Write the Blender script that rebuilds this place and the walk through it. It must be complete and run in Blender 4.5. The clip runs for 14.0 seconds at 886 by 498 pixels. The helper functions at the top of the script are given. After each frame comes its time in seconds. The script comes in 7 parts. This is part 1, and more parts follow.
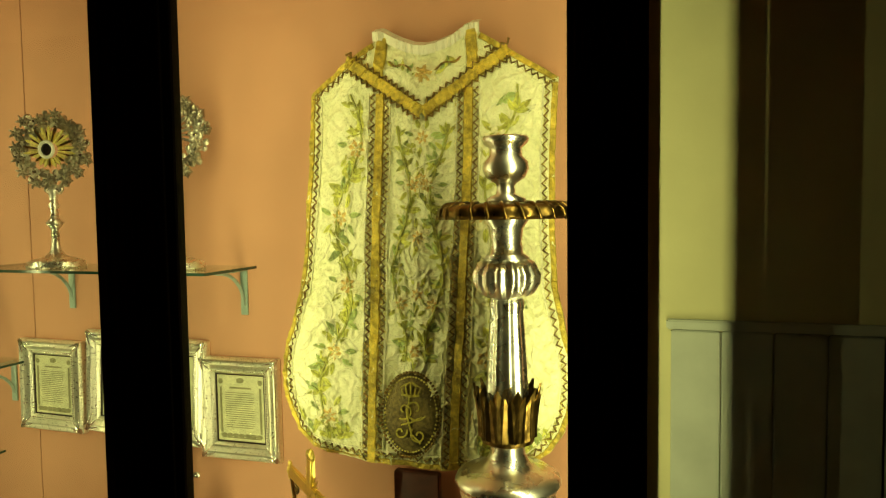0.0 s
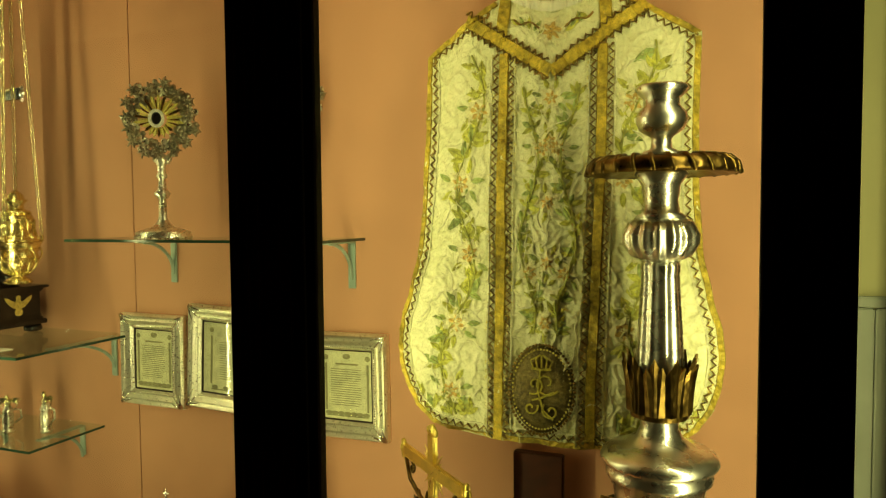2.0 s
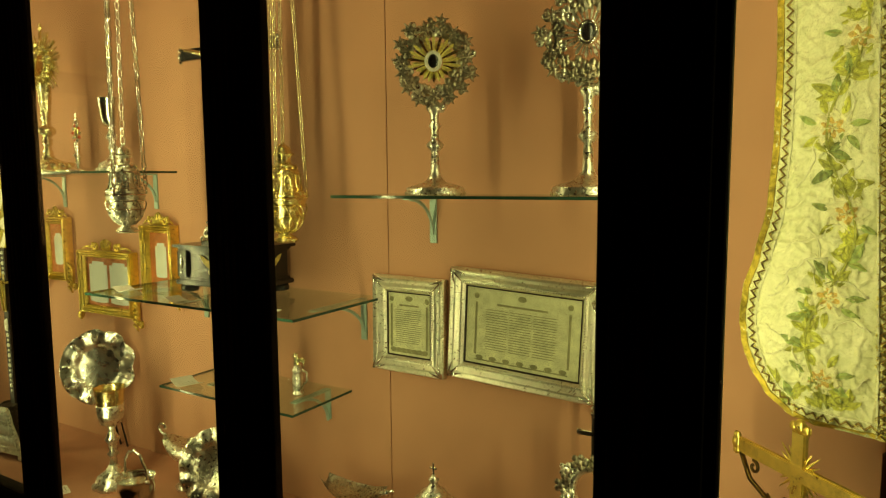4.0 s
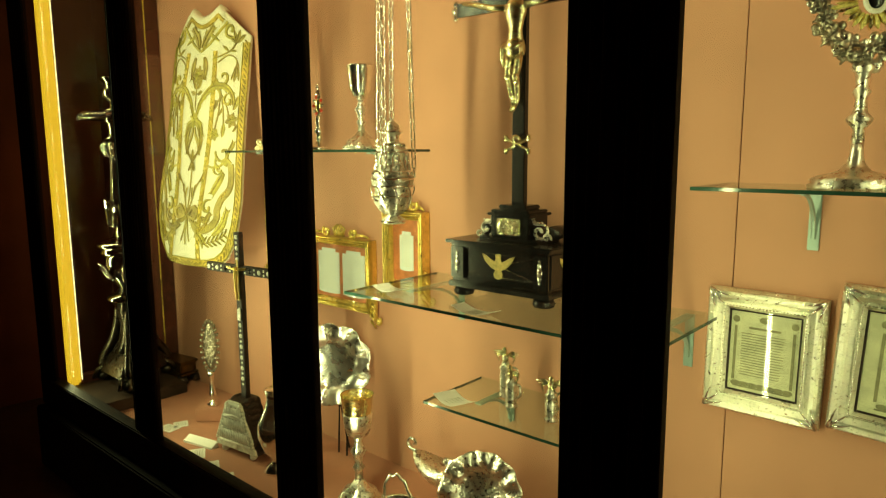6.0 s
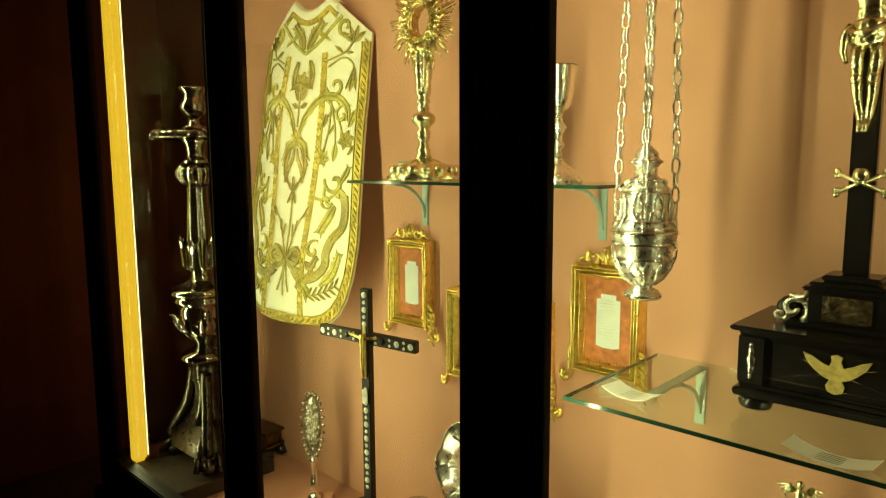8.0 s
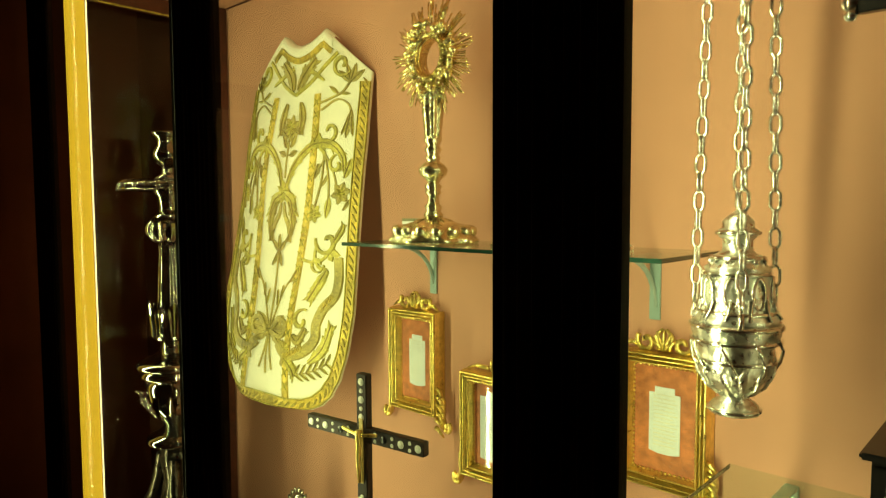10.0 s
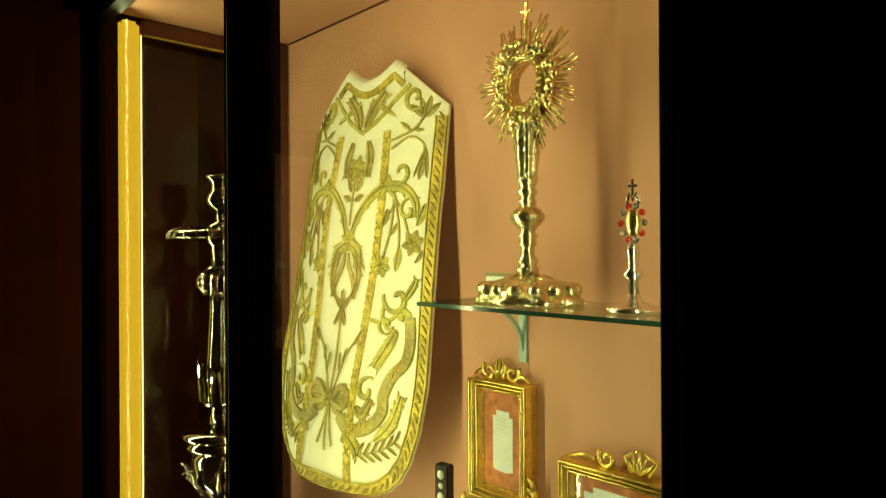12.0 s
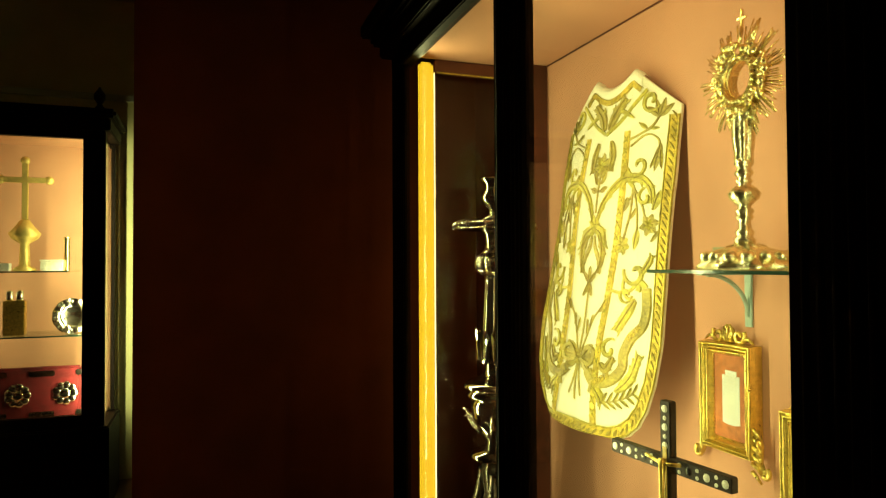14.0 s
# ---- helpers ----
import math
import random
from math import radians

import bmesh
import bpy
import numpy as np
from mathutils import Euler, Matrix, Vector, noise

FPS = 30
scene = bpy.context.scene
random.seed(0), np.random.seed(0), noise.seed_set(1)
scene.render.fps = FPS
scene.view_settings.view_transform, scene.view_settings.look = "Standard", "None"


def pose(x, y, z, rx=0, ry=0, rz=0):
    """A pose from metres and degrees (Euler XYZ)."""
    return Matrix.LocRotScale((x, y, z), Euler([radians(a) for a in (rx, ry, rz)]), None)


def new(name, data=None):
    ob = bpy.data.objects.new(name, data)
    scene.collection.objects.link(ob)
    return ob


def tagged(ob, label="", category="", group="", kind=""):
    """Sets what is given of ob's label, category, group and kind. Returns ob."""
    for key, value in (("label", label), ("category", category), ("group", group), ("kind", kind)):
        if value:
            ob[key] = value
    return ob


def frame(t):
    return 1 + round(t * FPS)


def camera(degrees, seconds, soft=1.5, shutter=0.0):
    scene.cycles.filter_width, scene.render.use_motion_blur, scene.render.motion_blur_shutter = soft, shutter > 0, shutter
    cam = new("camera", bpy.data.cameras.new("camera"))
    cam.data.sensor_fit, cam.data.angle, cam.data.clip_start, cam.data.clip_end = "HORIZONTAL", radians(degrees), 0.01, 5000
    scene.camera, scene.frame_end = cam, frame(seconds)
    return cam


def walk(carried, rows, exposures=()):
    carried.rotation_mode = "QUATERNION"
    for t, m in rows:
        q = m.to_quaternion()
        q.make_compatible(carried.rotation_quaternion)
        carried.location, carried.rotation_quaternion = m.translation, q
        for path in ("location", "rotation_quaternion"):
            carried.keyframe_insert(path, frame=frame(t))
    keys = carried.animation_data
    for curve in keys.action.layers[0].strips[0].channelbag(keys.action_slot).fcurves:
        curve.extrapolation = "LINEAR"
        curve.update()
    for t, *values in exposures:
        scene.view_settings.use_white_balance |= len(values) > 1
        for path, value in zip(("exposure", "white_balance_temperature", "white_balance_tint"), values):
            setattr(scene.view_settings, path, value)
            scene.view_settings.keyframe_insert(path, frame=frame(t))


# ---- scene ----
cam = camera(67.2, 14.0, 1.2)
METRES, EYE, TILT, LEAN, TURN = 3.2, 1.45, 0.0, 0.0, 18.4
ROWS = [
    (0.0, -0.014, 0.0, 0.006, -1.25, -3.2, 0.75),
    (0.5, -0.0517, 0.0111, 0.0068, 0.43, -2.75, 0.7),
    (1.0, -0.0661, 0.0259, -0.0078, 1.68, -1.97, 0.35),
    (1.5, -0.0663, 0.0283, -0.0182, 2.04, -2.09, 0.33),
    (2.0, -0.0755, 0.0237, -0.0219, 2.36, -2.75, 0.46),
    (2.5, -0.0989, 0.0192, -0.0258, 3.38, -3.33, 0.48),
    (3.0, -0.1313, 0.0286, -0.0297, 5.99, -3.96, 0.5),
    (3.5, -0.1781, 0.0529, -0.0287, 9.04, -4.82, 0.51),
    (4.0, -0.2256, 0.0747, -0.0284, 12.13, -5.75, 0.42),
    (6.5, -0.4624, 0.1772, -0.0114, 23.96, -8.35, 0.26),
    (7.0, -0.5099, 0.2128, -0.0063, 24.83, -8.12, 0.28),
    (7.5, -0.5639, 0.2473, -0.0028, 25.28, -7.68, 0.29),
    (8.0, -0.6147, 0.2682, -0.0007, 24.85, -7.25, 0.27),
    (10.5, -0.6791, 0.3671, 0.0148, 24.85, -2.57, 0.37),
    (11.0, -0.706, 0.3859, 0.0165, 25.89, -1.53, 0.4),
    (11.5, -0.7257, 0.4009, 0.0159, 27.06, -0.66, 0.39),
    (12.0, -0.7212, 0.4077, 0.0176, 28.89, 0.09, 0.33),
    (12.5, -0.7079, 0.4023, 0.014, 34.14, 0.69, 0.54),
    (13.0, -0.6912, 0.3869, 0.0082, 40.63, 1.18, 0.6),
    (13.5, -0.6686, 0.3624, -0.0006, 46.56, 1.45, 0.36),
    (14.0, -0.6383, 0.3355, -0.009, 51.89, 1.26, 0.29),
]
EXPOSURES = [(0.0, 0.25, 6450, 9), (0.6, 0.0, 6750, 9), (3.2, 0.0, 6700, 9), (4.2, -0.15, 6700, 9), (6.4, 0.45, 5750, 7), (7.3, 0.45, 5750, 7), (8.2, 0.30, 5750, 7), (11.0, 0.26, 5750, 5), (12.5, 0.25, 6000, 7), (13.4, 0.25, 6100, 8), (14.0, 0.75, 6200, 9)]
walk(cam, [(t, pose(0, 0, EYE, TILT, LEAN, TURN) @ pose(METRES * x, METRES * y, METRES * z, 90 + pitch, roll, yaw)) for t, x, y, z, yaw, pitch, roll in ROWS], EXPOSURES)

# ---- world and lamps ----
world = bpy.data.worlds.new("world")
scene.world = world
world.use_nodes = True
world.node_tree.nodes["Background"].inputs[0].default_value = (0.02, 0.012, 0.006, 1)
world.node_tree.nodes["Background"].inputs[1].default_value = 0.1

WARM = (0.93, 0.90, 0.35)
STRIPS = [-0.115, -1.0, -1.93, -2.80, -3.73, -4.49]
for i, sx in enumerate(STRIPS):
    ld = bpy.data.lights.new("led_strip_light", "AREA")
    ld.shape, ld.size, ld.size_y, ld.energy, ld.color = "RECTANGLE", 0.012, 1.72, (5.9, 5.5, 3.7, 5.9, 5.5, 5.2)[i], WARM
    lo = new("led_strip_light", ld)
    aim = Vector((0.75, 0.66, 0)) if i == 5 else Vector((-0.22, 0.97, 0)) if i == 0 else Vector((0, 1, 0))
    zax = -aim
    yax = Vector((0, 0, 1))
    xax = yax.cross(zax)
    lo.matrix_world = Matrix.Translation((sx, 1.093, 1.275)) @ Matrix((xax, yax, zax)).transposed().to_4x4()


# ---- materials ----
def mat(name, colour, rough=0.5, metal=0.0, var=0.12, scale=18.0, bump=0.0, bscale=60.0, fine=0.0, kind="noise", spec=0.5, coat=0.0, tint=None):
    m = bpy.data.materials.new(name)
    m.use_nodes = True
    nt = m.node_tree
    b = nt.nodes["Principled BSDF"]
    b.inputs["Roughness"].default_value, b.inputs["Metallic"].default_value = rough, metal
    b.inputs["Specular IOR Level"].default_value = spec
    b.inputs["Coat Weight"].default_value = coat
    tc = nt.nodes.new("ShaderNodeTexCoord")
    n1 = nt.nodes.new("ShaderNodeTexNoise")
    n1.inputs["Scale"].default_value, n1.inputs["Detail"].default_value = scale, 6
    n2 = nt.nodes.new("ShaderNodeTexNoise")
    n2.inputs["Scale"].default_value, n2.inputs["Detail"].default_value = scale * 0.13, 3
    add = nt.nodes.new("ShaderNodeMath")
    add.operation = "ADD"
    ramp = nt.nodes.new("ShaderNodeValToRGB")
    lo_c = tint or [c * (1 - 2 * var) for c in colour]
    hi_c = [min(1, c * (1 + var)) for c in colour]
    ramp.color_ramp.elements[0].position, ramp.color_ramp.elements[1].position = 0.35, 0.65
    ramp.color_ramp.elements[0].color, ramp.color_ramp.elements[1].color = (*lo_c, 1), (*hi_c, 1)
    half = nt.nodes.new("ShaderNodeMath")
    half.operation, half.inputs[1].default_value = "MULTIPLY", 0.5
    for n in (n1, n2):
        nt.links.new(tc.outputs["Object"], n.inputs["Vector"])
    nt.links.new(n1.outputs[0], add.inputs[0])
    nt.links.new(n2.outputs[0], add.inputs[1])
    nt.links.new(add.outputs[0], half.inputs[0])
    nt.links.new(half.outputs[0], ramp.inputs[0])
    nt.links.new(ramp.outputs[0], b.inputs["Base Color"])
    if bump:
        bn = nt.nodes.new("ShaderNodeBump")
        bn.inputs["Strength"].default_value, bn.inputs["Distance"].default_value = bump, (0.0016 if metal > 0.9 else 0.004)
        if kind == "cells":
            tx = nt.nodes.new("ShaderNodeTexVoronoi")
            tx.feature = "SMOOTH_F1"
        else:
            tx = nt.nodes.new("ShaderNodeTexNoise")
            tx.inputs["Detail"].default_value = 5
        tx.inputs["Scale"].default_value = bscale
        nt.links.new(tc.outputs["Object"], tx.inputs["Vector"])
        nt.links.new(tx.outputs[0], bn.inputs["Height"])
        nt.links.new(bn.outputs[0], b.inputs["Normal"])
    if fine:
        mr = nt.nodes.new("ShaderNodeMapRange")
        mr.inputs["To Min"].default_value, mr.inputs["To Max"].default_value = max(0.02, rough - fine), rough + fine
        nt.links.new(n1.outputs[0], mr.inputs["Value"])
        nt.links.new(mr.outputs[0], b.inputs["Roughness"])
    return m


def glass_mat(name, tint=(1, 1, 1), body=0.0, gloss=0.04):
    """Thin clear pane: lets light straight through, reflects by Fresnel."""
    m = bpy.data.materials.new(name)
    m.use_nodes = True
    nt = m.node_tree
    nt.nodes.remove(nt.nodes["Principled BSDF"])
    out = nt.nodes["Material Output"]
    tr, gl, lw, pw, fr, mx = (nt.nodes.new(k) for k in ("ShaderNodeBsdfTransparent", "ShaderNodeBsdfGlossy", "ShaderNodeLayerWeight", "ShaderNodeMath", "ShaderNodeMath", "ShaderNodeMixShader"))
    lw.inputs["Blend"].default_value = 0.5
    pw.operation, pw.inputs[1].default_value = "POWER", 4.5
    fr.operation, fr.inputs[1].default_value, fr.inputs[2].default_value = "MULTIPLY_ADD", 0.85, 0.025
    nt.links.new(lw.outputs["Facing"], pw.inputs[0])
    nt.links.new(pw.outputs[0], fr.inputs[0])
    tr.inputs[0].default_value = (*tint, 1)
    gl.inputs["Roughness"].default_value = gloss
    nt.links.new(fr.outputs[0], mx.inputs[0])
    nt.links.new(tr.outputs[0], mx.inputs[1])
    nt.links.new(gl.outputs[0], mx.inputs[2])
    last = mx
    if body:
        df, m2 = nt.nodes.new("ShaderNodeBsdfDiffuse"), nt.nodes.new("ShaderNodeMixShader")
        df.inputs[0].default_value = (0.25, 0.5, 0.36, 1)
        m2.inputs[0].default_value = body
        nt.links.new(mx.outputs[0], m2.inputs[1])
        nt.links.new(df.outputs[0], m2.inputs[2])
        last = m2
    nt.links.new(last.outputs[0], out.inputs["Surface"])
    return m


def glow_mat(name, colour, strength):
    m = bpy.data.materials.new(name)
    m.use_nodes = True
    b = m.node_tree.nodes["Principled BSDF"]
    b.inputs["Base Color"].default_value = (*colour, 1)
    b.inputs["Emission Color"].default_value, b.inputs["Emission Strength"].default_value = (*colour, 1), strength
    return m


SALMON = mat("salmon_painted_panel", (0.55, 0.285, 0.175), 0.75, var=0.05, scale=9, bump=0.08, bscale=220, spec=0.25)
SALMON_FLOOR = mat("salmon_painted_shelf_floor", (0.44, 0.21, 0.13), 0.6, var=0.08, scale=14, bump=0.06, bscale=160, spec=0.3)
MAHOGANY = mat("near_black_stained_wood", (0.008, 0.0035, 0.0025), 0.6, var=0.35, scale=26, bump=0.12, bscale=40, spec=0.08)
RED_WOOD = mat("red_brown_wood", (0.10, 0.028, 0.014), 0.42, var=0.3, scale=30, bump=0.1, bscale=50)
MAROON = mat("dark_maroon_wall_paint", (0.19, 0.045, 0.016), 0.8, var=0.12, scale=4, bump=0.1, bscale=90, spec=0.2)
GREEN_WALL = mat("pale_green_wall_paint", (0.58, 0.56, 0.30), 0.8, var=0.06, scale=5, bump=0.08, bscale=80)
GREY_DADO = mat("grey_green_dado_board", (0.46, 0.50, 0.42), 0.6, var=0.1, scale=8, bump=0.08, bscale=60)
PARQUET = mat("dark_floor_boards", (0.09, 0.045, 0.025), 0.4, var=0.25, scale=12, bump=0.1, bscale=40)
PLASTER = mat("dim_ceiling_plaster", (0.5, 0.45, 0.36), 0.9, var=0.06, scale=4)
CLEAR = glass_mat("clear_pane")
SHELF_GLASS = glass_mat("shelf_glass", (0.90, 0.97, 0.92))
EDGE_GLASS = mat("green_glass_edge", (0.022, 0.06, 0.042), 0.15, var=0.15, scale=40, spec=0.7)
SILVER = mat("polished_silver", (0.88, 0.86, 0.79), 0.17, 1.0, var=0.1, scale=30, fine=0.08, bump=0.06, bscale=40)
FRAME_SILVER = mat("fine_chased_silver", (0.86, 0.84, 0.72), 0.30, 1.0, var=0.07, scale=160, fine=0.1, bump=0.55, bscale=260, kind="cells")
SATIN = mat("satin_silver", (0.92, 0.90, 0.84), 0.28, 1.0, var=0.1, scale=30, fine=0.10, bump=0.05, bscale=40)
SILVER_GILT = mat("pale_silver_gilt", (0.86, 0.78, 0.47), 0.22, 1.0, var=0.18, scale=70, fine=0.1, bump=0.9, bscale=125, kind="cells")
CHASED = mat("chased_silver", (0.84, 0.81, 0.72), 0.29, 1.0, var=0.16, scale=90, fine=0.12, bump=0.8, bscale=150, kind="cells")
DULL_SILVER = mat("tarnished_silver", (0.42, 0.38, 0.30), 0.34, 1.0, var=0.35, scale=60, fine=0.12, bump=0.7, bscale=110, kind="cells")
GOLD = mat("gilt_metal", (0.86, 0.72, 0.32), 0.24, 1.0, var=0.10, scale=50, fine=0.1, bump=0.8, bscale=110, kind="cells")
GILT_WOOD = mat("gilded_carved_wood", (0.86, 0.66, 0.18), 0.30, 0.97, var=0.16, scale=70, fine=0.08, bump=0.22, bscale=150)
BRONZE = mat("dark_gilt_bronze", (0.22, 0.14, 0.04), 0.32, 1.0, var=0.4, scale=45, fine=0.12, bump=0.7, bscale=90, kind="cells")
EBONY = mat("ebony", (0.012, 0.010, 0.010), 0.22, var=0.2, scale=40, bump=0.05, bscale=60, spec=0.6)
STEEL = mat("pale_painted_bracket", (0.36, 0.48, 0.44), 0.35, 0.3, var=0.1, scale=60)
PAPER = mat("aged_paper", (0.70, 0.66, 0.46), 0.75, var=0.12, scale=30)
CARD = mat("printed_card", (0.62, 0.62, 0.40), 0.6, var=0.15, scale=40)
WHITE_CARD = mat("white_label_card", (0.78, 0.78, 0.72), 0.7, var=0.05, scale=30)
INK = mat("faded_ink", (0.27, 0.26, 0.14), 0.8, var=0.2, scale=80)
LEATHER = mat("orange_brown_mount", (0.50, 0.17, 0.05), 0.6, var=0.25, scale=60, bump=0.2, bscale=120)
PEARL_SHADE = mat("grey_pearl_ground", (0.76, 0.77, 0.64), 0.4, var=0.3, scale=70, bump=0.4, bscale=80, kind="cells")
PALE_SHEET = mat("pale_printed_sheet", (0.66, 0.70, 0.70), 0.7, var=0.05, scale=30)
GILT_INLAY = mat("gilt_inlay", (0.66, 0.50, 0.14), 0.45, 0.1, var=0.25, scale=120, bump=0.3, bscale=200)
PEARL = mat("mother_of_pearl", (0.86, 0.86, 0.74), 0.3, 0.0, var=0.18, scale=60, fine=0.1, bump=0.3, bscale=60, kind="cells")
DARK_INLAY = mat("dark_inlaid_wood", (0.035, 0.022, 0.015), 0.5, var=0.4, scale=60, spec=0.25)
RED_STONE = mat("red_enamel", (0.45, 0.03, 0.01), 0.15, var=0.2, scale=40)
RED_VELVET = mat("crimson_velvet", (0.15, 0.005, 0.010), 0.85, var=0.3, scale=30, bump=0.3, bscale=100)
SILK1 = mat("cream_silk_brocade", (0.86, 0.84, 0.57), 0.36, 0.0, var=0.10, scale=90, bump=0.6, bscale=170, tint=(0.70, 0.71, 0.40))
SILK2 = mat("ivory_silk", (0.80, 0.77, 0.58), 0.5, var=0.05, scale=60, bump=0.25, bscale=260)
GALLOON = mat("gold_galloon", (0.66, 0.50, 0.07), 0.42, 0.3, var=0.34, scale=90, bump=0.7, bscale=300, fine=0.1)
GOLD_THREAD = mat("gold_thread_embroidery", (0.52, 0.45, 0.07), 0.42, 0.12, var=0.3, scale=140, bump=0.4, bscale=260, fine=0.12)
OLD_THREAD = mat("dulled_metal_thread", (0.43, 0.35, 0.075), 0.45, 0.12, var=0.3, scale=140, bump=0.4, bscale=260)
OLIVE_SILK = mat("olive_silk_stem", (0.44, 0.45, 0.10), 0.5, var=0.3, scale=120, bump=0.5, bscale=260)
GREEN_SILK = mat("green_silk_thread", (0.66, 0.66, 0.13), 0.5, var=0.35, scale=120, bump=0.5, bscale=260)
BLUE_SILK = mat("blue_green_silk_thread", (0.42, 0.52, 0.18), 0.5, var=0.35, scale=120, bump=0.5, bscale=260)
ROSE_SILK = mat("faded_orange_silk", (0.78, 0.55, 0.17), 0.5, var=0.25, scale=120, bump=0.5, bscale=260)
CORD = mat("pale_raised_cord", (0.86, 0.84, 0.60), 0.45, var=0.1, scale=120, bump=0.4, bscale=260)
# silver with the dark room it reflects put into its colour
SHADED_SILVER = mat("shaded_silver", (0.30, 0.28, 0.23), 0.09, 1.0, var=0.3, scale=30, fine=0.08, bump=0.1, bscale=40)
PALE_SILK = mat("pale_silk_petal", (0.88, 0.84, 0.52), 0.5, var=0.15, scale=120, bump=0.5, bscale=260)
ZIGZAG = mat("dark_metal_zigzag", (0.34, 0.23, 0.06), 0.34, 0.6, var=0.4, scale=160, bump=0.5, bscale=300)
MEDALLION = mat("tarnished_metal_thread", (0.22, 0.17, 0.055), 0.42, 0.45, var=0.35, scale=130, bump=0.8, bscale=230)
LINEN = mat("pleated_white_linen", (0.82, 0.80, 0.64), 0.7, var=0.06, scale=60, bump=0.3, bscale=200)
SEQUIN = mat("gilt_spangles", (0.88, 0.72, 0.20), 0.32, 0.15, var=0.25, scale=200, bump=0.6, bscale=380, kind="cells")
# amber light on the end stile, given as the bar's own emission
STILE_GLOW = glow_mat("amber_stile_glow", (1.0, 0.58, 0.015), 0.85)
STILE_GLOW.node_tree.nodes["Principled BSDF"].inputs["Base Color"].default_value = (0.12, 0.07, 0.01, 1)
STILE_GLOW.node_tree.nodes["Principled BSDF"].inputs["Roughness"].default_value = 0.8
# highlight of the pane's edge, imitated by emission
EDGE_GLINT = glow_mat("glowing_edge_glint", (1.0, 0.82, 0.34), 1.5)


# ---- mesh helpers ----
def bm_new():
    return bmesh.new()


def part(name, bm, material, parent, label="", smooth=False, at=None, kind=""):
    me = bpy.data.meshes.new(name)
    bmesh.ops.recalc_face_normals(bm, faces=bm.faces)
    for f in bm.faces:
        f.smooth = smooth
    bm.to_mesh(me)
    bm.free()
    me.materials.append(material)
    ob = new(name, me)
    ob.parent = parent
    if at:
        ob.location = at
    if label:
        ob["label"] = label
    if kind:
        ob["kind"] = kind
    return ob


def thing(name, label, category, at=(0, 0, 0), turn=(0, 0, 0), group="", kind=""):
    ob = new(name)
    ob.empty_display_size = 0.05
    ob.matrix_world = pose(*at, *turn)
    return tagged(ob, label, category, group, kind)


def solid(name, bm, material, label, category, group="", kind="structure", smooth=False):
    return tagged(part(name, bm, material, None, smooth=smooth), label, category, group, kind)


def box(bm, x0, x1, y0, y1, z0, z1, bevel=0.0):
    r = bmesh.ops.create_cube(bm, size=1, matrix=Matrix.Translation(((x0 + x1) / 2, (y0 + y1) / 2, (z0 + z1) / 2)) @ Matrix.Diagonal((x1 - x0, y1 - y0, z1 - z0, 1)))
    if bevel:
        es = {e for v in r["verts"] for e in v.link_edges}
        bmesh.ops.bevel(bm, geom=list(es), offset=bevel, segments=2, affect="EDGES")
    return bm


def lathe(bm, prof, seg=32, flutes=0, amp=0.0, at=(0, 0, 0), tilt=None, sx=1.0, sy=1.0):
    """Turned body from (radius, height) pairs; flutes: lobes round it."""
    m = Matrix.Translation(at) @ (tilt or Matrix.Identity(4))
    rings = []
    for r, z in prof:
        ring = []
        for k in range(seg):
            a = 2 * math.pi * k / seg
            rr = r * (1 + amp * math.cos(flutes * a)) if flutes else r
            ring.append(bm.verts.new(m @ Vector((rr * math.cos(a) * sx, rr * math.sin(a) * sy, z))))
        rings.append(ring)
    for a, b in zip(rings, rings[1:]):
        for k in range(seg):
            bm.faces.new((a[k], a[(k + 1) % seg], b[(k + 1) % seg], b[k]))
    for ring in (rings[0], rings[-1]):
        bm.faces.new(ring)
    return bm


def tube(bm, pts, r, seg=6, closed=False, taper=1.0):
    pts = [Vector(p) for p in pts]
    n = len(pts)
    rings = []
    for i, p in enumerate(pts):
        a = pts[(i - 1) % n] if closed or i else p
        b = pts[(i + 1) % n] if closed or i < n - 1 else p
        d = (b - a).normalized()
        side = d.cross(Vector((0, 1, 0)))
        if side.length < 0.05:
            side = d.cross(Vector((1, 0, 0)))
        side.normalize()
        up = side.cross(d)
        rr = r * (1 + (taper - 1) * i / max(1, n - 1))
        rings.append([bm.verts.new(p + rr * (math.cos(2 * math.pi * k / seg) * side + math.sin(2 * math.pi * k / seg) * up)) for k in range(seg)])
    for i in range(n if closed else n - 1):
        a, b = rings[i], rings[(i + 1) % n]
        for k in range(seg):
            bm.faces.new((a[k], a[(k + 1) % seg], b[(k + 1) % seg], b[k]))
    if not closed:
        bm.faces.new(rings[0])
        bm.faces.new(rings[-1])
    return bm


def slab(bm, outline, y0, y1, m=None):
    """Outline of (x, z) pairs, drawn out from y0 to y1."""
    m = m or Matrix.Identity(4)
    a = [bm.verts.new(m @ Vector((x, y0, z))) for x, z in outline]
    b = [bm.verts.new(m @ Vector((x, y1, z))) for x, z in outline]
    n = len(a)
    bm.faces.new(a)
    bm.faces.new(b)
    for k in range(n):
        bm.faces.new((a[k], a[(k + 1) % n], b[(k + 1) % n], b[k]))
    return bm


def ball(bm, at, r, sx=1, sy=1, sz=1, seg=10):
    bmesh.ops.create_uvsphere(bm, u_segments=seg, v_segments=max(5, seg * 2 // 3), radius=r, matrix=Matrix.Translation(at) @ Matrix.Diagonal((sx, sy, sz, 1)))
    return bm


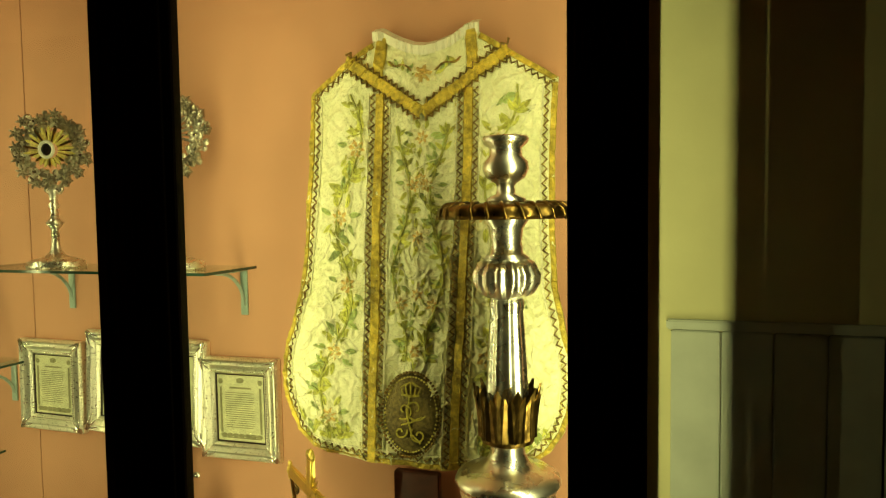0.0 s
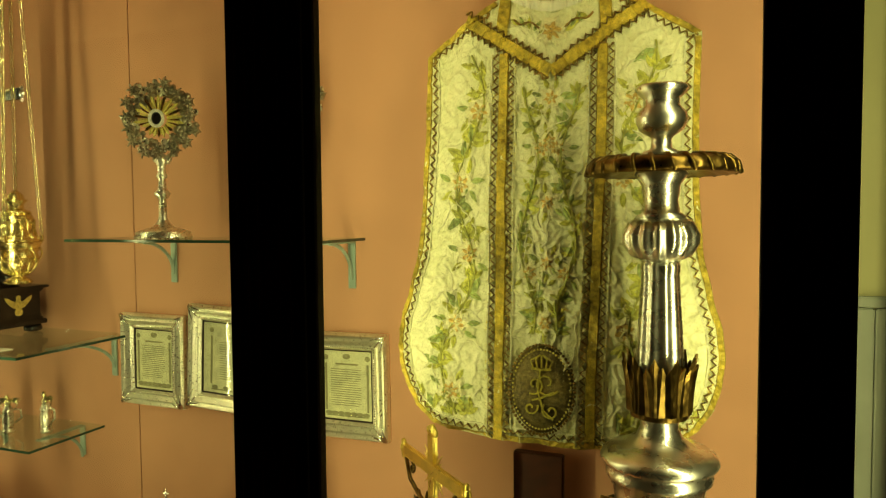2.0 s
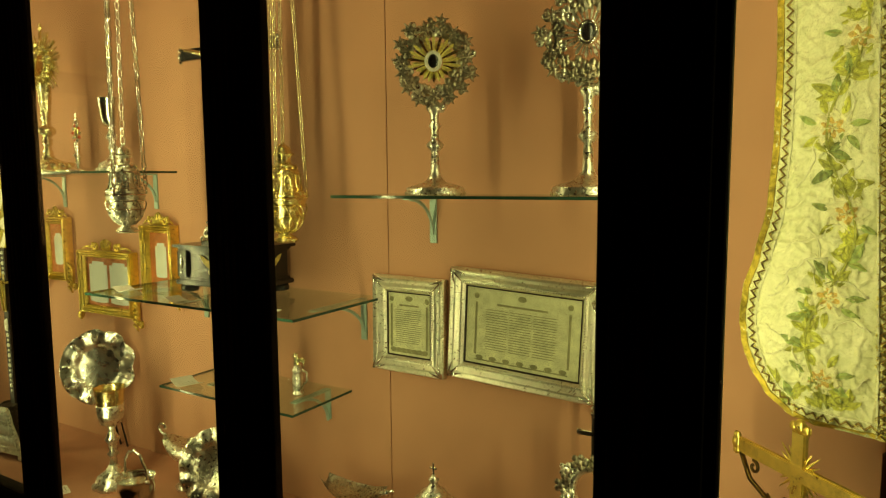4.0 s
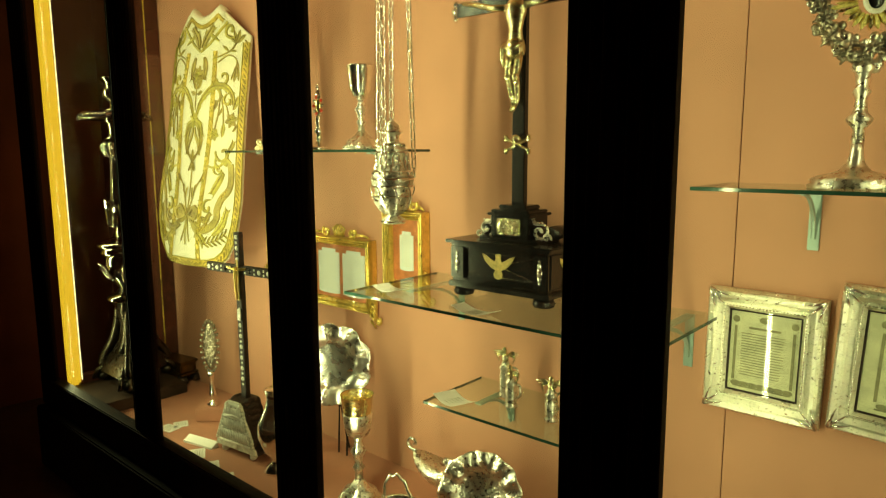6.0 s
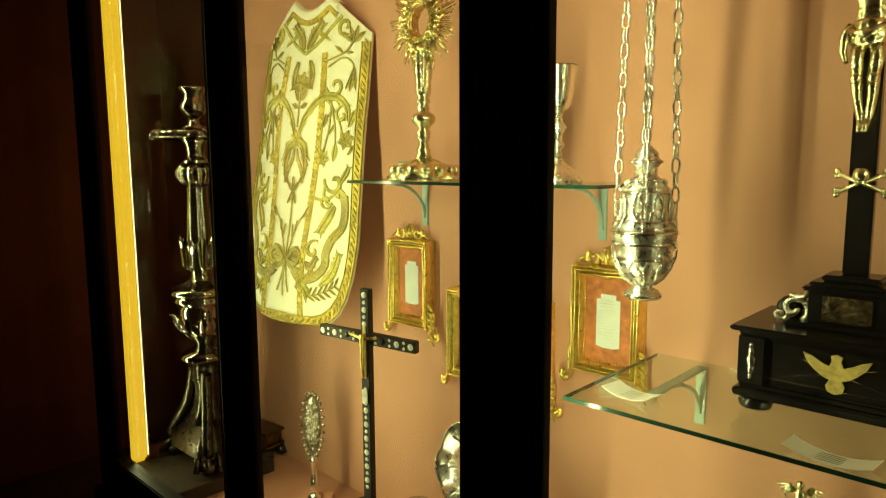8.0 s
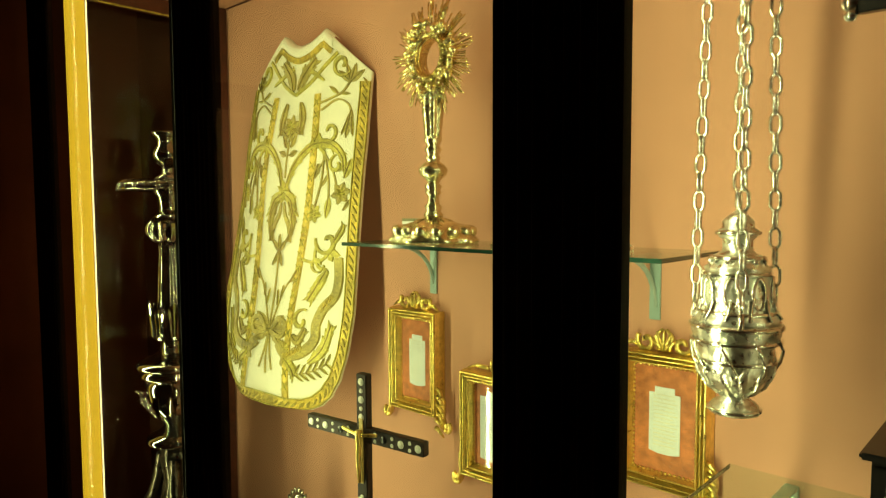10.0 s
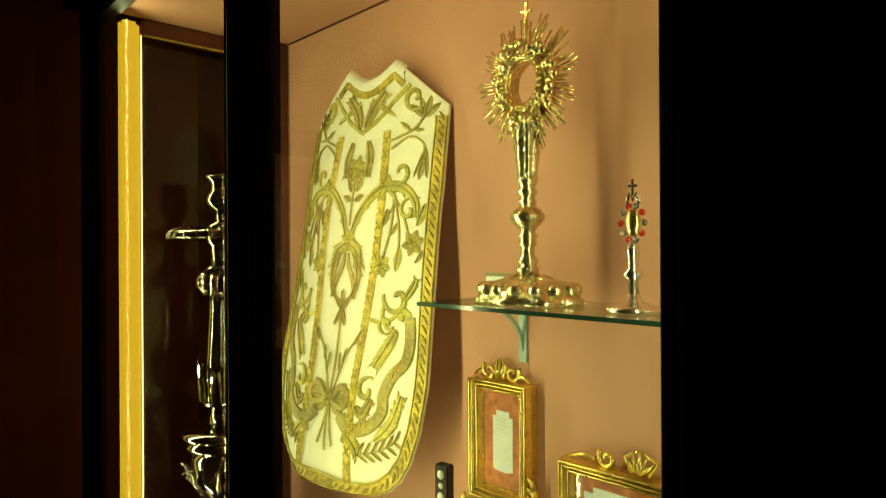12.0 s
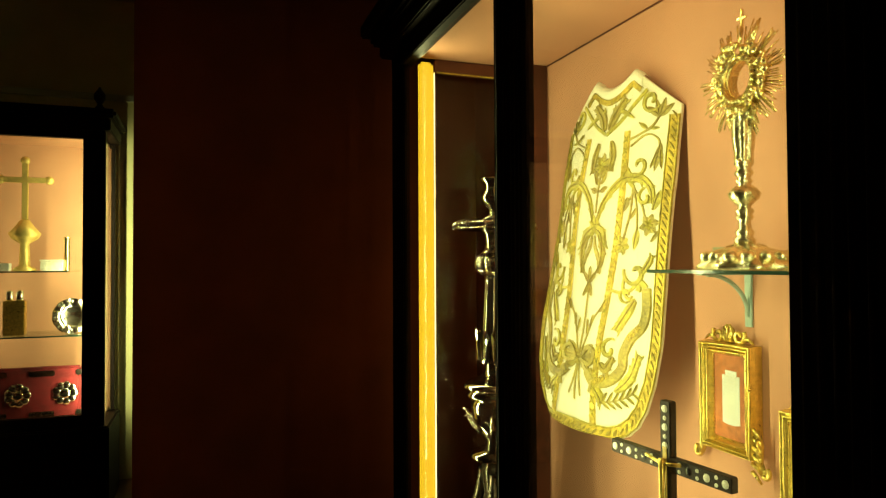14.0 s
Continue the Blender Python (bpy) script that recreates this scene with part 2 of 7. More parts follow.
def spiral(cx, cz, r0, r1, a0, a1, y, n=18):
    return [(cx + (r0 + (r1 - r0) * i / n) * math.cos(radians(a0 + (a1 - a0) * i / n)), y, cz + (r0 + (r1 - r0) * i / n) * math.sin(radians(a0 + (a1 - a0) * i / n))) for i in range(n + 1)]


# ---- the room ----
def plain_box(name, label, category, material, *dims, kind="structure"):
    return solid(name, box(bm_new(), *dims), material, label, category, kind=kind)


plain_box("floor", "dark boarded floor of the museum room", "floor", PARQUET, -10, 2.2, -3.2, 2.0, -0.1, 0)
plain_box("ceiling", "unlit plaster ceiling of the room", "ceiling", PLASTER, -10, 2.2, -3.2, 2.0, 3.2, 3.3)
plain_box("wall_north", "pale green plaster wall behind the display cabinet", "wall", GREEN_WALL, -4.72, 2.2, 1.76, 1.9, 0, 3.2)
# maroon here puts the dark seen through the end pane into the wall colour
plain_box("wall_north_west", "end of the wall beside the cabinet, darkened by maroon colour", "wall", MAROON, -5.6, -4.722, 1.755, 1.9, 0, 3.2)
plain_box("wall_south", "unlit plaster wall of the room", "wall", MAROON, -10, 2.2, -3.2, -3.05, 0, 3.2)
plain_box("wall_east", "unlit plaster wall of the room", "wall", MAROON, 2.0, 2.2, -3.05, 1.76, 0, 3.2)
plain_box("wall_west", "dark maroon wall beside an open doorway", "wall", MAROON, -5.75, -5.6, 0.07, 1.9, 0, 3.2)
plain_box("wall_far_west", "pale green far wall of the next room", "wall", GREEN_WALL, -7.35, -7.2, -3.05, 2.0, 0, 3.2)
plain_box("wall_far_north", "pale green end wall of the next room", "wall", GREEN_WALL, -7.2, -5.75, 1.86, 2.0, 0, 3.2)
plain_box("trim", "picture rail on the far wall", "trim", GREY_DADO, -7.2, -7.17, -3.0, 1.8, 2.52, 2.56)

dado = thing("dado", "grey-green boarded dado with a moulded cap rail", "panelling", (0, 0, 0), kind="structure")
for k in range(16):
    part("board", box(bm_new(), 0.012 + 0.118 * k, 0.127 + 0.118 * k, 1.742, 1.76, 0.0, 1.165, 0.003), GREY_DADO, dado)
part("cap_rail", box(bm_new(), 0.0, 1.98, 1.732, 1.76, 1.168, 1.192, 0.004), GREY_DADO, dado)

# ---- the display cabinet ----
X0, X1, YF, YB, Z0, Z1 = -4.57, -0.047, 1.03, 1.60, 0.31, 2.17
cab = thing("display_cabinet", "long dark wooden display cabinet with glazed doors and salmon lining", "display cabinet", (0, 0, 0))
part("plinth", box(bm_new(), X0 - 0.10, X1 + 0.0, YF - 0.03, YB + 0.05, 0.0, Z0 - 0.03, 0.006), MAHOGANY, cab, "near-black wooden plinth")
part("floor_panel", box(bm_new(), X0, X1 - 0.02, 1.085, YB, Z0 - 0.028, Z0), SALMON_FLOOR, cab, "salmon painted cabinet floor")
part("ceiling_panel", box(bm_new(), X0, X1 - 0.02, 1.085, YB, Z1, Z1 + 0.025), SALMON, cab, "salmon painted cabinet ceiling")
# dark strip drawn for the shadow in the gap below the ceiling
part("ceiling_bead", box(bm_new(), X0 + 0.065, X1 - 0.03, YB - 0.004, YB - 0.0005, Z1 - 0.005, Z1 - 0.0005), RED_WOOD, cab, "thin dark strip for the shadow gap under the ceiling")
SEAMS = [X0, -1.893, X1 - 0.02]
for a, b in zip(SEAMS, SEAMS[1:]):
    part("back_panel", box(bm_new(), a + 0.001, b - 0.001, YB, YB + 0.02, Z0 - 0.02, Z1 + 0.02, 0.0012), SALMON, cab, "salmon painted back panel")


def post(x0, x1, y0=1.046, y1=1.068, deep=None):
    """Upright with a reeded front; deep: (x, y) to which one side runs back."""
    w = x1 - x0
    sec = [(x0, y1), (x0, y0 + 0.003), (x0 + 0.003, y0)]
    for k in range(7):
        c = x0 + w * (0.14 + 0.12 * k)
        h = 0.007 if k == 3 else 0.004
        sec += [(c - 0.006, y0), (c - 0.003, y0 - h * 0.85), (c, y0 - h), (c + 0.003, y0 - h * 0.85), (c + 0.006, y0)]
    sec += [(x1 - 0.003, y0), (x1, y0 + 0.003)]
    if deep:
        sec += [(x1, deep[1]), (deep[0], deep[1]), (deep[0], y1)]
    else:
        sec += [(x1, y1)]
    bm = bm_new()
    lo = [bm.verts.new((x, y, Z0)) for x, y in sec]
    hi = [bm.verts.new((x, y, Z1 + 0.02)) for x, y in sec]
    for k in range(len(sec)):
        bm.faces.new((lo[k], lo[(k + 1) % len(sec)], hi[(k + 1) % len(sec)], hi[k]))
    bm.faces.new(lo)
    bm.faces.new(hi)
    return bm


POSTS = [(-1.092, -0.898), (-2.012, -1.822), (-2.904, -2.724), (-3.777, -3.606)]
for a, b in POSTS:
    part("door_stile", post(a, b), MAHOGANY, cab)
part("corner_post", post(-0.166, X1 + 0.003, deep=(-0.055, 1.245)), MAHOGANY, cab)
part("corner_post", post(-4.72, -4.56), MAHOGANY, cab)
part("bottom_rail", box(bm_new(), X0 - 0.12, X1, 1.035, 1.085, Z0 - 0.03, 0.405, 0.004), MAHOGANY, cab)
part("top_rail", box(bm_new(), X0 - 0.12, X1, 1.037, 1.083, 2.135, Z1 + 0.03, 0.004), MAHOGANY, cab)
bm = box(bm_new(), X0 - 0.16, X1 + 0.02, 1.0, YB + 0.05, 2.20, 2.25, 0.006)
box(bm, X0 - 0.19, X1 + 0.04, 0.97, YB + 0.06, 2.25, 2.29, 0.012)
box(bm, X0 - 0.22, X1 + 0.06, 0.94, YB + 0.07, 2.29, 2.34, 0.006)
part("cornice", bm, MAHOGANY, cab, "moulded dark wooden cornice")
EDGES = [(-4.56, -3.777), (-3.606, -2.904), (-2.724, -2.012), (-1.822, -1.092), (-0.898, -0.166)]
for a, b in EDGES:
    p = part("glass_pane", box(bm_new(), a - 0.008, b + 0.008, 1.052, 1.056, 0.40, 2.14), CLEAR, cab, "clear glass door pane")
    p.visible_shadow = False
# left end: red-brown frame round a pane; right end the same
for xa, xb, yf in ((X0 - 0.03, X0 + 0.005, 1.168), (X1 - 0.024, X1 - 0.002, 1.247)):
    part("end_stile", box(bm_new(), xa, xb + (0.055 if xa < -1 else 0), 1.535, YB - 0.002, Z0, Z1 - 0.002, 0.003), RED_WOOD, cab, "red-brown end stile")
    part("end_rail", box(bm_new(), xa, xb, yf, 1.534, 2.122, Z1 - 0.002, 0.003), RED_WOOD, cab, "red-brown end rail")
    part("end_rail", box(bm_new(), xa, xb, yf, 1.535, Z0 - 0.02, 0.40, 0.003), RED_WOOD, cab, "red-brown end rail")
    p = part("glass_pane", box(bm_new(), xa + 0.010, xa + 0.014, yf, 1.54, 0.395, 2.10), CLEAR, cab, "clear glass end pane")
    p.visible_shadow = False
# stile face that glows in place of the strip light falling on it
part("led_bar", box(bm_new(), X0 - 0.02, X0 + 0.012, 1.106, 1.160, 0.36, 2.155, 0.010), STILE_GLOW, cab, "stile face with its amber light given as a glow")
# glowing strip added for the glint on the glass edge
part("led_line", box(bm_new(), X0 + 0.004, X0 + 0.008, 1.161, 1.1645, 0.38, 2.118), EDGE_GLINT, cab, "thin glowing strip for the glint on the glass edge")
# pale strips that paint in the bright glints along the pane's edges
part("pane_bead", box(bm_new(), X0 + 0.006, X0 + 0.012, 1.168, 1.533, 2.1165, 2.1215, 0.001), GALLOON, cab, "thin pale strip for the bright line under the end rail")
part("pane_bead", box(bm_new(), X0 + 0.061, X0 + 0.066, 1.529, 1.534, 0.40, 2.115, 0.001), GALLOON, cab, "thin pale strip for the glint beside the end stile")

# ---- glass shelves ----
def glass_shelf(x0, x1, y0, z, brackets, label, drop=0.13):
    s = thing("glass_shelf", label, "shelf", ((x0 + x1) / 2, YB, z), group="glass shelves in the cabinet")
    hw, d = (x1 - x0) / 2, YB - y0
    p = part("pane", box(bm_new(), -hw + 0.0015, hw - 0.0015, -d + 0.0015, -0.001, 0.0, 0.008), SHELF_GLASS, s, "clear glass sheet")
    p.visible_shadow = False
    for nm, dims in (("front_edge", (-hw, hw, -d, -d + 0.0012)), ("side_edge", (-hw, -hw + 0.0012, -d + 0.0012, -0.001)), ("side_edge", (hw - 0.0012, hw, -d + 0.0012, -0.001))):
        part(nm, box(bm_new(), *dims, 0.0003, 0.0077), EDGE_GLASS, s, "green cut glass edge")
    for bx in brackets:
        lx = bx - (x0 + x1) / 2
        bm = box(bm_new(), lx - 0.011, lx + 0.011, -0.006, -0.0005, -drop, -0.001, 0.001)
        box(bm, lx - 0.011, lx + 0.011, -d * 0.62, -0.006, -0.006, -0.0006, 0.001)
        arc = [(lx, -0.006 - d * 0.5 * (1 - math.cos(a)), -0.105 + 0.1 * math.sin(a)) for a in [math.pi / 2 * k / 8 for k in range(9)]]
        tube(bm, arc, 0.005, 6)
        part("bracket", bm, STEEL, s, "pale curved metal bracket", smooth=False)
    return s


glass_shelf(-1.915, -1.085, 1.37, 1.318, (-1.735, -1.125), "long clear glass shelf carrying two silver reliquaries")
glass_shelf(-2.795, -1.915, 1.215, 1.012, (-2.69, -1.985), "deep clear glass shelf under the ebony crucifix")
glass_shelf(-2.615, -2.04, 1.335, 0.707, (-2.50, -2.135), "small clear glass shelf with silver cruets", 0.10)
glass_shelf(-3.60, -2.82, 1.36, 1.397, (-3.53, -2.94), "clear glass shelf with monstrance and chalice")

# ---- ornament helpers ----
def strip_on(bm, pts, w, surf, lift=0.002):
    """Flat braid of width w along (x, z) points on the cloth; a little thick."""
    rows = []
    n = len(pts)
    for i, (x, z) in enumerate(pts):
        ax, az = pts[max(0, i - 1)]
        bx, bz = pts[min(n - 1, i + 1)]
        L = math.hypot(bx - ax, bz - az) or 1
        nx, nz = -(bz - az) / L, (bx - ax) / L
        ww = w(i / max(1, n - 1)) if callable(w) else w
        row = []
        for s, up in ((-0.5, 0.0), (-0.42, 1.0), (0.42, 1.0), (0.5, 0.0)):
            px, pz = x + nx * ww * s, z + nz * ww * s
            row.append(bm.verts.new((px, surf(px, pz) - 0.0004 - lift * up, pz)))
        rows.append(row)
    for a, b in zip(rows, rows[1:]):
        for k in range(3):
            bm.faces.new((a[k], a[k + 1], b[k + 1], b[k]))
    return bm


def leaf_on(bm, x, z, ang, ln, wd, surf, lift=0.003, curl=0.0):
    """Pointed, padded leaf lying on the cloth."""
    c, s = math.cos(ang), math.sin(ang)
    left, mid, right = [], [], []
    for i in range(6):
        t = i / 5
        h = wd * math.sin(math.pi * min(1, t * 0.92 + 0.04)) ** 0.8 * (1 - 0.35 * t)
        u, v0 = ln * t, curl * ln * t * t
        for col, off, up in ((left, -h / 2, 0.3), (mid, 0, 1), (right, h / 2, 0.3)):
            px, pz = x + c * u - s * (v0 + off), z + s * u + c * (v0 + off)
            col.append(bm.verts.new((px, surf(px, pz) - 0.0006 - lift * up, pz)))
    for i in range(5):
        bm.faces.new((left[i], left[i + 1], mid[i + 1], mid[i]))
        bm.faces.new((mid[i], mid[i + 1], right[i + 1], right[i]))
    return bm


def flower_on(bm, x, z, r, surf, n=6, lift=0.005, rnd=random):
    a0 = rnd.random() * 6.28
    for k in range(n):
        a = a0 + 6.283 * k / n
        leaf_on(bm, x + 0.18 * r * math.cos(a), z + 0.18 * r * math.sin(a), a, r * 0.84, r * (3.6 / n + 0.25), surf, lift)
    leaf_on(bm, x - r * 0.3, z, 0, r * 0.6, r * 0.6, surf, lift * 1.1)
    return bm


def lerp_table(tab, z):
    if z <= tab[0][0]:
        return tab[0][1]
    for (za, a), (zb, b) in zip(tab, tab[1:]):
        if z <= zb:
            t = (z - za) / (zb - za)
            return a + (b - a) * (t * t * (3 - 2 * t) * 0.5 + t * 0.5)
    return tab[-1][1]


def cloth(bm, half, zb, zt, surf, bottom, top, nx=110, nz=170, back=0.028):
    """Front sheet between the two edges, with a turned-in rim that runs back."""
    grid = []
    for j in range(nz + 1):
        row = []
        for i in range(nx + 1):
            u = -1 + 2 * i / nx
            v = j / nz
            z = zb + (zt - zb) * v
            w = lerp_table(half, z)
            x = u * w
            lo, hi = bottom(x), top(x)
            z = lo + (hi - lo) * v
            x = u * lerp_table(half, z)
            row.append(bm.verts.new((x, surf(x, z), z)))
        grid.append(row)
    for a, b in zip(grid, grid[1:]):
        for i in range(nx):
            bm.faces.new((a[i], a[i + 1], b[i + 1], b[i]))
    rim = grid[0] + [r[-1] for r in grid[1:]] + grid[-1][-2::-1] + [r[0] for r in grid[-2:0:-1]]
    rear = [bm.verts.new((v.co.x * 0.985, v.co.y + back, v.co.z)) for v in rim]
    for k in range(len(rim)):
        bm.faces.new((rim[k], rim[(k + 1) % len(rim)], rear[(k + 1) % len(rim)], rear[k]))
    return bm


def inset(pts, d):
    """The same line drawn a distance d to its left."""
    out = []
    for i, (x, z) in enumerate(pts):
        ax, az = pts[max(0, i - 2)]
        bx, bz = pts[min(len(pts) - 1, i + 2)]
        L = math.hypot(bx - ax, bz - az) or 1
        out.append((x - (bz - az) / L * d, z + (bx - ax) / L * d))
    return out


def even(pts, step):
    """Points at equal steps along a line."""
    out, left = [pts[0]], step
    for (ax, az), (bx, bz) in zip(pts, pts[1:]):
        L, at = math.hypot(bx - ax, bz - az), 0.0
        while L - at >= left:
            at += left
            out.append((ax + (bx - ax) * at / L, az + (bz - az) * at / L))
            left = step
        left -= L - at
    return out


def zig(pts, amp):
    """Every second point moved to either side of the line."""
    l, r = inset(pts, amp), inset(pts, -amp)
    return [(l if k % 2 else r)[k] for k in range(len(pts))]


def hem_line(half, zb, zt):
    """Down one edge, round the hem and up the other."""
    down = [(-lerp_table(half, z), z) for z in [zt + (zb - zt) * (1 - (1 - k / 90) ** 2.2) for k in range(91)]]
    return even(down + [(-x, z) for x, z in down[::-1]], 0.011)


# ---- the brocade chasuble with green vines ----
def chasuble_vines():
    T = thing("chasuble", "cream brocade chasuble embroidered with green vines and gold galloon", "vestment", (-0.565, 1.575, 0.0), (0, 0, 0))
    half = [(0.836, 0.19), (0.841, 0.25), (0.858, 0.302), (0.90, 0.346), (0.95, 0.374), (1.0, 0.388), (1.06, 0.393), (1.12, 0.386), (1.2, 0.362), (1.3, 0.338), (1.45, 0.325), (1.6, 0.320), (1.79, 0.320), (1.93, 0.320)]

    def surf(x, z):
        w = lerp_table(half, z)
        k = min(1, abs(x) / w)
        n1, n2 = noise.noise(Vector((x * 30, 1.7, z * 22))), noise.noise(Vector((x * 62, 4.1, z * 44)))
        crinkle = 0.0065 * (1 - min(1, abs(n1) * 5.0)) ** 2 + 0.0036 * (1 - min(1, abs(n2) * 4.0)) ** 2 + 0.0012 * noise.noise(Vector((x * 130, 7.3, z * 100)))
        return -0.042 - crinkle + 0.034 * k ** 3 + 0.0035 * math.sin(x * 38 + z * 3) + 0.0022 * math.sin(x * 90 + 3 * math.sin(z * 9)) + 0.003 * math.sin(z * 17 + x * 6)

    def bottom(x):
        return 0.836

    def top(x):
        a = abs(x)
        if a < 0.10:
            return 1.868 + 0.042 * (a / 0.10) ** 1.6
        return 1.91 - 0.60 * (a - 0.10) if a < 0.320 else 1.778

    part("body", cloth(bm_new(), half, 0.836, 1.91, surf, bottom, top, 210, 330), SILK1, T, "cream silk brocade ground", smooth=True)
    rnd = random.Random(5)
    rim_line = hem_line(half, 0.836, 1.775)
    part("edge_braid", strip_on(bm_new(), inset(rim_line, 0.007), 0.014, surf, 0.004), GALLOON, T, "gold braid round the edge and hem")
    part("edge_zigzag", strip_on(bm_new(), zig(inset(rim_line, 0.024), 0.0055), 0.0044, surf, 0.005), ZIGZAG, T, "dark spangled zigzag along the edge")
    part("edge_cord", strip_on(bm_new(), inset(rim_line, 0.034), 0.0035, surf, 0.004), CORD, T, "pale cord along the edge")
    for s in (-1, 1):
        col = [(s * (0.112 + 0.003 * math.sin(z * 5)), z) for z in [0.842 + 0.92 * k / 60 for k in range(61)]]
        part("orphrey_band", strip_on(bm_new(), col, 0.024, surf, 0.005), GALLOON, T, "gold woven orphrey band")
        for d in (-0.019, 0.019):
            part("zigzag_trim", strip_on(bm_new(), zig(even([(x + d, z) for x, z in col], 0.0092), 0.0055), 0.0040, surf, 0.0055), ZIGZAG, T, "dark spangled zigzag trim")
        for d in (-0.029, 0.029):
            part("cord_edge", strip_on(bm_new(), [(x + d, z) for x, z in col], 0.0032, surf, 0.004), CORD, T, "pale cord beside the band")
        vee = [(s * 0.205 * (1 - k / 30), 1.846 - 0.137 * k / 30) for k in range(31)]
        part("neck_band", strip_on(bm_new(), vee, 0.030, surf, 0.007), GALLOON, T, "gold band forming a pointed yoke")
        for d in (-0.021, 0.021):
            part("zigzag_trim", strip_on(bm_new(), zig(even([(x, z + d) for x, z in vee], 0.0095), 0.0055), 0.0046, surf, 0.008), ZIGZAG, T, "dark spangled zigzag trim")
        part("shoulder_braid", strip_on(bm_new(), [(s * x, top(x) - 0.008) for x in [0.135 + 0.18 * k / 16 for k in range(17)]], 0.014, surf, 0.004), GALLOON, T, "gold shoulder braid")
        part("zigzag_trim", strip_on(bm_new(), zig([(s * x, top(x) - 0.024) for x in [0.15 + 0.16 * k / 20 for k in range(21)]], 0.005), 0.0042, surf, 0.005), ZIGZAG, T, "dark spangled zigzag trim")
        part("shoulder_band", strip_on(bm_new(), [(s * (0.112 + 0.012 * k / 8), 1.895 - 0.12 * k / 8) for k in range(8)], 0.028, surf, 0.006), GALLOON, T, "gold shoulder band")
        part("yoke_stem", strip_on(bm_new(), [(s * (0.028 + 0.062 * t), 1.808 + 0.012 * math.sin(5 * t) + 0.04 * t * t) for t in [k / 12 for k in range(13)]], 0.0042, surf, 0.006), ZIGZAG, T, "dark stitched stem")
    # pleated neck frill
    bm = bm_new()
    rows = []
    for k in range(49):
        a = -0.135 + 0.27 * k / 48
        zt = 1.868 + 0.044 * min(1, abs(a) / 0.11) ** 1.6
        y = surf(a, 1.86) - 0.006 + (0.003 if k % 2 else 0)
        rows.append((bm.verts.new((a, y, zt - 0.024)), bm.verts.new((a, y - 0.006, zt - 0.003)), bm.verts.new((a, y + 0.02, zt + 0.010))))
    for a, b in zip(rows, rows[1:]):
        for k in range(2):
            bm.faces.new((a[k], a[k + 1], b[k + 1], b[k]))
    part("neck_frill", bm, LINEN, T, "pleated white linen neck frill")
    # vines: one in each side field, mirrored sprays in the centre field
    stems, green, blue, rose, pale, cords, ribs, spots = (bm_new() for _ in range(8))

    def inside(x, z, m=0.03):
        return abs(x) < lerp_table(half, z) - m and 0.862 < z < 1.76 and abs(abs(x) - 0.112) > 0.03

    def leaf(on, x, z, d, ln):
        cu = rnd.uniform(-0.3, 0.3)
        if inside(x + math.cos(d) * ln, z + math.sin(d) * ln):
            leaf_on(on, x, z, d, ln, ln * 0.52, surf, 0.0030, cu)
            strip_on(ribs, [(x + math.cos(d) * ln * q - math.sin(d) * cu * ln * q * q, z + math.sin(d) * ln * q + math.cos(d) * cu * ln * q * q) for q in (0, 0.3, 0.6, 0.9)], 0.0014, surf, 0.0040)

    def sprig(x, z, size, ang, n=3):
        for k in range(n):
            d = ang + (k - (n - 1) / 2) * 0.8 + rnd.uniform(-0.15, 0.15)
            leaf(blue if rnd.random() < 0.30 else green, x, z, d, size * rnd.uniform(0.85, 1.25))

    def bloom(x, z, size):
        for k in range(7):
            a = k * 0.9 + rnd.random() * 0.3
            leaf(blue if k % 3 == 0 else green, x + size * 0.75 * math.cos(a), z + size * 0.75 * math.sin(a), a, size * 0.85)
        flower_on(pale, x, z, size, surf, 7, 0.0035, rnd)
        flower_on(rose, x, z, size * 0.55, surf, 6, 0.0055, rnd)
        flower_on(pale, x, z, size * 0.28, surf, 5, 0.0075, rnd)

    def vine(path, blooms, size, step=4):
        strip_on(stems, path, 0.0048, surf, 0.005)
        for n, k in enumerate(range(1, len(path) - 1, step)):
            if any(abs(k - b) < 3 for b in blooms):
                continue
            x, z = path[k]
            side = 1 if n % 2 else -1
            sprig(x, z, size, 1.57 + side * 1.0, 3)
            leaf(green, x, z, 1.57 - side * 0.8, size * 0.8)
        for k in blooms:
            x, z = path[k]
            bloom(x + 0.010 * rnd.choice((-1, 1)), z, size * 0.95)

    def cord(x, z, ang, n, wob):
        pts = []
        for k in range(n):
            pts.append((x, surf(x, z) - 0.0022, z))
            ang += rnd.uniform(-wob, wob)
            x, z = x + 0.011 * math.cos(ang), z + 0.011 * math.sin(ang)
            if abs(x) > lerp_table(half, z) - 0.045 or z < 0.87 or z > 1.74 or abs(abs(x) - 0.112) < 0.034:
                break
        if len(pts) > 3:
            tube(cords, pts, 0.0016, 5)

    for s in (-1, 1):
        path = [(s * (0.195 + 0.085 * max(0.0, 1.45 - z) + 0.034 * math.sin((z - 0.86) * 15 + s)), z) for z in [0.885 + 0.88 * k / 72 for k in range(73)]]
        vine(path, (5, 19, 33, 47, 61), 0.042, 3)
        path = [(s * (0.046 + 0.020 * math.sin((z - 0.86) * 17)), z) for z in [1.10 + 0.58 * k / 48 for k in range(49)]]
        vine(path, (12, 36), 0.032, 3)
        for k in range(9):
            sprig(s * (0.16 + 0.19 * rnd.random()), 0.88 + 0.05 * rnd.random(), 0.036, 1.57 + rnd.uniform(-0.7, 0.7), 2)
        for k in range(5):
            a = 0.5 + 0.5 * k
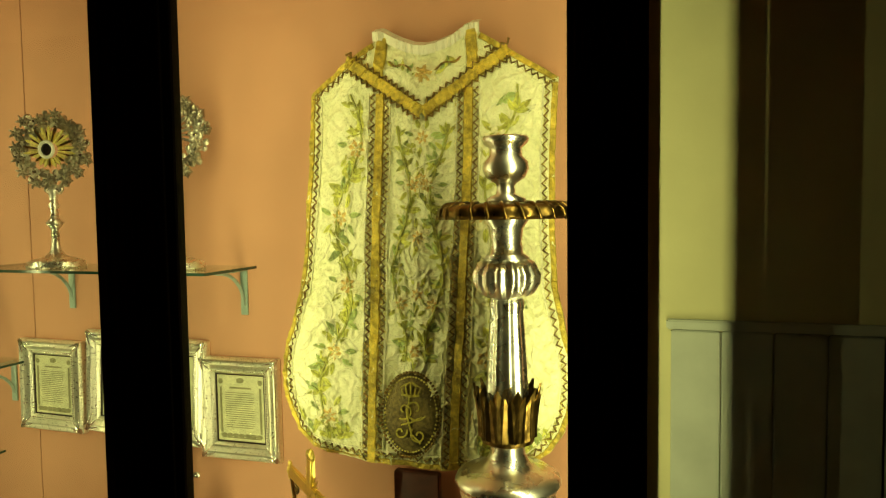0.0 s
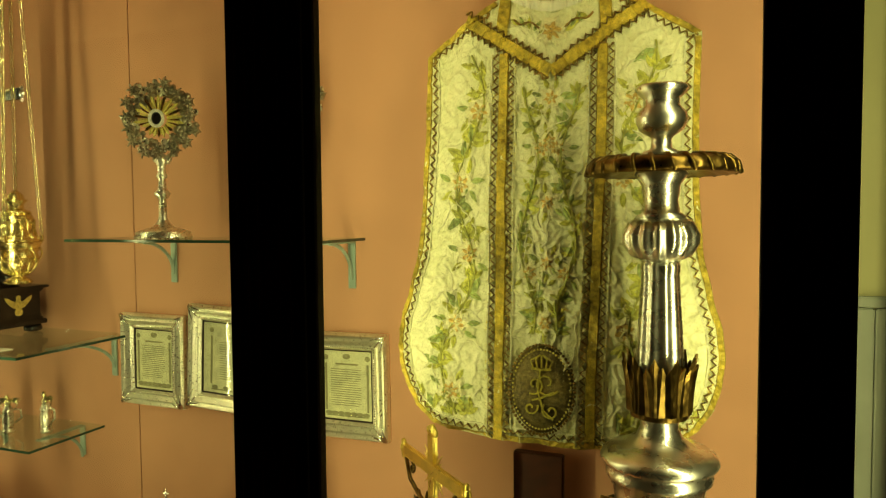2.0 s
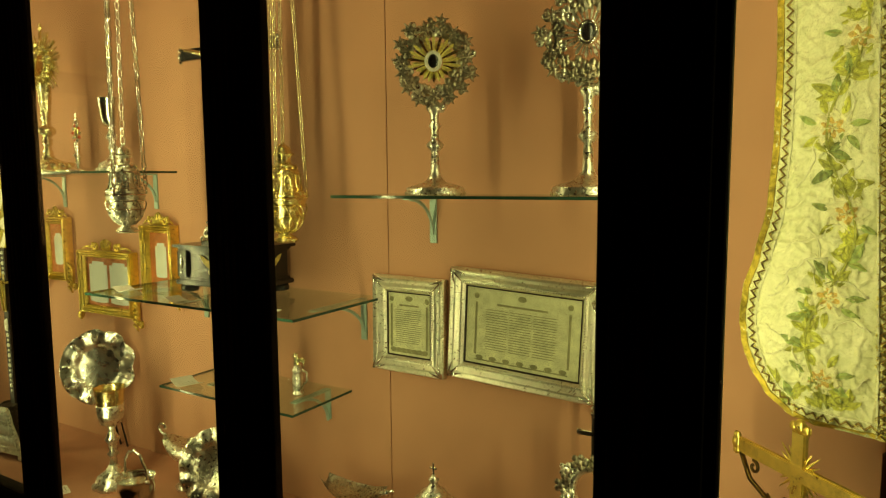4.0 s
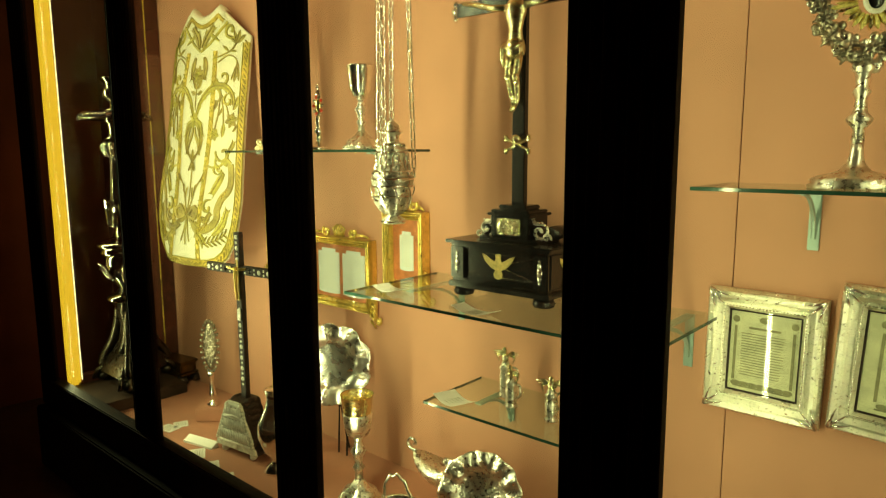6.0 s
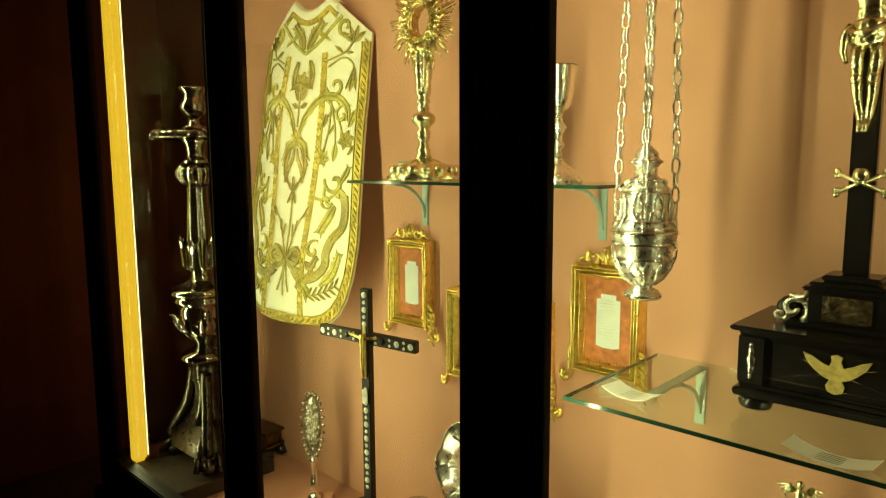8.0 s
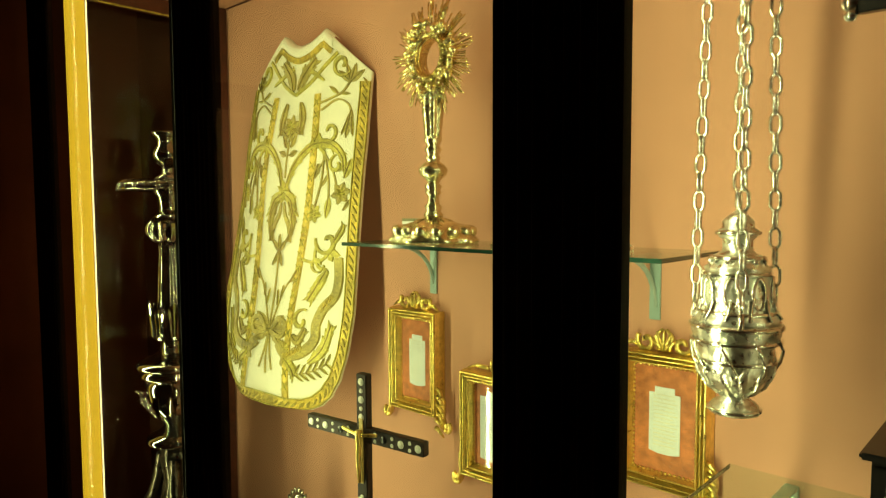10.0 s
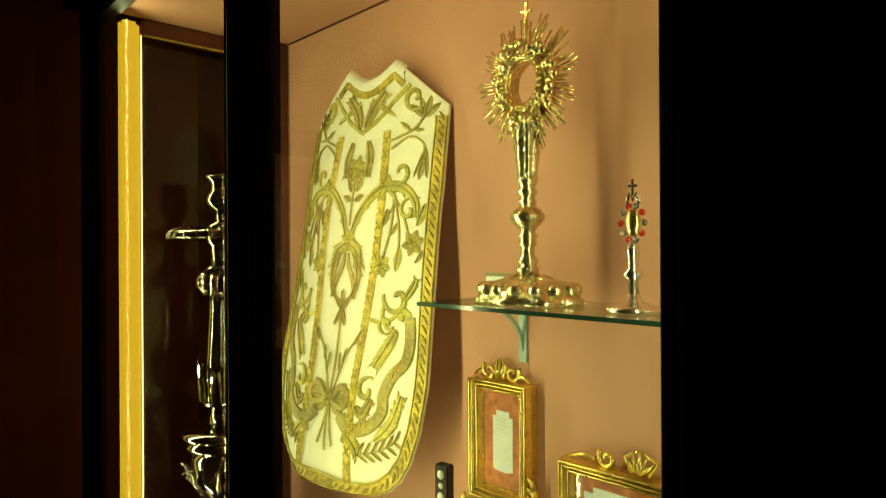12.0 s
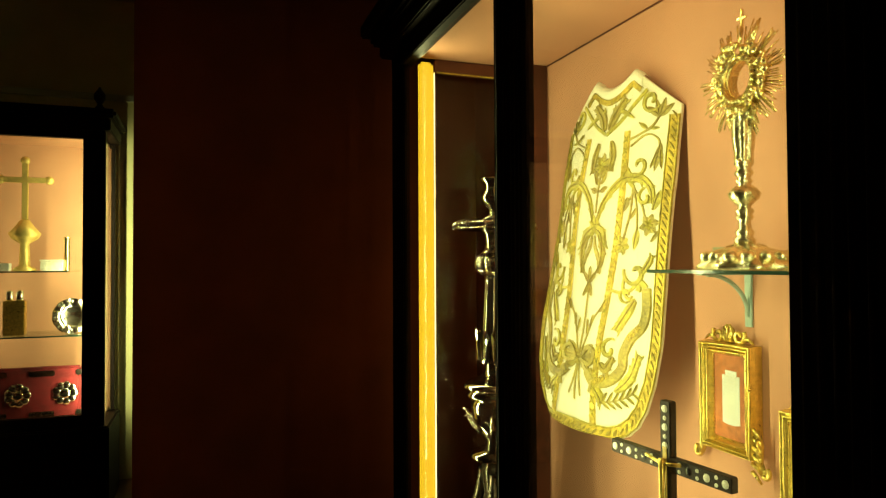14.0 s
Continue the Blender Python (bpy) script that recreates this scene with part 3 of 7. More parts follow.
            leaf_on(blue if k % 2 else green, s * (0.03 + 0.012 * k), 1.80 + 0.006 * k, a, 0.026, 0.013, surf, 0.005)
    for z in (1.13, 1.27, 1.41, 1.55, 1.65):
        bloom(0, z, 0.030)
    flower_on(pale, 0, 1.80, 0.036, surf, 8, 0.006, rnd)
    flower_on(rose, 0, 1.80, 0.022, surf, 6, 0.009, rnd)
    for _ in range(90):
        cord(rnd.choice((-1, 1)) * rnd.choice((rnd.uniform(0.0, 0.075), rnd.uniform(0.145, 0.34), rnd.uniform(0.145, 0.34))), rnd.uniform(0.87, 1.72), rnd.choice((1.57, -1.57)) + rnd.uniform(-0.8, 0.8), 13, 0.7)
    part("embroidered_stems", stems, OLIVE_SILK, T, "olive silk vine stems", kind="stuff")
    part("embroidered_leaves", green, GREEN_SILK, T, "yellow-green silk leaves", kind="stuff")
    part("embroidered_leaves", blue, BLUE_SILK, T, "blue-green silk leaves", kind="stuff")
    part("embroidered_flowers", rose, ROSE_SILK, T, "faded orange flower centres", kind="stuff")
    part("embroidered_flowers", pale, PALE_SILK, T, "pale silk petals", kind="stuff")
    for x, z in inset(rim_line, 0.024):
        bmesh.ops.create_icosphere(spots, subdivisions=1, radius=rnd.uniform(0.0014, 0.0026), matrix=Matrix.Translation((x + rnd.uniform(-0.005, 0.005), surf(x, z) - 0.006, z)))
    for _ in range(900):
        z = rnd.uniform(0.85, 1.76)
        x = rnd.choice((-1, 1)) * (0.112 + rnd.choice((-0.028, 0.028, -0.0195, 0.0195)) + rnd.uniform(-0.002, 0.002))
        bmesh.ops.create_icosphere(spots, subdivisions=1, radius=rnd.uniform(0.0012, 0.0022), matrix=Matrix.Translation((x, surf(x, z) - 0.007, z)))
    part("spangles", spots, SEQUIN, T, "tiny gilt spangles", kind="stuff")
    part("leaf_veins", ribs, OLIVE_SILK, T, "olive stitched leaf veins", kind="stuff")
    part("couched_cord", cords, CORD, T, "pale raised cord", smooth=True, kind="stuff")
    # oval medallion with a spangled rim and a scrolling cipher
    med = lathe(bm_new(), [(0.001, 0.012), (0.05, 0.011), (0.07, 0.006), (0.078, 0.0)], 40, tilt=Matrix.Rotation(radians(90), 4, "X") @ Matrix.Diagonal((0.97, 1.35, 1, 1)), at=(-0.003, surf(0, 0.97), 0.973))
    medo = part("medallion", med, MEDALLION, T, "oval tarnished metal-thread medallion with a scrolling cipher", smooth=True)
    for rr, n, r in ((0.0775, 64, 0.0042), (0.069, 58, 0.0030)):
        rim = bm_new()
        for k in range(n):
            a = 2 * math.pi * k / n
            bmesh.ops.create_icosphere(rim, subdivisions=1, radius=r * rnd.uniform(0.8, 1.2), matrix=Matrix.Translation((-0.003 + rr * math.cos(a), surf(0, 0.97) - 0.008, 0.973 + rr * 1.37 * math.sin(a))))
        part("rim", rim, SEQUIN if rr < 0.07 else ZIGZAG, medo, "spangled rim", smooth=True)
    y = surf(0, 0.97) - 0.014
    for pts in (spiral(0.010, 0.990, 0.006, 0.032, -60, 330, y), spiral(-0.018, 0.985, 0.004, 0.024, 250, -120, y), spiral(0.022, 0.925, 0.003, 0.022, 200, -220, y), spiral(-0.026, 0.930, 0.003, 0.018, 0, 380, y), [(-0.006, y, 1.018), (-0.010, y, 0.97), (0.004, y, 0.925), (0.028, y, 0.905)], [(0.028, y, 0.97), (0.0, y, 0.955), (-0.024, y, 0.948)]):
        part("cipher_scroll", tube(bm_new(), pts, 0.0024, 6), GOLD_THREAD, medo, "raised gold cord scroll")
    for k in range(5):
        a = radians(50 + 20 * k)
        part("crown_arch", tube(bm_new(), [(-0.003 + 0.030 * math.cos(a), y, 1.026), (-0.003 + 0.040 * math.cos(a), y - 0.002, 1.026 + 0.022 * math.sin(a)), (-0.003 + 0.004 * math.cos(a), y, 1.056)], 0.0020, 5), GOLD_THREAD, medo, "small gold crown arch")
    part("crown_band", tube(bm_new(), [(-0.026, y, 1.024), (-0.003, y - 0.002, 1.021), (0.020, y, 1.024)], 0.0032, 6), GOLD_THREAD, medo, "gold crown band")
    # it hangs forward towards the hem and narrows with the lean
    for ob in T.children_recursive:
        for v in ob.data.vertices:
            d = 1.75 - v.co.z
            k = 1 - 0.1067 * d
            v.co = (v.co.x * k + 0.010 * d, v.co.y - 0.165 * d, 1.4 + (v.co.z - 1.4) * k)
    return T


chasuble_vines()


# ---- the ivory chasuble with gold scrollwork ----
VEIN = mat("dark_metal_thread", (0.33, 0.26, 0.05), 0.5, 0.1, var=0.3, scale=140)


def chasuble_scrolls():
    T = thing("chasuble", "ivory silk chasuble with raised gold scroll embroidery and ribbon", "vestment", (-3.991, 1.312, 0.184), (-8.5, 1.4, 6.5))
    T.scale = (0.794, 1.0, 0.909)
    half = [(0.838, 0.13), (0.844, 0.19), (0.865, 0.237), (0.90, 0.276), (0.95, 0.306), (1.03, 0.328), (1.15, 0.335), (1.4, 0.324), (1.6, 0.310), (1.75, 0.303), (1.86, 0.300), (2.0, 0.298)]

    def surf(x, z):
        w = lerp_table(half, z)
        k = min(1, abs(x) / w)
        return -0.055 - 0.0016 * noise.noise(Vector((x * 30, 2.2, z * 12))) + 0.05 * k ** 2.4 + 0.004 * math.sin(x * 24 + z * 2) * (2.0 - z) + 0.003 * math.sin(z * 11 + x * 5)

    def bottom(x):
        return 0.838

    def top(x):
        a = abs(x)
        if a < 0.108:
            return 1.945 + 0.045 * (a / 0.108) ** 1.8
        return 1.99 - 0.69 * (a - 0.108)

    part("body", cloth(bm_new(), half, 0.838, 2.0, surf, bottom, top, back=0.010), SILK2, T, "ivory silk ground", smooth=True)
    rim_line = hem_line(half, 0.838, 1.84)
    e = even(inset(rim_line, 0.018), 0.012)
    part("edge_braid", strip_on(bm_new(), e, 0.030, surf, 0.004), GALLOON, T, "broad gold braid round the edge and hem")
    bm, rims = bm_new(), bm_new()
    for k in range(1, len(e) - 1, 2):
        d = math.atan2(e[k + 1][1] - e[k - 1][1], e[k + 1][0] - e[k - 1][0])
        leaf_on(bm, *inset(e, -0.010)[k], d + 0.6, 0.028, 0.011, surf, 0.007)
    for d in (0.0155, -0.0155):
        strip_on(rims, inset(e, d), 0.0030, surf, 0.006)
    part("braid_leaves", bm, OLD_THREAD, T, "leaf pattern on the braid", kind="stuff")
    part("braid_cord", rims, GOLD_THREAD, T, "gold cord along the braid")
    for s in (-1, 1):
        c = [(s * (0.115 - 0.012 * math.sin((z - 0.9) * 8)), z) for z in [0.858 + 0.932 * k / 48 for k in range(49)]]
        part("orphrey_band", strip_on(bm_new(), c, 0.026, surf, 0.004), GALLOON, T, "gold orphrey band")
        bm = bm_new()
        for k in range(2, 47, 2):
            x, z = c[k]
            leaf_on(bm, x - s * 0.01, z, 1.57 - s * 0.7, 0.03, 0.012, surf, 0.007)
            leaf_on(bm, x + s * 0.01, z, 1.57 + s * 0.7, 0.03, 0.012, surf, 0.007)
        part("band_leaves", bm, GOLD_THREAD, T, "gold leaf pattern on the band", kind="stuff")
    neck = [(x, top(x) - 0.045) for x in [-0.15 + 0.30 * k / 30 for k in range(31)]]
    part("neck_braid", strip_on(bm_new(), neck, 0.02, surf, 0.005), GALLOON, T, "gold neck braid")
    bm = bm_new()
    rows = []
    for k in range(41):
        a = -0.15 + 0.30 * k / 40
        y, zt = surf(a, 1.95), top(a)
        rows.append((bm.verts.new((a, y - 0.002, zt - 0.034)), bm.verts.new((a, y - 0.007, zt - 0.012)), bm.verts.new((a, y + 0.004, zt + 0.006)), bm.verts.new((a, y + 0.028, zt + 0.004))))
    for a, b in zip(rows, rows[1:]):
        for k in range(3):
            bm.faces.new((a[k], a[k + 1], b[k + 1], b[k]))
    part("neck_lining", bm, LINEN, T, "white linen neck edge", smooth=True)
    gold, old, fine, ribs = bm_new(), bm_new(), bm_new(), bm_new()

    def leaf_v(bm, x, z, ang, ln, wd, sf, lift=0.003, curl=0.0):
        leaf_on(bm, x, z, ang, ln, wd, sf, lift, curl)
        pts = [(x + math.cos(ang) * ln * q - math.sin(ang) * curl * ln * q * q, z + math.sin(ang) * ln * q + math.cos(ang) * curl * ln * q * q) for q in (0, 0.3, 0.6, 0.9)]
        strip_on(ribs, pts, 0.0028, sf, lift + 0.0025)


    rnd = random.Random(21)

    def scroll(cx, cz, r0, r1, a0, a1, w, on=gold):
        pts = [(x, z) for x, _, z in spiral(cx, cz, r0, r1, a0, a1, 0, 22)]
        strip_on(on, pts, lambda t: w * (0.45 + 0.75 * math.sin(math.pi * min(1, t * 0.9 + 0.1))), surf, 0.006)

    def run(pts, w, on, lift=0.004, n=7):
        """Smooth swelling band through a few (x, z) points."""
        out = []
        for a in range(len(pts) - 1):
            q0, q1, q2, q3 = (Vector(pts[max(0, min(len(pts) - 1, a + d))]) for d in (-1, 0, 1, 2))
            for k in range(n):
                t = k / n
                out.append(tuple(0.5 * (2 * q1 + (q2 - q0) * t + (2 * q0 - 5 * q1 + 4 * q2 - q3) * t * t + (3 * q1 - q0 - 3 * q2 + q3) * t ** 3)))
        out.append(tuple(pts[-1]))
        strip_on(on, out, w, surf, lift)

    def swell(w):
        return lambda t: w * (0.35 + 0.65 * math.sin(math.pi * t))

    def acanthus(pts, w, on, teeth=5):
        """Long jagged leaf: a swelling band with toothed lobes on both sides."""
        run(pts, swell(w), on, 0.005)
        for a in range(teeth):
            t = (a + 0.7) / (teeth + 0.6) * (len(pts) - 1)
            k = min(len(pts) - 2, int(t))
            p, q = Vector(pts[k]), Vector(pts[k + 1])
            c = p.lerp(q, t - k)
            d = math.atan2(q.y - p.y, q.x - p.x)
            for sd in (-1, 1):
                leaf_on(on, c.x, c.y, d + sd * 0.75, w * 0.95, w * 0.42, surf, 0.004, -sd * 0.2)
        run(pts, 0.0024, ribs, 0.0075)

    def rosette(x, z, r, on=None):
        flower_on(old if on is None else on, x, z, r, surf, 6, 0.005, rnd)
        flower_on(gold, x, z, r * 0.5, surf, 5, 0.008, rnd)

    for s in (-1, 1):

        def M(*pts):
            return [(s * x, z) for x, z in pts]

        def A(deg):
            return radians(deg if s > 0 else 180 - deg)

        def sc(cx, cz, r0, r1, a0, a1, w):
            scroll(s * cx, cz, r0, r1, a0 if s > 0 else 180 - a0, a1 if s > 0 else 180 - a1, w)

        def lv(on, x, z, deg, L, wd, curl=0.0):
            leaf_v(on, s * x, z, A(deg), L, wd, surf, 0.004, curl * s)

        # yoke: pointed acanthus pair and shoulder scrolls
        acanthus(M((0.012, 1.805), (0.035, 1.85), (0.085, 1.90)), 0.040, old)
        run(M((0.0, 1.79), (0.07, 1.828), (0.13, 1.88), (0.175, 1.915)), 0.012, gold)
        sc(0.195, 1.878, 0.006, 0.040, -60, 330, 0.012)
        run(M((0.02, 1.875), (0.07, 1.86), (0.13, 1.83)), swell(0.016), gold)
        # carnation on its stem, leaf and hanging bell
        run(M((0.10, 1.755), (0.16, 1.775), (0.205, 1.795), (0.235, 1.835)), 0.006, fine)
        for d in (40, 75, 110, 145):
            lv(old, 0.232, 1.825, d, 0.058, 0.026)
        lv(gold, 0.19, 1.79, 150, 0.045, 0.018)
        lv(gold, 0.20, 1.79, 0, 0.035, 0.014)
        run(M((0.13, 1.74), (0.19, 1.772), (0.235, 1.755), (0.245, 1.72)), 0.006, fine)
        lv(old, 0.246, 1.74, -97, 0.085, 0.034)
        lv(gold, 0.240, 1.72, -110, 0.060, 0.014)
        lv(gold, 0.250, 1.72, -80, 0.060, 0.014)
        # curl beside the rose and the great arching leaf
        sc(0.175, 1.675, 0.006, 0.040, 200, -170, 0.010)
        run(M((0.136, 1.66), (0.142, 1.63), (0.17, 1.605)), 0.012, gold)
        acanthus(M((0.035, 1.765), (0.050, 1.72), (0.050, 1.665)), 0.032, old, 4)
        acanthus(M((0.012, 1.50), (0.045, 1.57), (0.115, 1.63), (0.185, 1.635), (0.235, 1.60), (0.248, 1.555)), 0.030, gold, 7)
        sc(0.218, 1.575, 0.005, 0.030, 60, -260, 0.010)
        # hanging leaves and flowers
        for x1, z1 in ((0.150, 1.56), (0.235, 1.49), (0.205, 1.45), (0.150, 1.43)):
            run(M((0.165, 1.61), (0.5 * (0.165 + x1) + 0.01, 0.5 * (1.61 + z1)), (x1, z1)), 0.0055, fine)
        lv(old, 0.150, 1.575, -100, 0.045, 0.030)
        lv(gold, 0.252, 1.535, 75, 0.062, 0.034)
        lv(gold, 0.205, 1.475, -95, 0.062, 0.034)
        lv(old, 0.19, 1.54, -120, 0.04, 0.018)
        rosette(s * 0.246, 1.490, 0.034)
        rosette(s * 0.150, 1.425, 0.030, gold)
        lv(old, 0.262, 1.44, 60, 0.04, 0.018)
        # centre: sprig under the rose, drooping pair and long scrolls
        lv(old, 0.012, 1.625, 60, 0.045, 0.028)
        lv(old, 0.010, 1.60, 20, 0.040, 0.026)
        lv(gold, 0.008, 1.66, 30, 0.05, 0.02)
        acanthus(M((0.004, 1.480), (0.045, 1.462), (0.066, 1.415)), 0.040, gold, 4)
        run(M((0.008, 1.455), (0.016, 1.42), (0.040, 1.385), (0.05, 1.35)), swell(0.018), old)
        acanthus(M((0.035, 1.455), (0.062, 1.405), (0.048, 1.335)), 0.028, old, 5)
        # lower side field: big curls, jagged leaf and linking stems
        sc(0.215, 1.345, 0.006, 0.046, 150, -190, 0.014)
        acanthus(M((0.235, 1.335), (0.262, 1.375), (0.272, 1.40)), 0.022, gold, 3)
        run(M((0.125, 1.285), (0.165, 1.28), (0.20, 1.29), (0.232, 1.318)), 0.010, gold)
        run(M((0.178, 1.335), (0.172, 1.30), (0.19, 1.268), (0.225, 1.262)), 0.010, gold)
        sc(0.185, 1.275, 0.012, 0.026, 0, 360, 0.007)
        acanthus(M((0.225, 1.262), (0.195, 1.215), (0.165, 1.165)), 0.034, gold, 5)
        sc(0.150, 1.105, 0.006, 0.036, 30, -300, 0.012)
        acanthus(M((0.12, 1.06), (0.145, 1.045), (0.170, 1.085)), 0.030, old, 3)
        # lettered ribbon falling in folds from the curl to the bow
        run(M((0.262, 1.30), (0.270, 1.24), (0.262, 1.19), (0.225, 1.15), (0.205, 1.10), (0.205, 1.055), (0.165, 1.012), (0.10, 1.0), (0.055, 1.03)), 0.034, old, 0.005)
        run(M((0.262, 1.30), (0.240, 1.315), (0.232, 1.29)), 0.020, gold)
        # long leaf and branch above the hem
        acanthus(M((0.195, 0.985), (0.238, 1.03), (0.262, 1.105)), 0.034, gold, 6)
        acanthus(M((0.10, 0.99), (0.135, 0.965), (0.150, 0.94)), 0.030, gold, 4)
        br = [(s * (0.13 + 0.125 * t), 0.945 + 0.045 * t * t) for t in [k / 6 for k in range(7)]]
        strip_on(fine, br, 0.005, surf, 0.004)
        for x, z in br[1:]:
            for d in (-0.9, 0.7):
                leaf_v(gold, x, z, A(25) + d * s, 0.036, 0.013, surf, 0.004)
        # bow wings
        for L, d in ((0.080, 35), (0.085, 5), (0.075, -30)):
            lv(old, 0.008, 1.065, d, L, 0.048)
        run(M((0.012, 1.06), (0.05, 1.098), (0.088, 1.085), (0.070, 1.05), (0.012, 1.06)), 0.016, old, 0.007)
        run(M((0.075, 1.035), (0.095, 1.0), (0.088, 0.965)), 0.020, old)
        # bouquet buds
        run(M((0.008, 1.08), (0.05, 1.18), (0.085, 1.225)), 0.005, fine)
        lv(old, 0.082, 1.215, 55, 0.05, 0.024)
        lv(old, 0.045, 1.165, 80, 0.04, 0.014)
        lv(gold, 0.030, 1.14, 100, 0.05, 0.012)
        run(M((0.004, 1.05), (0.018, 0.99), (0.035, 0.945)), 0.006, old)
    run([(0.0, 1.06), (0.004, 1.18), (0.0, 1.29)], 0.006, fine)
    run([(0.0, 1.055), (-0.004, 1.0), (0.002, 0.93)], 0.006, old)
    run([(0.0, 1.53), (-0.004, 1.60), (0.0, 1.67)], 0.006, fine)
    for d in (90, 40, 140, -60, 240):
        leaf_v(old, 0, 1.305, radians(d), 0.052, 0.026, surf, 0.005)
    flower_on(old, 0, 1.685, 0.042, surf, 7, 0.006, rnd)
    flower_on(gold, 0, 1.685, 0.024, surf, 6, 0.009, rnd)
    flower_on(gold, 0, 1.488, 0.036, surf, 7, 0.007, rnd)
    flower_on(old, 0, 1.062, 0.020, surf, 6, 0.010, rnd)
    part("gold_embroidery", gold, GOLD_THREAD, T, "raised gold-thread scrolls and leaves", kind="stuff")
    part("dulled_embroidery", old, OLD_THREAD, T, "dulled metal-thread ribbon and flowers", kind="stuff")
    part("leaf_veins", ribs, VEIN, T, "dark stitched leaf veins", kind="stuff")
    part("fine_stems", fine, OLD_THREAD, T, "fine metal-thread stems", kind="stuff")
    for words, x, z, ang in (("PALERM", 0.140, 1.012, 26), ("TANA", 0.240, 1.165, 42)):
        cu = bpy.data.curves.new("lettering", "FONT")
        cu.body, cu.size, cu.extrude, cu.align_x, cu.align_y = words, 0.027, 0.0012, "CENTER", "CENTER"
        tmp = bpy.data.objects.new("lettering", cu)
        me = bpy.data.meshes.new_from_object(tmp)
        bpy.data.objects.remove(tmp)
        me.materials.clear()
        me.materials.append(GALLOON)
        o = new("lettering", me)
        o.parent = T
        o.matrix_local = pose(x, surf(x, z) - 0.011, z, 90, 0, 0) @ pose(0, 0, 0, 0, 0, ang)
    return T


chasuble_scrolls()


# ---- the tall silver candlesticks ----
# foot silver of the second candlestick, its shade put into the colour
SHADED_FOOT = mat("shaded_foot_silver", (0.07, 0.06, 0.045), 0.3, 1.0, var=0.4, scale=60, fine=0.12, bump=0.5, bscale=110, kind="cells")


def altar_candlestick(at, s, label, low, SATIN=SATIN, SILVER=SILVER, PAN=BRONZE, DULL_SILVER=DULL_SILVER):
    T = thing("altar_candlestick", label, "candlestick", at, group="pair of altar candlesticks")

    def P(name, prof, material, lab="", parent=T, **kw):
        wide = kw.pop("wide", 1.0)
        return part(name, lathe(bm_new(), [(r * wide, (z if z < 1.17 else 1.17 + (z - 1.17) * low) * s) for r, z in prof], kw.pop("seg", 40), **kw), material, parent, lab, smooth=True)

    P("socket", [(0.040, 1.168), (0.042, 1.178), (0.020, 1.188), (0.018, 1.205), (0.022, 1.212), (0.040, 1.224), (0.048, 1.242), (0.046, 1.258), (0.034, 1.272), (0.033, 1.288), (0.045, 1.298), (0.049, 1.308), (0.046, 1.313), (0.034, 1.312), (0.03, 1.29)], SATIN)
    P("drip_pan", [(0.03, 1.150), (0.11, 1.146), (0.134, 1.138), (0.140, 1.146), (0.136, 1.160), (0.12, 1.167), (0.05, 1.170)], PAN, "dark gilt scalloped drip pan", seg=72, flutes=18, amp=0.022)
    P("upper_stem", [(0.044, 1.146), (0.05, 1.14), (0.036, 1.12), (0.032, 1.09), (0.036, 1.07), (0.05, 1.06)], SATIN)
    P("fluted_knop", [(0.038, 1.062), (0.058, 1.052), (0.069, 1.03), (0.068, 1.012), (0.054, 0.99), (0.034, 0.98)], SATIN, "fluted silver knop", seg=96, flutes=16, amp=0.045)
    P("fluted_column", [(0.033, 0.982), (0.036, 0.97), (0.034, 0.955), (0.040, 0.86), (0.0455, 0.76), (0.045, 0.72)], SATIN, "fluted tapering silver column", seg=96, flutes=10, amp=0.035)
    bm = bm_new()
    lathe(bm, [(0.040 * s, 0.688 * s), (0.055 * s, 0.694 * s), (0.057 * s, 0.704 * s), (0.053 * s, 0.712 * s), (0.054 * s, 0.745 * s), (0.056 * s, 0.772 * s)], 40)
    for k in range(10):
        a = 2 * math.pi * (k + 0.35) / 10
        r0 = 0.055 * s
        for d, ln, wd in ((0.0, 0.106, 0.020), (-0.20, 0.088, 0.016), (0.20, 0.092, 0.016)):
            rows = []
            for j in range(6):
                t = j / 5
                rr = r0 + (0.002 + 0.010 * t ** 2) * s
                w = wd * s * (1 - t ** 4) * (1.0 if j % 2 else 0.8) + 0.0006
                z = (0.704 + ln * t) * s
                aa = a + d * (0.6 + 0.5 * t)
                rows.append([bm.verts.new(((rr + o) * math.cos(aa + e / r0), (rr + o) * math.sin(aa + e / r0), z)) for e, o in ((-w, 0), (0, 0.005 * s), (w, 0))])
            for p, q in zip(rows, rows[1:]):
                for j in range(2):
                    bm.faces.new((p[j], p[j + 1], q[j + 1], q[j]))
    part("leaf_collar", bm, PAN, T, "dark gilt acanthus leaf collar")
    bm = bm_new()
    for k in range(26):
        a = 2 * math.pi * k / 26
        tube(bm, [(r * s * math.cos(a + o), r * s * math.sin(a + o), z * s) for r, o, z in ((0.102, 0, 1.168), (0.124, 0.02, 1.1665), (0.137, 0.05, 1.156), (0.142, 0.09, 1.138))], 0.0050 * s, 6, taper=0.7)
    part("rim_leaves", bm, PAN, T, "cast leaves round the drip pan", smooth=True)
    P("bell", [(0.045, 0.700), (0.037, 0.690), (0.036, 0.672), (0.044, 0.655), (0.064, 0.642), (0.094, 0.632), (0.108, 0.623), (0.112, 0.614), (0.108, 0.606), (0.097, 0.602), (0.096, 0.594), (0.101, 0.588), (0.100, 0.580), (0.089, 0.574), (0.086, 0.55), (0.080, 0.50), (0.058, 0.455), (0.04, 0.44), (0.035, 0.42)], SATIN, "silver bell-shaped vase")
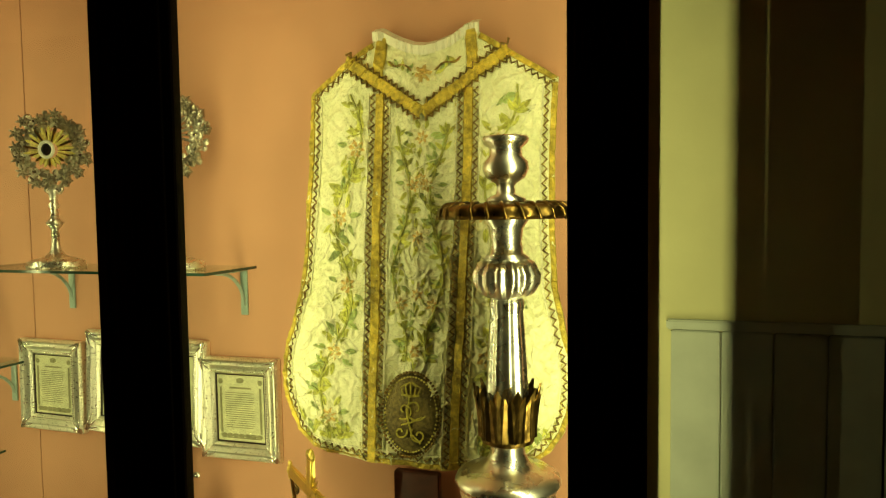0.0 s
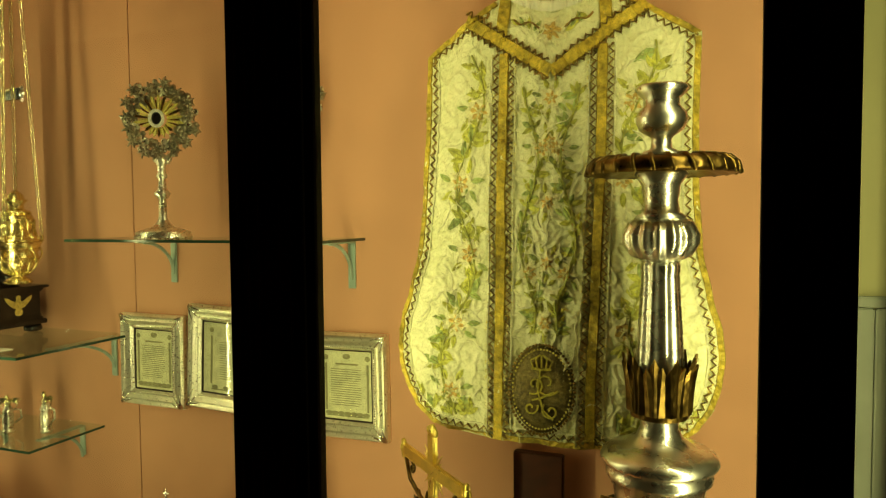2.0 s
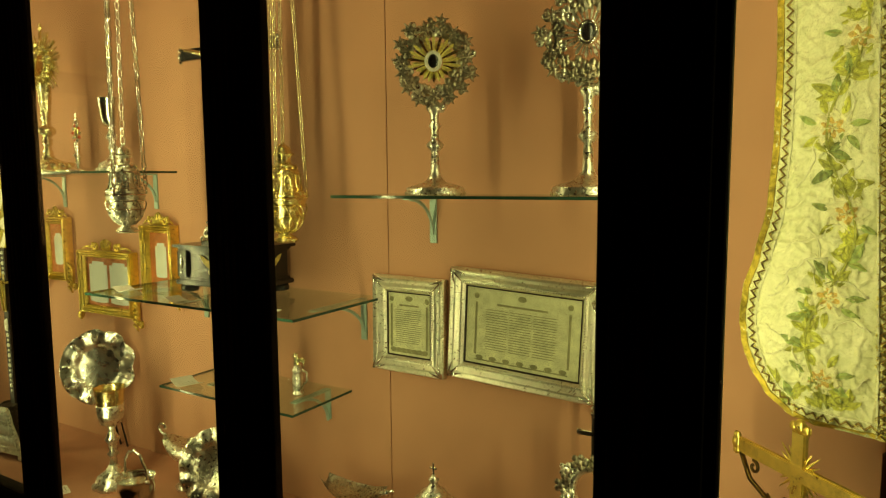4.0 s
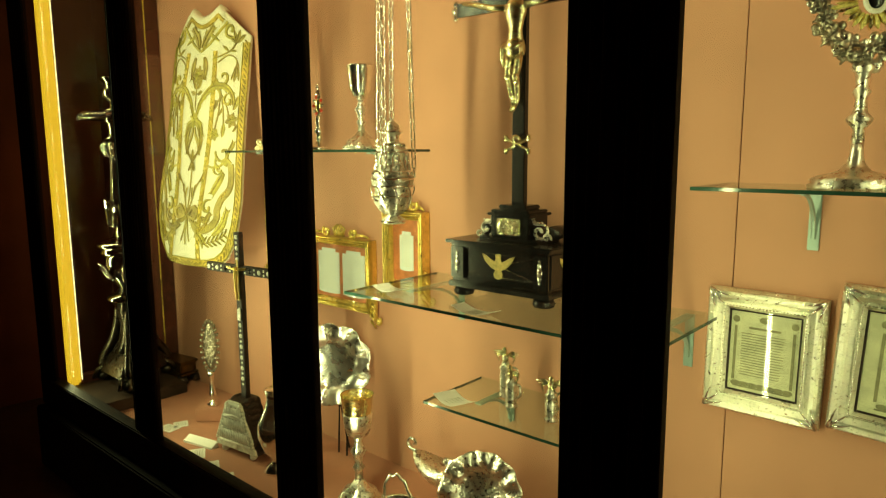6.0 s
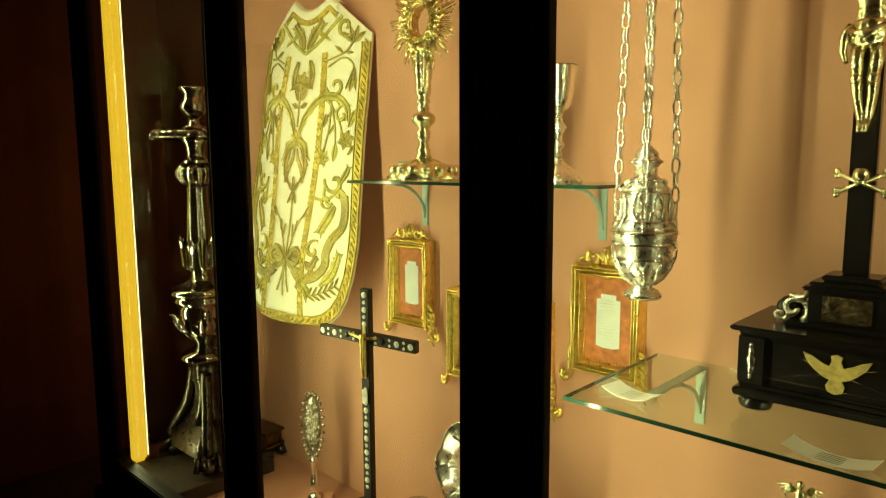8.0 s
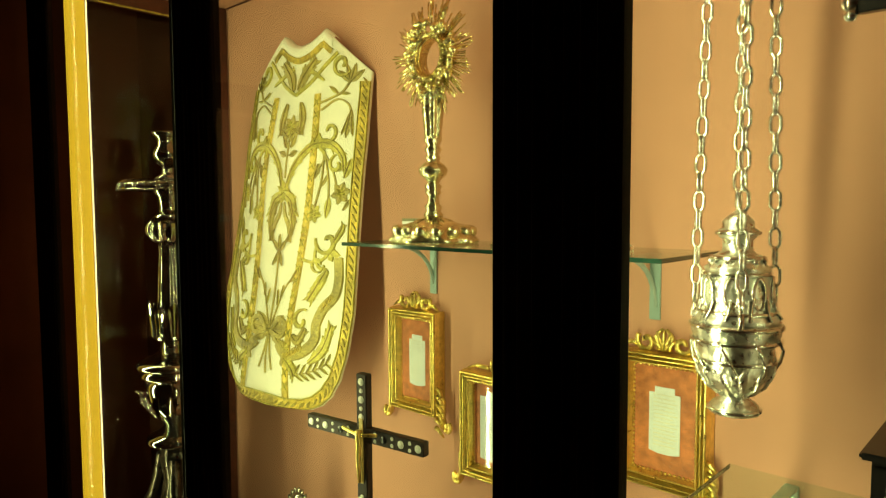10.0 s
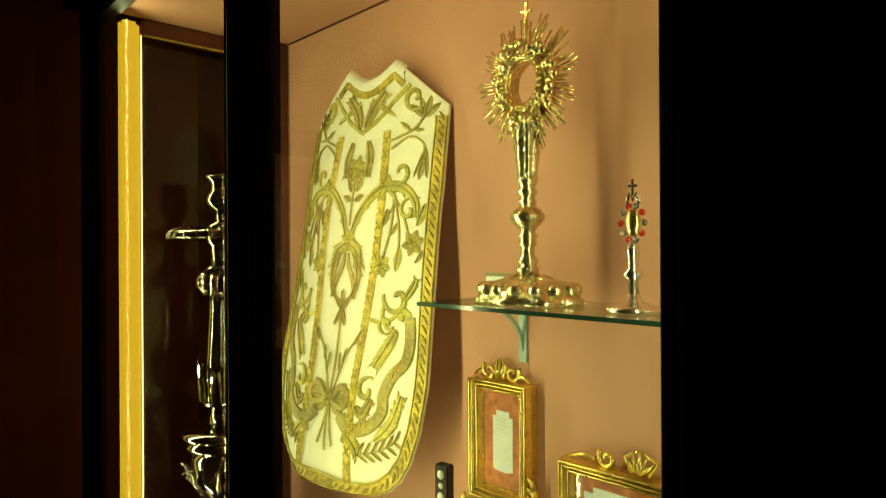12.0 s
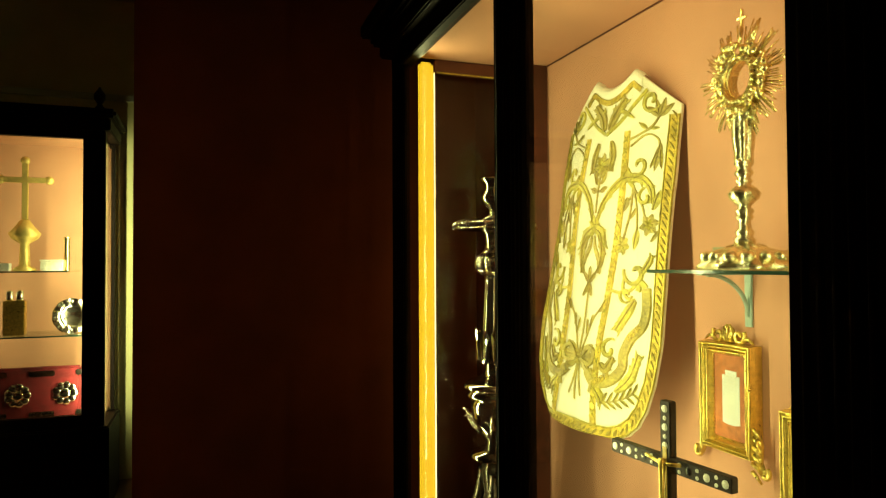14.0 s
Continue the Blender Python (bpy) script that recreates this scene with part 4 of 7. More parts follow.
    for k in range(8):
        a = 2 * math.pi * (k + 0.3) / 8
        lf = bm_new()
        tube(lf, [(math.cos(a) * r * s, math.sin(a) * r * s, z * s) for r, z in ((0.066, 0.47), (0.086, 0.495), (0.098, 0.53), (0.112, 0.535))], 0.011 * s, 6, taper=0.3)
        for d in (-0.16, 0.16):
            tube(lf, [(math.cos(a) * 0.08 * s, math.sin(a) * 0.08 * s, 0.49 * s), (math.cos(a + d) * 0.094 * s, math.sin(a + d) * 0.094 * s, 0.515 * s), (math.cos(a + d * 1.3) * 0.106 * s, math.sin(a + d * 1.3) * 0.106 * s, 0.512 * s)], 0.007 * s, 5, taper=0.3)
        part("cup_leaf", lf, PAN, T, "dark gilt leaf under the bell", smooth=True)
    P("lower_disc", [(0.034, 0.425), (0.05, 0.41), (0.085, 0.395), (0.09, 0.38), (0.075, 0.37), (0.05, 0.36)], SILVER)
    P("lower_stem", [(0.045, 0.365), (0.05, 0.33), (0.04, 0.26), (0.05, 0.20), (0.08, 0.15)], DULL_SILVER, "", seg=48, flutes=6, amp=0.05)
    for k in range(3):
        a = radians(90 + 120 * k)
        c, q = math.cos(a), math.sin(a)
        leg = [(c * r * s, q * r * s, z * s) for r, z in ((0.05, 0.33), (0.062, 0.27), (0.085, 0.20), (0.125, 0.14), (0.145, 0.11), (0.155, 0.085), (0.145, 0.07))]
        part("scroll_leg", tube(bm_new(), leg, 0.02 * s, 8), DULL_SILVER, T, "scrolled tripod leg", smooth=True)
        bm = bm_new()
        ball(bm, (c * 0.15 * s, q * 0.15 * s, 0.026 * s), 0.026 * s, 1.25, 1.25, 1.0, 12)
        for d in (-0.22, 0, 0.22):
            tube(bm, [(math.cos(a + d) * r * s, math.sin(a + d) * r * s, z * s) for r, z in ((0.125, 0.075), (0.155, 0.06), (0.178, 0.02))], 0.011 * s, 6)
        part("claw_foot", bm, DULL_SILVER, T, "dark claw foot", smooth=True)
    hexa = []
    for k in range(3):
        a = radians(90 + 120 * k)
        for d in (-0.22, 0.22):
            hexa.append((math.cos(a + d) * 0.15 * s, math.sin(a + d) * 0.15 * s))
    bm = bm_new()
    lo = [bm.verts.new((x, y, 0.055 * s)) for x, y in hexa]
    hi = [bm.verts.new((x * 0.9, y * 0.9, 0.10 * s)) for x, y in hexa]
    top_r = [bm.verts.new((x * 0.38, y * 0.38, 0.17 * s)) for x, y in hexa]
    for A, B in ((lo, hi), (hi, top_r)):
        for k in range(6):
            bm.faces.new((A[k], A[(k + 1) % 6], B[(k + 1) % 6], B[k]))
    bm.faces.new(lo)
    bm.faces.new(top_r)
    part("tripod_base", bm, DULL_SILVER, T, "tarnished three-sided base")
    return T


candlestick = altar_candlestick((-0.314, 1.288, Z0), 1.0, "tall silver altar candlestick with gilt drip pan", 0.90)
candlestick.scale = (0.96, 0.96, 1.005)
T = thing("plinth_block", "low dark wooden platform under the candlestick", "block", (-4.425, 1.33, Z0))
part("block", box(bm_new(), -0.14, 0.20, -0.24, 0.155, 0.0, 0.05, 0.003), DARK_INLAY, T)
# twin of the first, in the silver darkened to imitate shade
altar_candlestick((-4.41, 1.33, Z0 + 0.0505), 1.035, "tall silver altar candlestick, shaded by colour, beside the end pane", 1.0, SHADED_SILVER, SHADED_SILVER, SHADED_SILVER, SHADED_FOOT)


# ---- altar cards in chased silver frames ----
def frame_rails(T, w, h, wid, dep, material, lab=""):
    """Four mitred rails with a hollow moulded section, round an opening."""
    sec = [(0.0, 0.0), (0.0, 0.6), (0.12, 1.0), (0.30, 0.75), (0.45, 0.95), (0.70, 0.55), (0.86, 0.80), (1.0, 0.5), (1.0, 0.0)]
    cs = [(-w / 2, -h / 2), (w / 2, -h / 2), (w / 2, h / 2), (-w / 2, h / 2)]
    for k in range(4):
        (ax, az), (bx, bz) = cs[k], cs[(k + 1) % 4]
        bm = bm_new()
        ends = []
        for px, pz in ((ax, az), (bx, bz)):
            ends.append([bm.verts.new((px - math.copysign(u * wid, px), -d * dep, pz - math.copysign(u * wid, pz))) for u, d in sec])
        for j in range(len(sec) - 1):
            bm.faces.new((ends[0][j], ends[0][j + 1], ends[1][j + 1], ends[1][j]))
        bm.faces.new((ends[0][0], ends[0][-1], ends[1][-1], ends[1][0]))
        bm.faces.new(ends[0])
        bm.faces.new(ends[1])
        part("rail", bm, material, T, lab)


def bead_row(bm, w, h, y, r, step):
    for k in range(4):
        cs = [(-w / 2, -h / 2), (w / 2, -h / 2), (w / 2, h / 2), (-w / 2, h / 2)]
        (ax, az), (bx, bz) = cs[k], cs[(k + 1) % 4]
        n = int(math.hypot(bx - ax, bz - az) / step)
        for i in range(n):
            bmesh.ops.create_icosphere(bm, subdivisions=1, radius=r, matrix=Matrix.Translation((ax + (bx - ax) * (i + 0.5) / n, y, az + (bz - az) * (i + 0.5) / n)))
    return bm


def altar_card(x0, x1, z0, z1, roll, label, cols=1):
    w, h = x1 - x0, z1 - z0
    T = thing("altar_card", label, "picture frame", ((x0 + x1) / 2, 1.597, (z0 + z1) / 2), (0, roll, 0), group="silver altar cards")
    wid = 0.046
    frame_rails(T, w, h, wid, 0.026, FRAME_SILVER, "chased silver rail")
    part("outer_beading", bead_row(bm_new(), w - 0.006, h - 0.006, -0.018, 0.0042, 0.0092), FRAME_SILVER, T, "silver beading", smooth=True, kind="stuff")
    part("inner_beading", bead_row(bm_new(), w - 2 * wid + 0.016, h - 2 * wid + 0.016, -0.018, 0.003, 0.0068), SILVER, T, "fine silver beading", smooth=True, kind="stuff")
    for sx in (-1, 1):
        for sz in (-1, 1):
            bm = bm_new()
            for d in (-1, 0, 1):
                an = math.atan2(sz, sx) + d * 0.5 + math.pi
                c0 = Vector((sx * (w / 2 - 0.004), -0.022, sz * (h / 2 - 0.004)))
                tube(bm, [c0, c0 + 0.024 * Vector((math.cos(an), -0.1, math.sin(an))), c0 + 0.044 * Vector((math.cos(an), 0, math.sin(an)))], 0.005, 6, taper=0.3)
            part("corner_leaf", bm, SILVER, T, "silver corner leaf", smooth=True)
    iw, ih = w - 2 * wid, h - 2 * wid
    card = part("card", box(bm_new(), -iw / 2 - 0.004, iw / 2 + 0.004, -0.008, -0.004, -ih / 2 - 0.004, ih / 2 + 0.004), CARD, T, "printed card gone yellow-green")
    # dark strips stand in for the shaded gap between rails and card
    bm = bm_new()
    for sd in (-1, 1):
        box(bm, sd * (iw / 2 - 0.002) - 0.0025, sd * (iw / 2 - 0.002) + 0.0025, -0.0100, -0.0081, -ih / 2, ih / 2)
        box(bm, -iw / 2 + 0.005, iw / 2 - 0.005, -0.0100, -0.0081, sd * (ih / 2 - 0.002) - 0.0025, sd * (ih / 2 - 0.002) + 0.0025)
    part("slip", bm, DARK_INLAY, T, "dark strips for the shaded gap round the card")
    # engraved border: side columns, crest and ground
    bm = bm_new()
    for s in (-1, 1):
        box(bm, s * iw * 0.40 - 0.003, s * iw * 0.40 + 0.003, -0.0092, -0.008, -ih * 0.36, ih * 0.30)
        ball(bm, (s * iw * 0.40, -0.0085, ih * 0.38), 0.008, 1.0, 0.1, 1, 8)
    ball(bm, (0, -0.0085, ih * 0.40), 0.010, 1.3, 0.1, 0.8, 10)
    box(bm, -iw * 0.40, iw * 0.40, -0.0092, -0.008, -ih * 0.44, -ih * 0.425)
    for k in range(7):
        ball(bm, ((k - 3) * iw * 0.12, -0.0085, -ih * 0.40), 0.008, 1.4, 0.12, 0.8, 8)
    part("engraved_border", bm, INK, card, "dark engraved border", kind="stuff")
    rnd = random.Random(int(w * 1000))
    bm = bm_new()
    span = iw * 0.62
    for c in range(cols):
        cw = span / cols
        n = 17
        for k in range(n):
            zz = ih * (0.22 - 0.50 * k / (n - 1))
            e = cw * (0.86 + 0.1 * rnd.random())
            xs = -span / 2 + c * cw
            box(bm, xs, xs + e, -0.0088, -0.0081, zz - 0.0009, zz + 0.0009)
    box(bm, -span * 0.35, span * 0.35, -0.0088, -0.0081, ih * 0.28, ih * 0.305)
    part("text_lines", bm, INK, card, "lines of small print", kind="stuff")
    g = part("glazing", box(bm_new(), -iw / 2 - 0.003, iw / 2 + 0.003, -0.0125, -0.0105, -ih / 2 - 0.003, ih / 2 + 0.003), CLEAR, T, "clear glass")
    g.visible_shadow = False
    return T


altar_card(-1.938, -1.694, 0.804, 1.088, 0.6, "small silver-framed altar card hung on the salmon panel")
altar_card(-1.676, -1.250, 0.808, 1.118, 2.6, "large silver-framed altar card hung slightly askew", 3)
altar_card(-1.268, -1.016, 0.777, 1.067, -0.5, "small silver-framed altar card with an engraved eagle")


# ---- gilt carved frames ----
def gilt_frame(cx, cz, w, h, panes, label):
    T = thing("prayer_card", label, "framed card", (cx, 1.597, cz), (0, 0, 0), group="gilt altar cards")
    wid = 0.026
    frame_rails(T, w, h, wid, 0.034, GILT_WOOD, "gilded moulding")
    iw, ih = w - 2 * wid, h - 2 * wid
    mount = part("mount", box(bm_new(), -iw / 2 - 0.003, iw / 2 + 0.003, -0.012, -0.006, -ih / 2 - 0.003, ih / 2 + 0.003), LEATHER, T, "orange-brown tooled mount")
    part("mount_beading", bead_row(bm_new(), iw - 0.004, ih - 0.004, -0.014, 0.0032, 0.0085), GILT_WOOD, T, "gilt beading", smooth=True, kind="stuff")
    for k in range(panes):
        pw = iw * 0.48 if panes == 1 else iw * 0.40
        px = 0 if panes == 1 else (k - 0.5) * iw * 0.46
        ph = ih * (0.60 if panes == 1 else 0.80)
        part("text_sheet", slab(bm_new(), [(px - pw / 2, -ph / 2), (px - pw * 0.2, -ph / 2 - 0.004), (px + pw * 0.2, -ph / 2 - 0.004), (px + pw / 2, -ph / 2), (px + pw / 2, ph / 2 - 0.012), (px + pw * 0.32, ph / 2 - 0.012), (px + pw * 0.32, ph / 2), (px - pw * 0.32, ph / 2), (px - pw * 0.32, ph / 2 - 0.012), (px - pw / 2, ph / 2 - 0.012)], -0.0135, -0.0122), PALE_SHEET, mount, "white printed sheet with notched corners")
        bm = bm_new()
        for j in range(14):
            zz = ph * (0.38 - 0.78 * j / 13)
            box(bm, px - pw * 0.36, px + pw * (0.30 + 0.06 * (j % 3)), -0.0142, -0.0136, zz - 0.0006, zz + 0.0006)
        part("text_lines", bm, PAPER, mount, "faint lines of print", kind="stuff")
    for off, rad in ((0.004, 0.0032), (0.012, 0.0022), (0.021, 0.0026)):
        a, b = w / 2 - off, h / 2 - off
        yy = -0.036 if off < 0.02 else -0.030
        part("moulding_bead", tube(bm_new(), [(-a, yy, -b), (a, yy, -b), (a, yy, b), (-a, yy, b)], rad, 6, True), GILT_WOOD, T, "fine gilt bead", smooth=True)
    lf = bm_new()
    for k in range(6):
        zz = -h / 2 + 0.075 - 0.02 * k
        tube(lf, [(w / 2 - 0.006, -0.026, zz), (w / 2 + 0.010, -0.030, zz - 0.006), (w / 2 + 0.016, -0.022, zz - 0.022)], 0.0065, 6, taper=0.4)
    part("side_leaf", lf, GILT_WOOD, T, "gilt leaves down the side", smooth=True)
    y = -0.018
    z0 = h / 2
    for s in (-1, 1):
        cr = bm_new()
        tube(cr, spiral(s * w * 0.20, z0 + 0.018, 0.004, 0.020, 0 if s > 0 else 180, (400 if s > 0 else -220), y), 0.0055, 6)
        tube(cr, [(s * w * 0.28, y, z0 + 0.012), (s * w * 0.38, y, z0 + 0.014), (s * w * 0.46, y, z0 + 0.004)], 0.006, 6, taper=0.5)
        tube(cr, [(s * w * 0.05, y, z0 + 0.004), (s * w * 0.09, y, z0 + 0.03), (s * w * 0.02, y, z0 + 0.045)], 0.006, 6, taper=0.5)
        part("crest_scroll", cr, GILT_WOOD, T, "gilt crest scroll", smooth=True)
        ft = bm_new()
        tube(ft, [(s * (w / 2 - 0.004), y, -h / 2 + 0.07), (s * (w / 2 + 0.008), y, -h / 2 + 0.04), (s * (w / 2 + 0.006), y, -h / 2), (s * (w / 2 + 0.014), y, -h / 2 - 0.022)], 0.009, 8)
        tube(ft, spiral(s * (w / 2 + 0.022), -h / 2 - 0.022, 0.003, 0.014, 0 if s > 0 else 180, 420 if s > 0 else -240, y), 0.006, 6)
        part("scroll_foot", ft, GILT_WOOD, T, "gilt scrolled foot", smooth=True)
    bm = bm_new()
    for a in (-60, -30, 0, 30, 60):
        an = radians(90 + a)
        tube(bm, [(0, y, z0 + 0.006), (0.016 * math.cos(an), y - 0.004, z0 + 0.006 + 0.018 * math.sin(an)), (0.028 * math.cos(an), y, z0 + 0.008 + 0.036 * math.sin(an))], 0.006, 6, taper=0.5)
    part("crest_shell", bm, GILT_WOOD, T, "gilt shell crest", smooth=True)
    g = part("glazing", box(bm_new(), -iw / 2, iw / 2, -0.0195, -0.0180, -ih / 2, ih / 2), CLEAR, T, "clear glass")
    g.visible_shadow = False
    return T


gilt_frame(-3.578, 1.092, 0.170, 0.265, 1, "small gilt carved frame with a single prayer sheet")
gilt_frame(-3.241, 0.970, 0.345, 0.255, 2, "wide gilt carved frame with two prayer sheets")
gilt_frame(-2.912, 1.078, 0.180, 0.262, 1, "small gilt carved frame with prayer sheet behind the censer")


# ---- censers on chains ----
def chain(T, pts, r=0.0026, link=0.031, lab="silver link chain", material=None):
    """Interlocked wire links along a straight run."""
    a, b = Vector(pts[0]), Vector(pts[1])
    d = (b - a)
    n = int(d.length / (link * 0.8))
    u = d.normalized()
    s1 = u.cross(Vector((0, 1, 0))).normalized()
    s2 = u.cross(s1).normalized()
    bm = bm_new()
    for k in range(n):
        c = a + d * (k + 0.5) / n
        sd = s1 if k % 2 else s2
        hw, hl = link * 0.20, link * 0.42
        loop = [c + u * hl * cu + sd * hw * cs for cu, cs in ((1, 0.5), (0.6, 1), (-0.6, 1), (-1, 0.5), (-1, -0.5), (-0.6, -1), (0.6, -1), (1, -0.5))]
        tube(bm, loop, r, 5, True)
    part("chain", bm, material or SILVER, T, lab, smooth=True)


def censer(at, R, H, material, chased, top, spread, label, plain=False, fine=False):
    T = thing("censer", label, "censer", at)
    p = [(0.02, 0), (0.56, 0.0), (0.60, 0.02), (0.50, 0.05), (0.30, 0.075), (0.34, 0.10), (0.66, 0.14), (0.86, 0.21), (0.90, 0.28), (0.85, 0.33), (0.96, 0.36), (1.03, 0.42), (1.03, 0.45)]
    part("bowl", lathe(bm_new(), [(r * R, z * H) for r, z in p], 40), chased, T, smooth=True)
    p = [(1.0, 0.452), (0.96, 0.48), (0.80, 0.52), (0.76, 0.62), (0.70, 0.70), (0.76, 0.715), (0.66, 0.73), (0.56, 0.75), (0.58, 0.77), (0.44, 0.785), (0.34, 0.80), (0.34, 0.85), (0.46, 0.875), (0.46, 0.895), (0.36, 0.91), (0.36, 0.94), (0.22, 0.97), (0.03, 1.0)]
    lid = part("lid", lathe(bm_new(), [(r * R, z * H) for r, z in p], 40), chased, T, "pierced domed lid", smooth=True)
    for zz, rr in ((0.50, 0.95), (0.56, 0.88), (0.62, 0.83), (0.66, 0.80), (0.75, 0.6)) if plain else ():
        part("lid_rib", tube(bm_new(), [(R * rr * math.cos(q), R * rr * math.sin(q), H * zz) for q in [2 * math.pi * j / 32 for j in range(32)]], 0.0034, 6, True), material, lid, "ribbed ring", smooth=True)
    for k in range(0 if plain else 8):
        a = 2 * math.pi * k / 8 + 0.2
        rr = 0.775 * R
        ring = [(rr * math.cos(a + 0.20 * math.cos(q)) * 1.0, rr * math.sin(a + 0.20 * math.cos(q)), H * (0.60 + 0.075 * math.sin(q))) for q in [2 * math.pi * j / 14 for j in range(14)]]
        part("lid_boss", tube(bm_new(), ring, 0.0028, 5, True), material, lid, "raised oval opening", smooth=True)
        part("scroll", tube(bm_new(), [(R * f * math.cos(a + o), R * f * math.sin(a + o), H * z) for f, o, z in ((1.0, -0.25, 0.38), (1.05, -0.1, 0.33), (0.98, 0.05, 0.27), (0.86, 0.2, 0.22), (0.80, 0.05, 0.20))], 0.0022, 6), material, T, "raised scroll", smooth=True)
    for rr, zz in ((0.97, 0.365), (0.89, 0.27), (0.87, 0.505), (0.72, 0.69), (0.57, 0.765), (0.57, 0.02), (1.01, 0.435), (0.46, 0.885)):
        part("band", tube(bm_new(), [(R * rr * 1.02 * math.cos(q), R * rr * 1.02 * math.sin(q), H * zz) for q in [2 * math.pi * j / 32 for j in range(32)]], 0.0032, 6, True), material, T, "raised band", smooth=True)
    for k in range(0 if plain else 12):
        a = 2 * math.pi * k / 12
        part("bowl_leaf", tube(bm_new(), [(R * f * math.cos(a + o), R * f * math.sin(a + o), H * z) for f, o, z in ((0.36, 0, 0.10), (0.66, 0.06, 0.145), (0.86, -0.06, 0.21), (0.91, 0.10, 0.26))], 0.0046, 6, taper=0.45), chased, T, "chased leaf lobe", smooth=True)
        part("lid_leaf", tube(bm_new(), [(R * f * math.cos(a + o), R * f * math.sin(a + o), H * z) for f, o, z in ((0.98, 0.1, 0.475), (0.84, 0.16, 0.52), (0.79, 0.2, 0.57), (0.80, 0.26, 0.55))], 0.0036, 6), material, lid, "chased leaf curl", smooth=True)
        part("crown_bead", ball(bm_new(), (R * 0.60 * math.cos(a), R * 0.60 * math.sin(a), H * 0.748), 0.0045, 1, 1, 1.2, 8), material, lid, "beaded ring", smooth=True)
    for k in range(3):
        a = 2 * math.pi * k / 3 + 0.95
        part("lug", tube(bm_new(), [(R * math.cos(a), R * math.sin(a), 0.44 * H), (1.09 * R * math.cos(a), 1.09 * R * math.sin(a), 0.46 * H), (1.06 * R * math.cos(a), 1.06 * R * math.sin(a), 0.52 * H)], 0.004, 6), material, T, smooth=True)
        chain(T, ((1.05 * R * math.cos(a), 1.05 * R * math.sin(a), 0.53 * H), (spread * math.cos(a), spread * math.sin(a), top - at[2])), 0.0018 if fine else 0.0026, 0.022 if fine else 0.031, lab="", material=SILVER_GILT if fine else material)
    chain(T, ((0, 0, 1.0 * H), (-0.004, 0.012, top - at[2])), 0.0018 if fine else 0.0026, 0.022 if fine else 0.031, lab="", material=SILVER_GILT if fine else material)
    part("chain_cap", lathe(bm_new(), [(0.006, -0.01), (spread * 1.25, -0.006), (spread * 1.1, 0.006), (0.012, 0.016), (0.006, 0.03)], 24, at=(0, 0, top - at[2])), material, T, smooth=True)
    part("hook", tube(bm_new(), [(0, 0, top - at[2] + 0.028), (0, 0, Z1 - at[2] - 0.001)], 0.003, 6), material, T)
    return T


censer((-2.688, 1.303, 1.207), 0.056, 0.275, SILVER, CHASED, 2.12, 0.040, "chased silver censer hanging from four link chains")
censer((-2.026, 1.315, 1.203), 0.056, 0.262, GOLD, GOLD, 2.13, 0.022, "gilt pierced censer hanging from fine chains above the shelf", False, True)


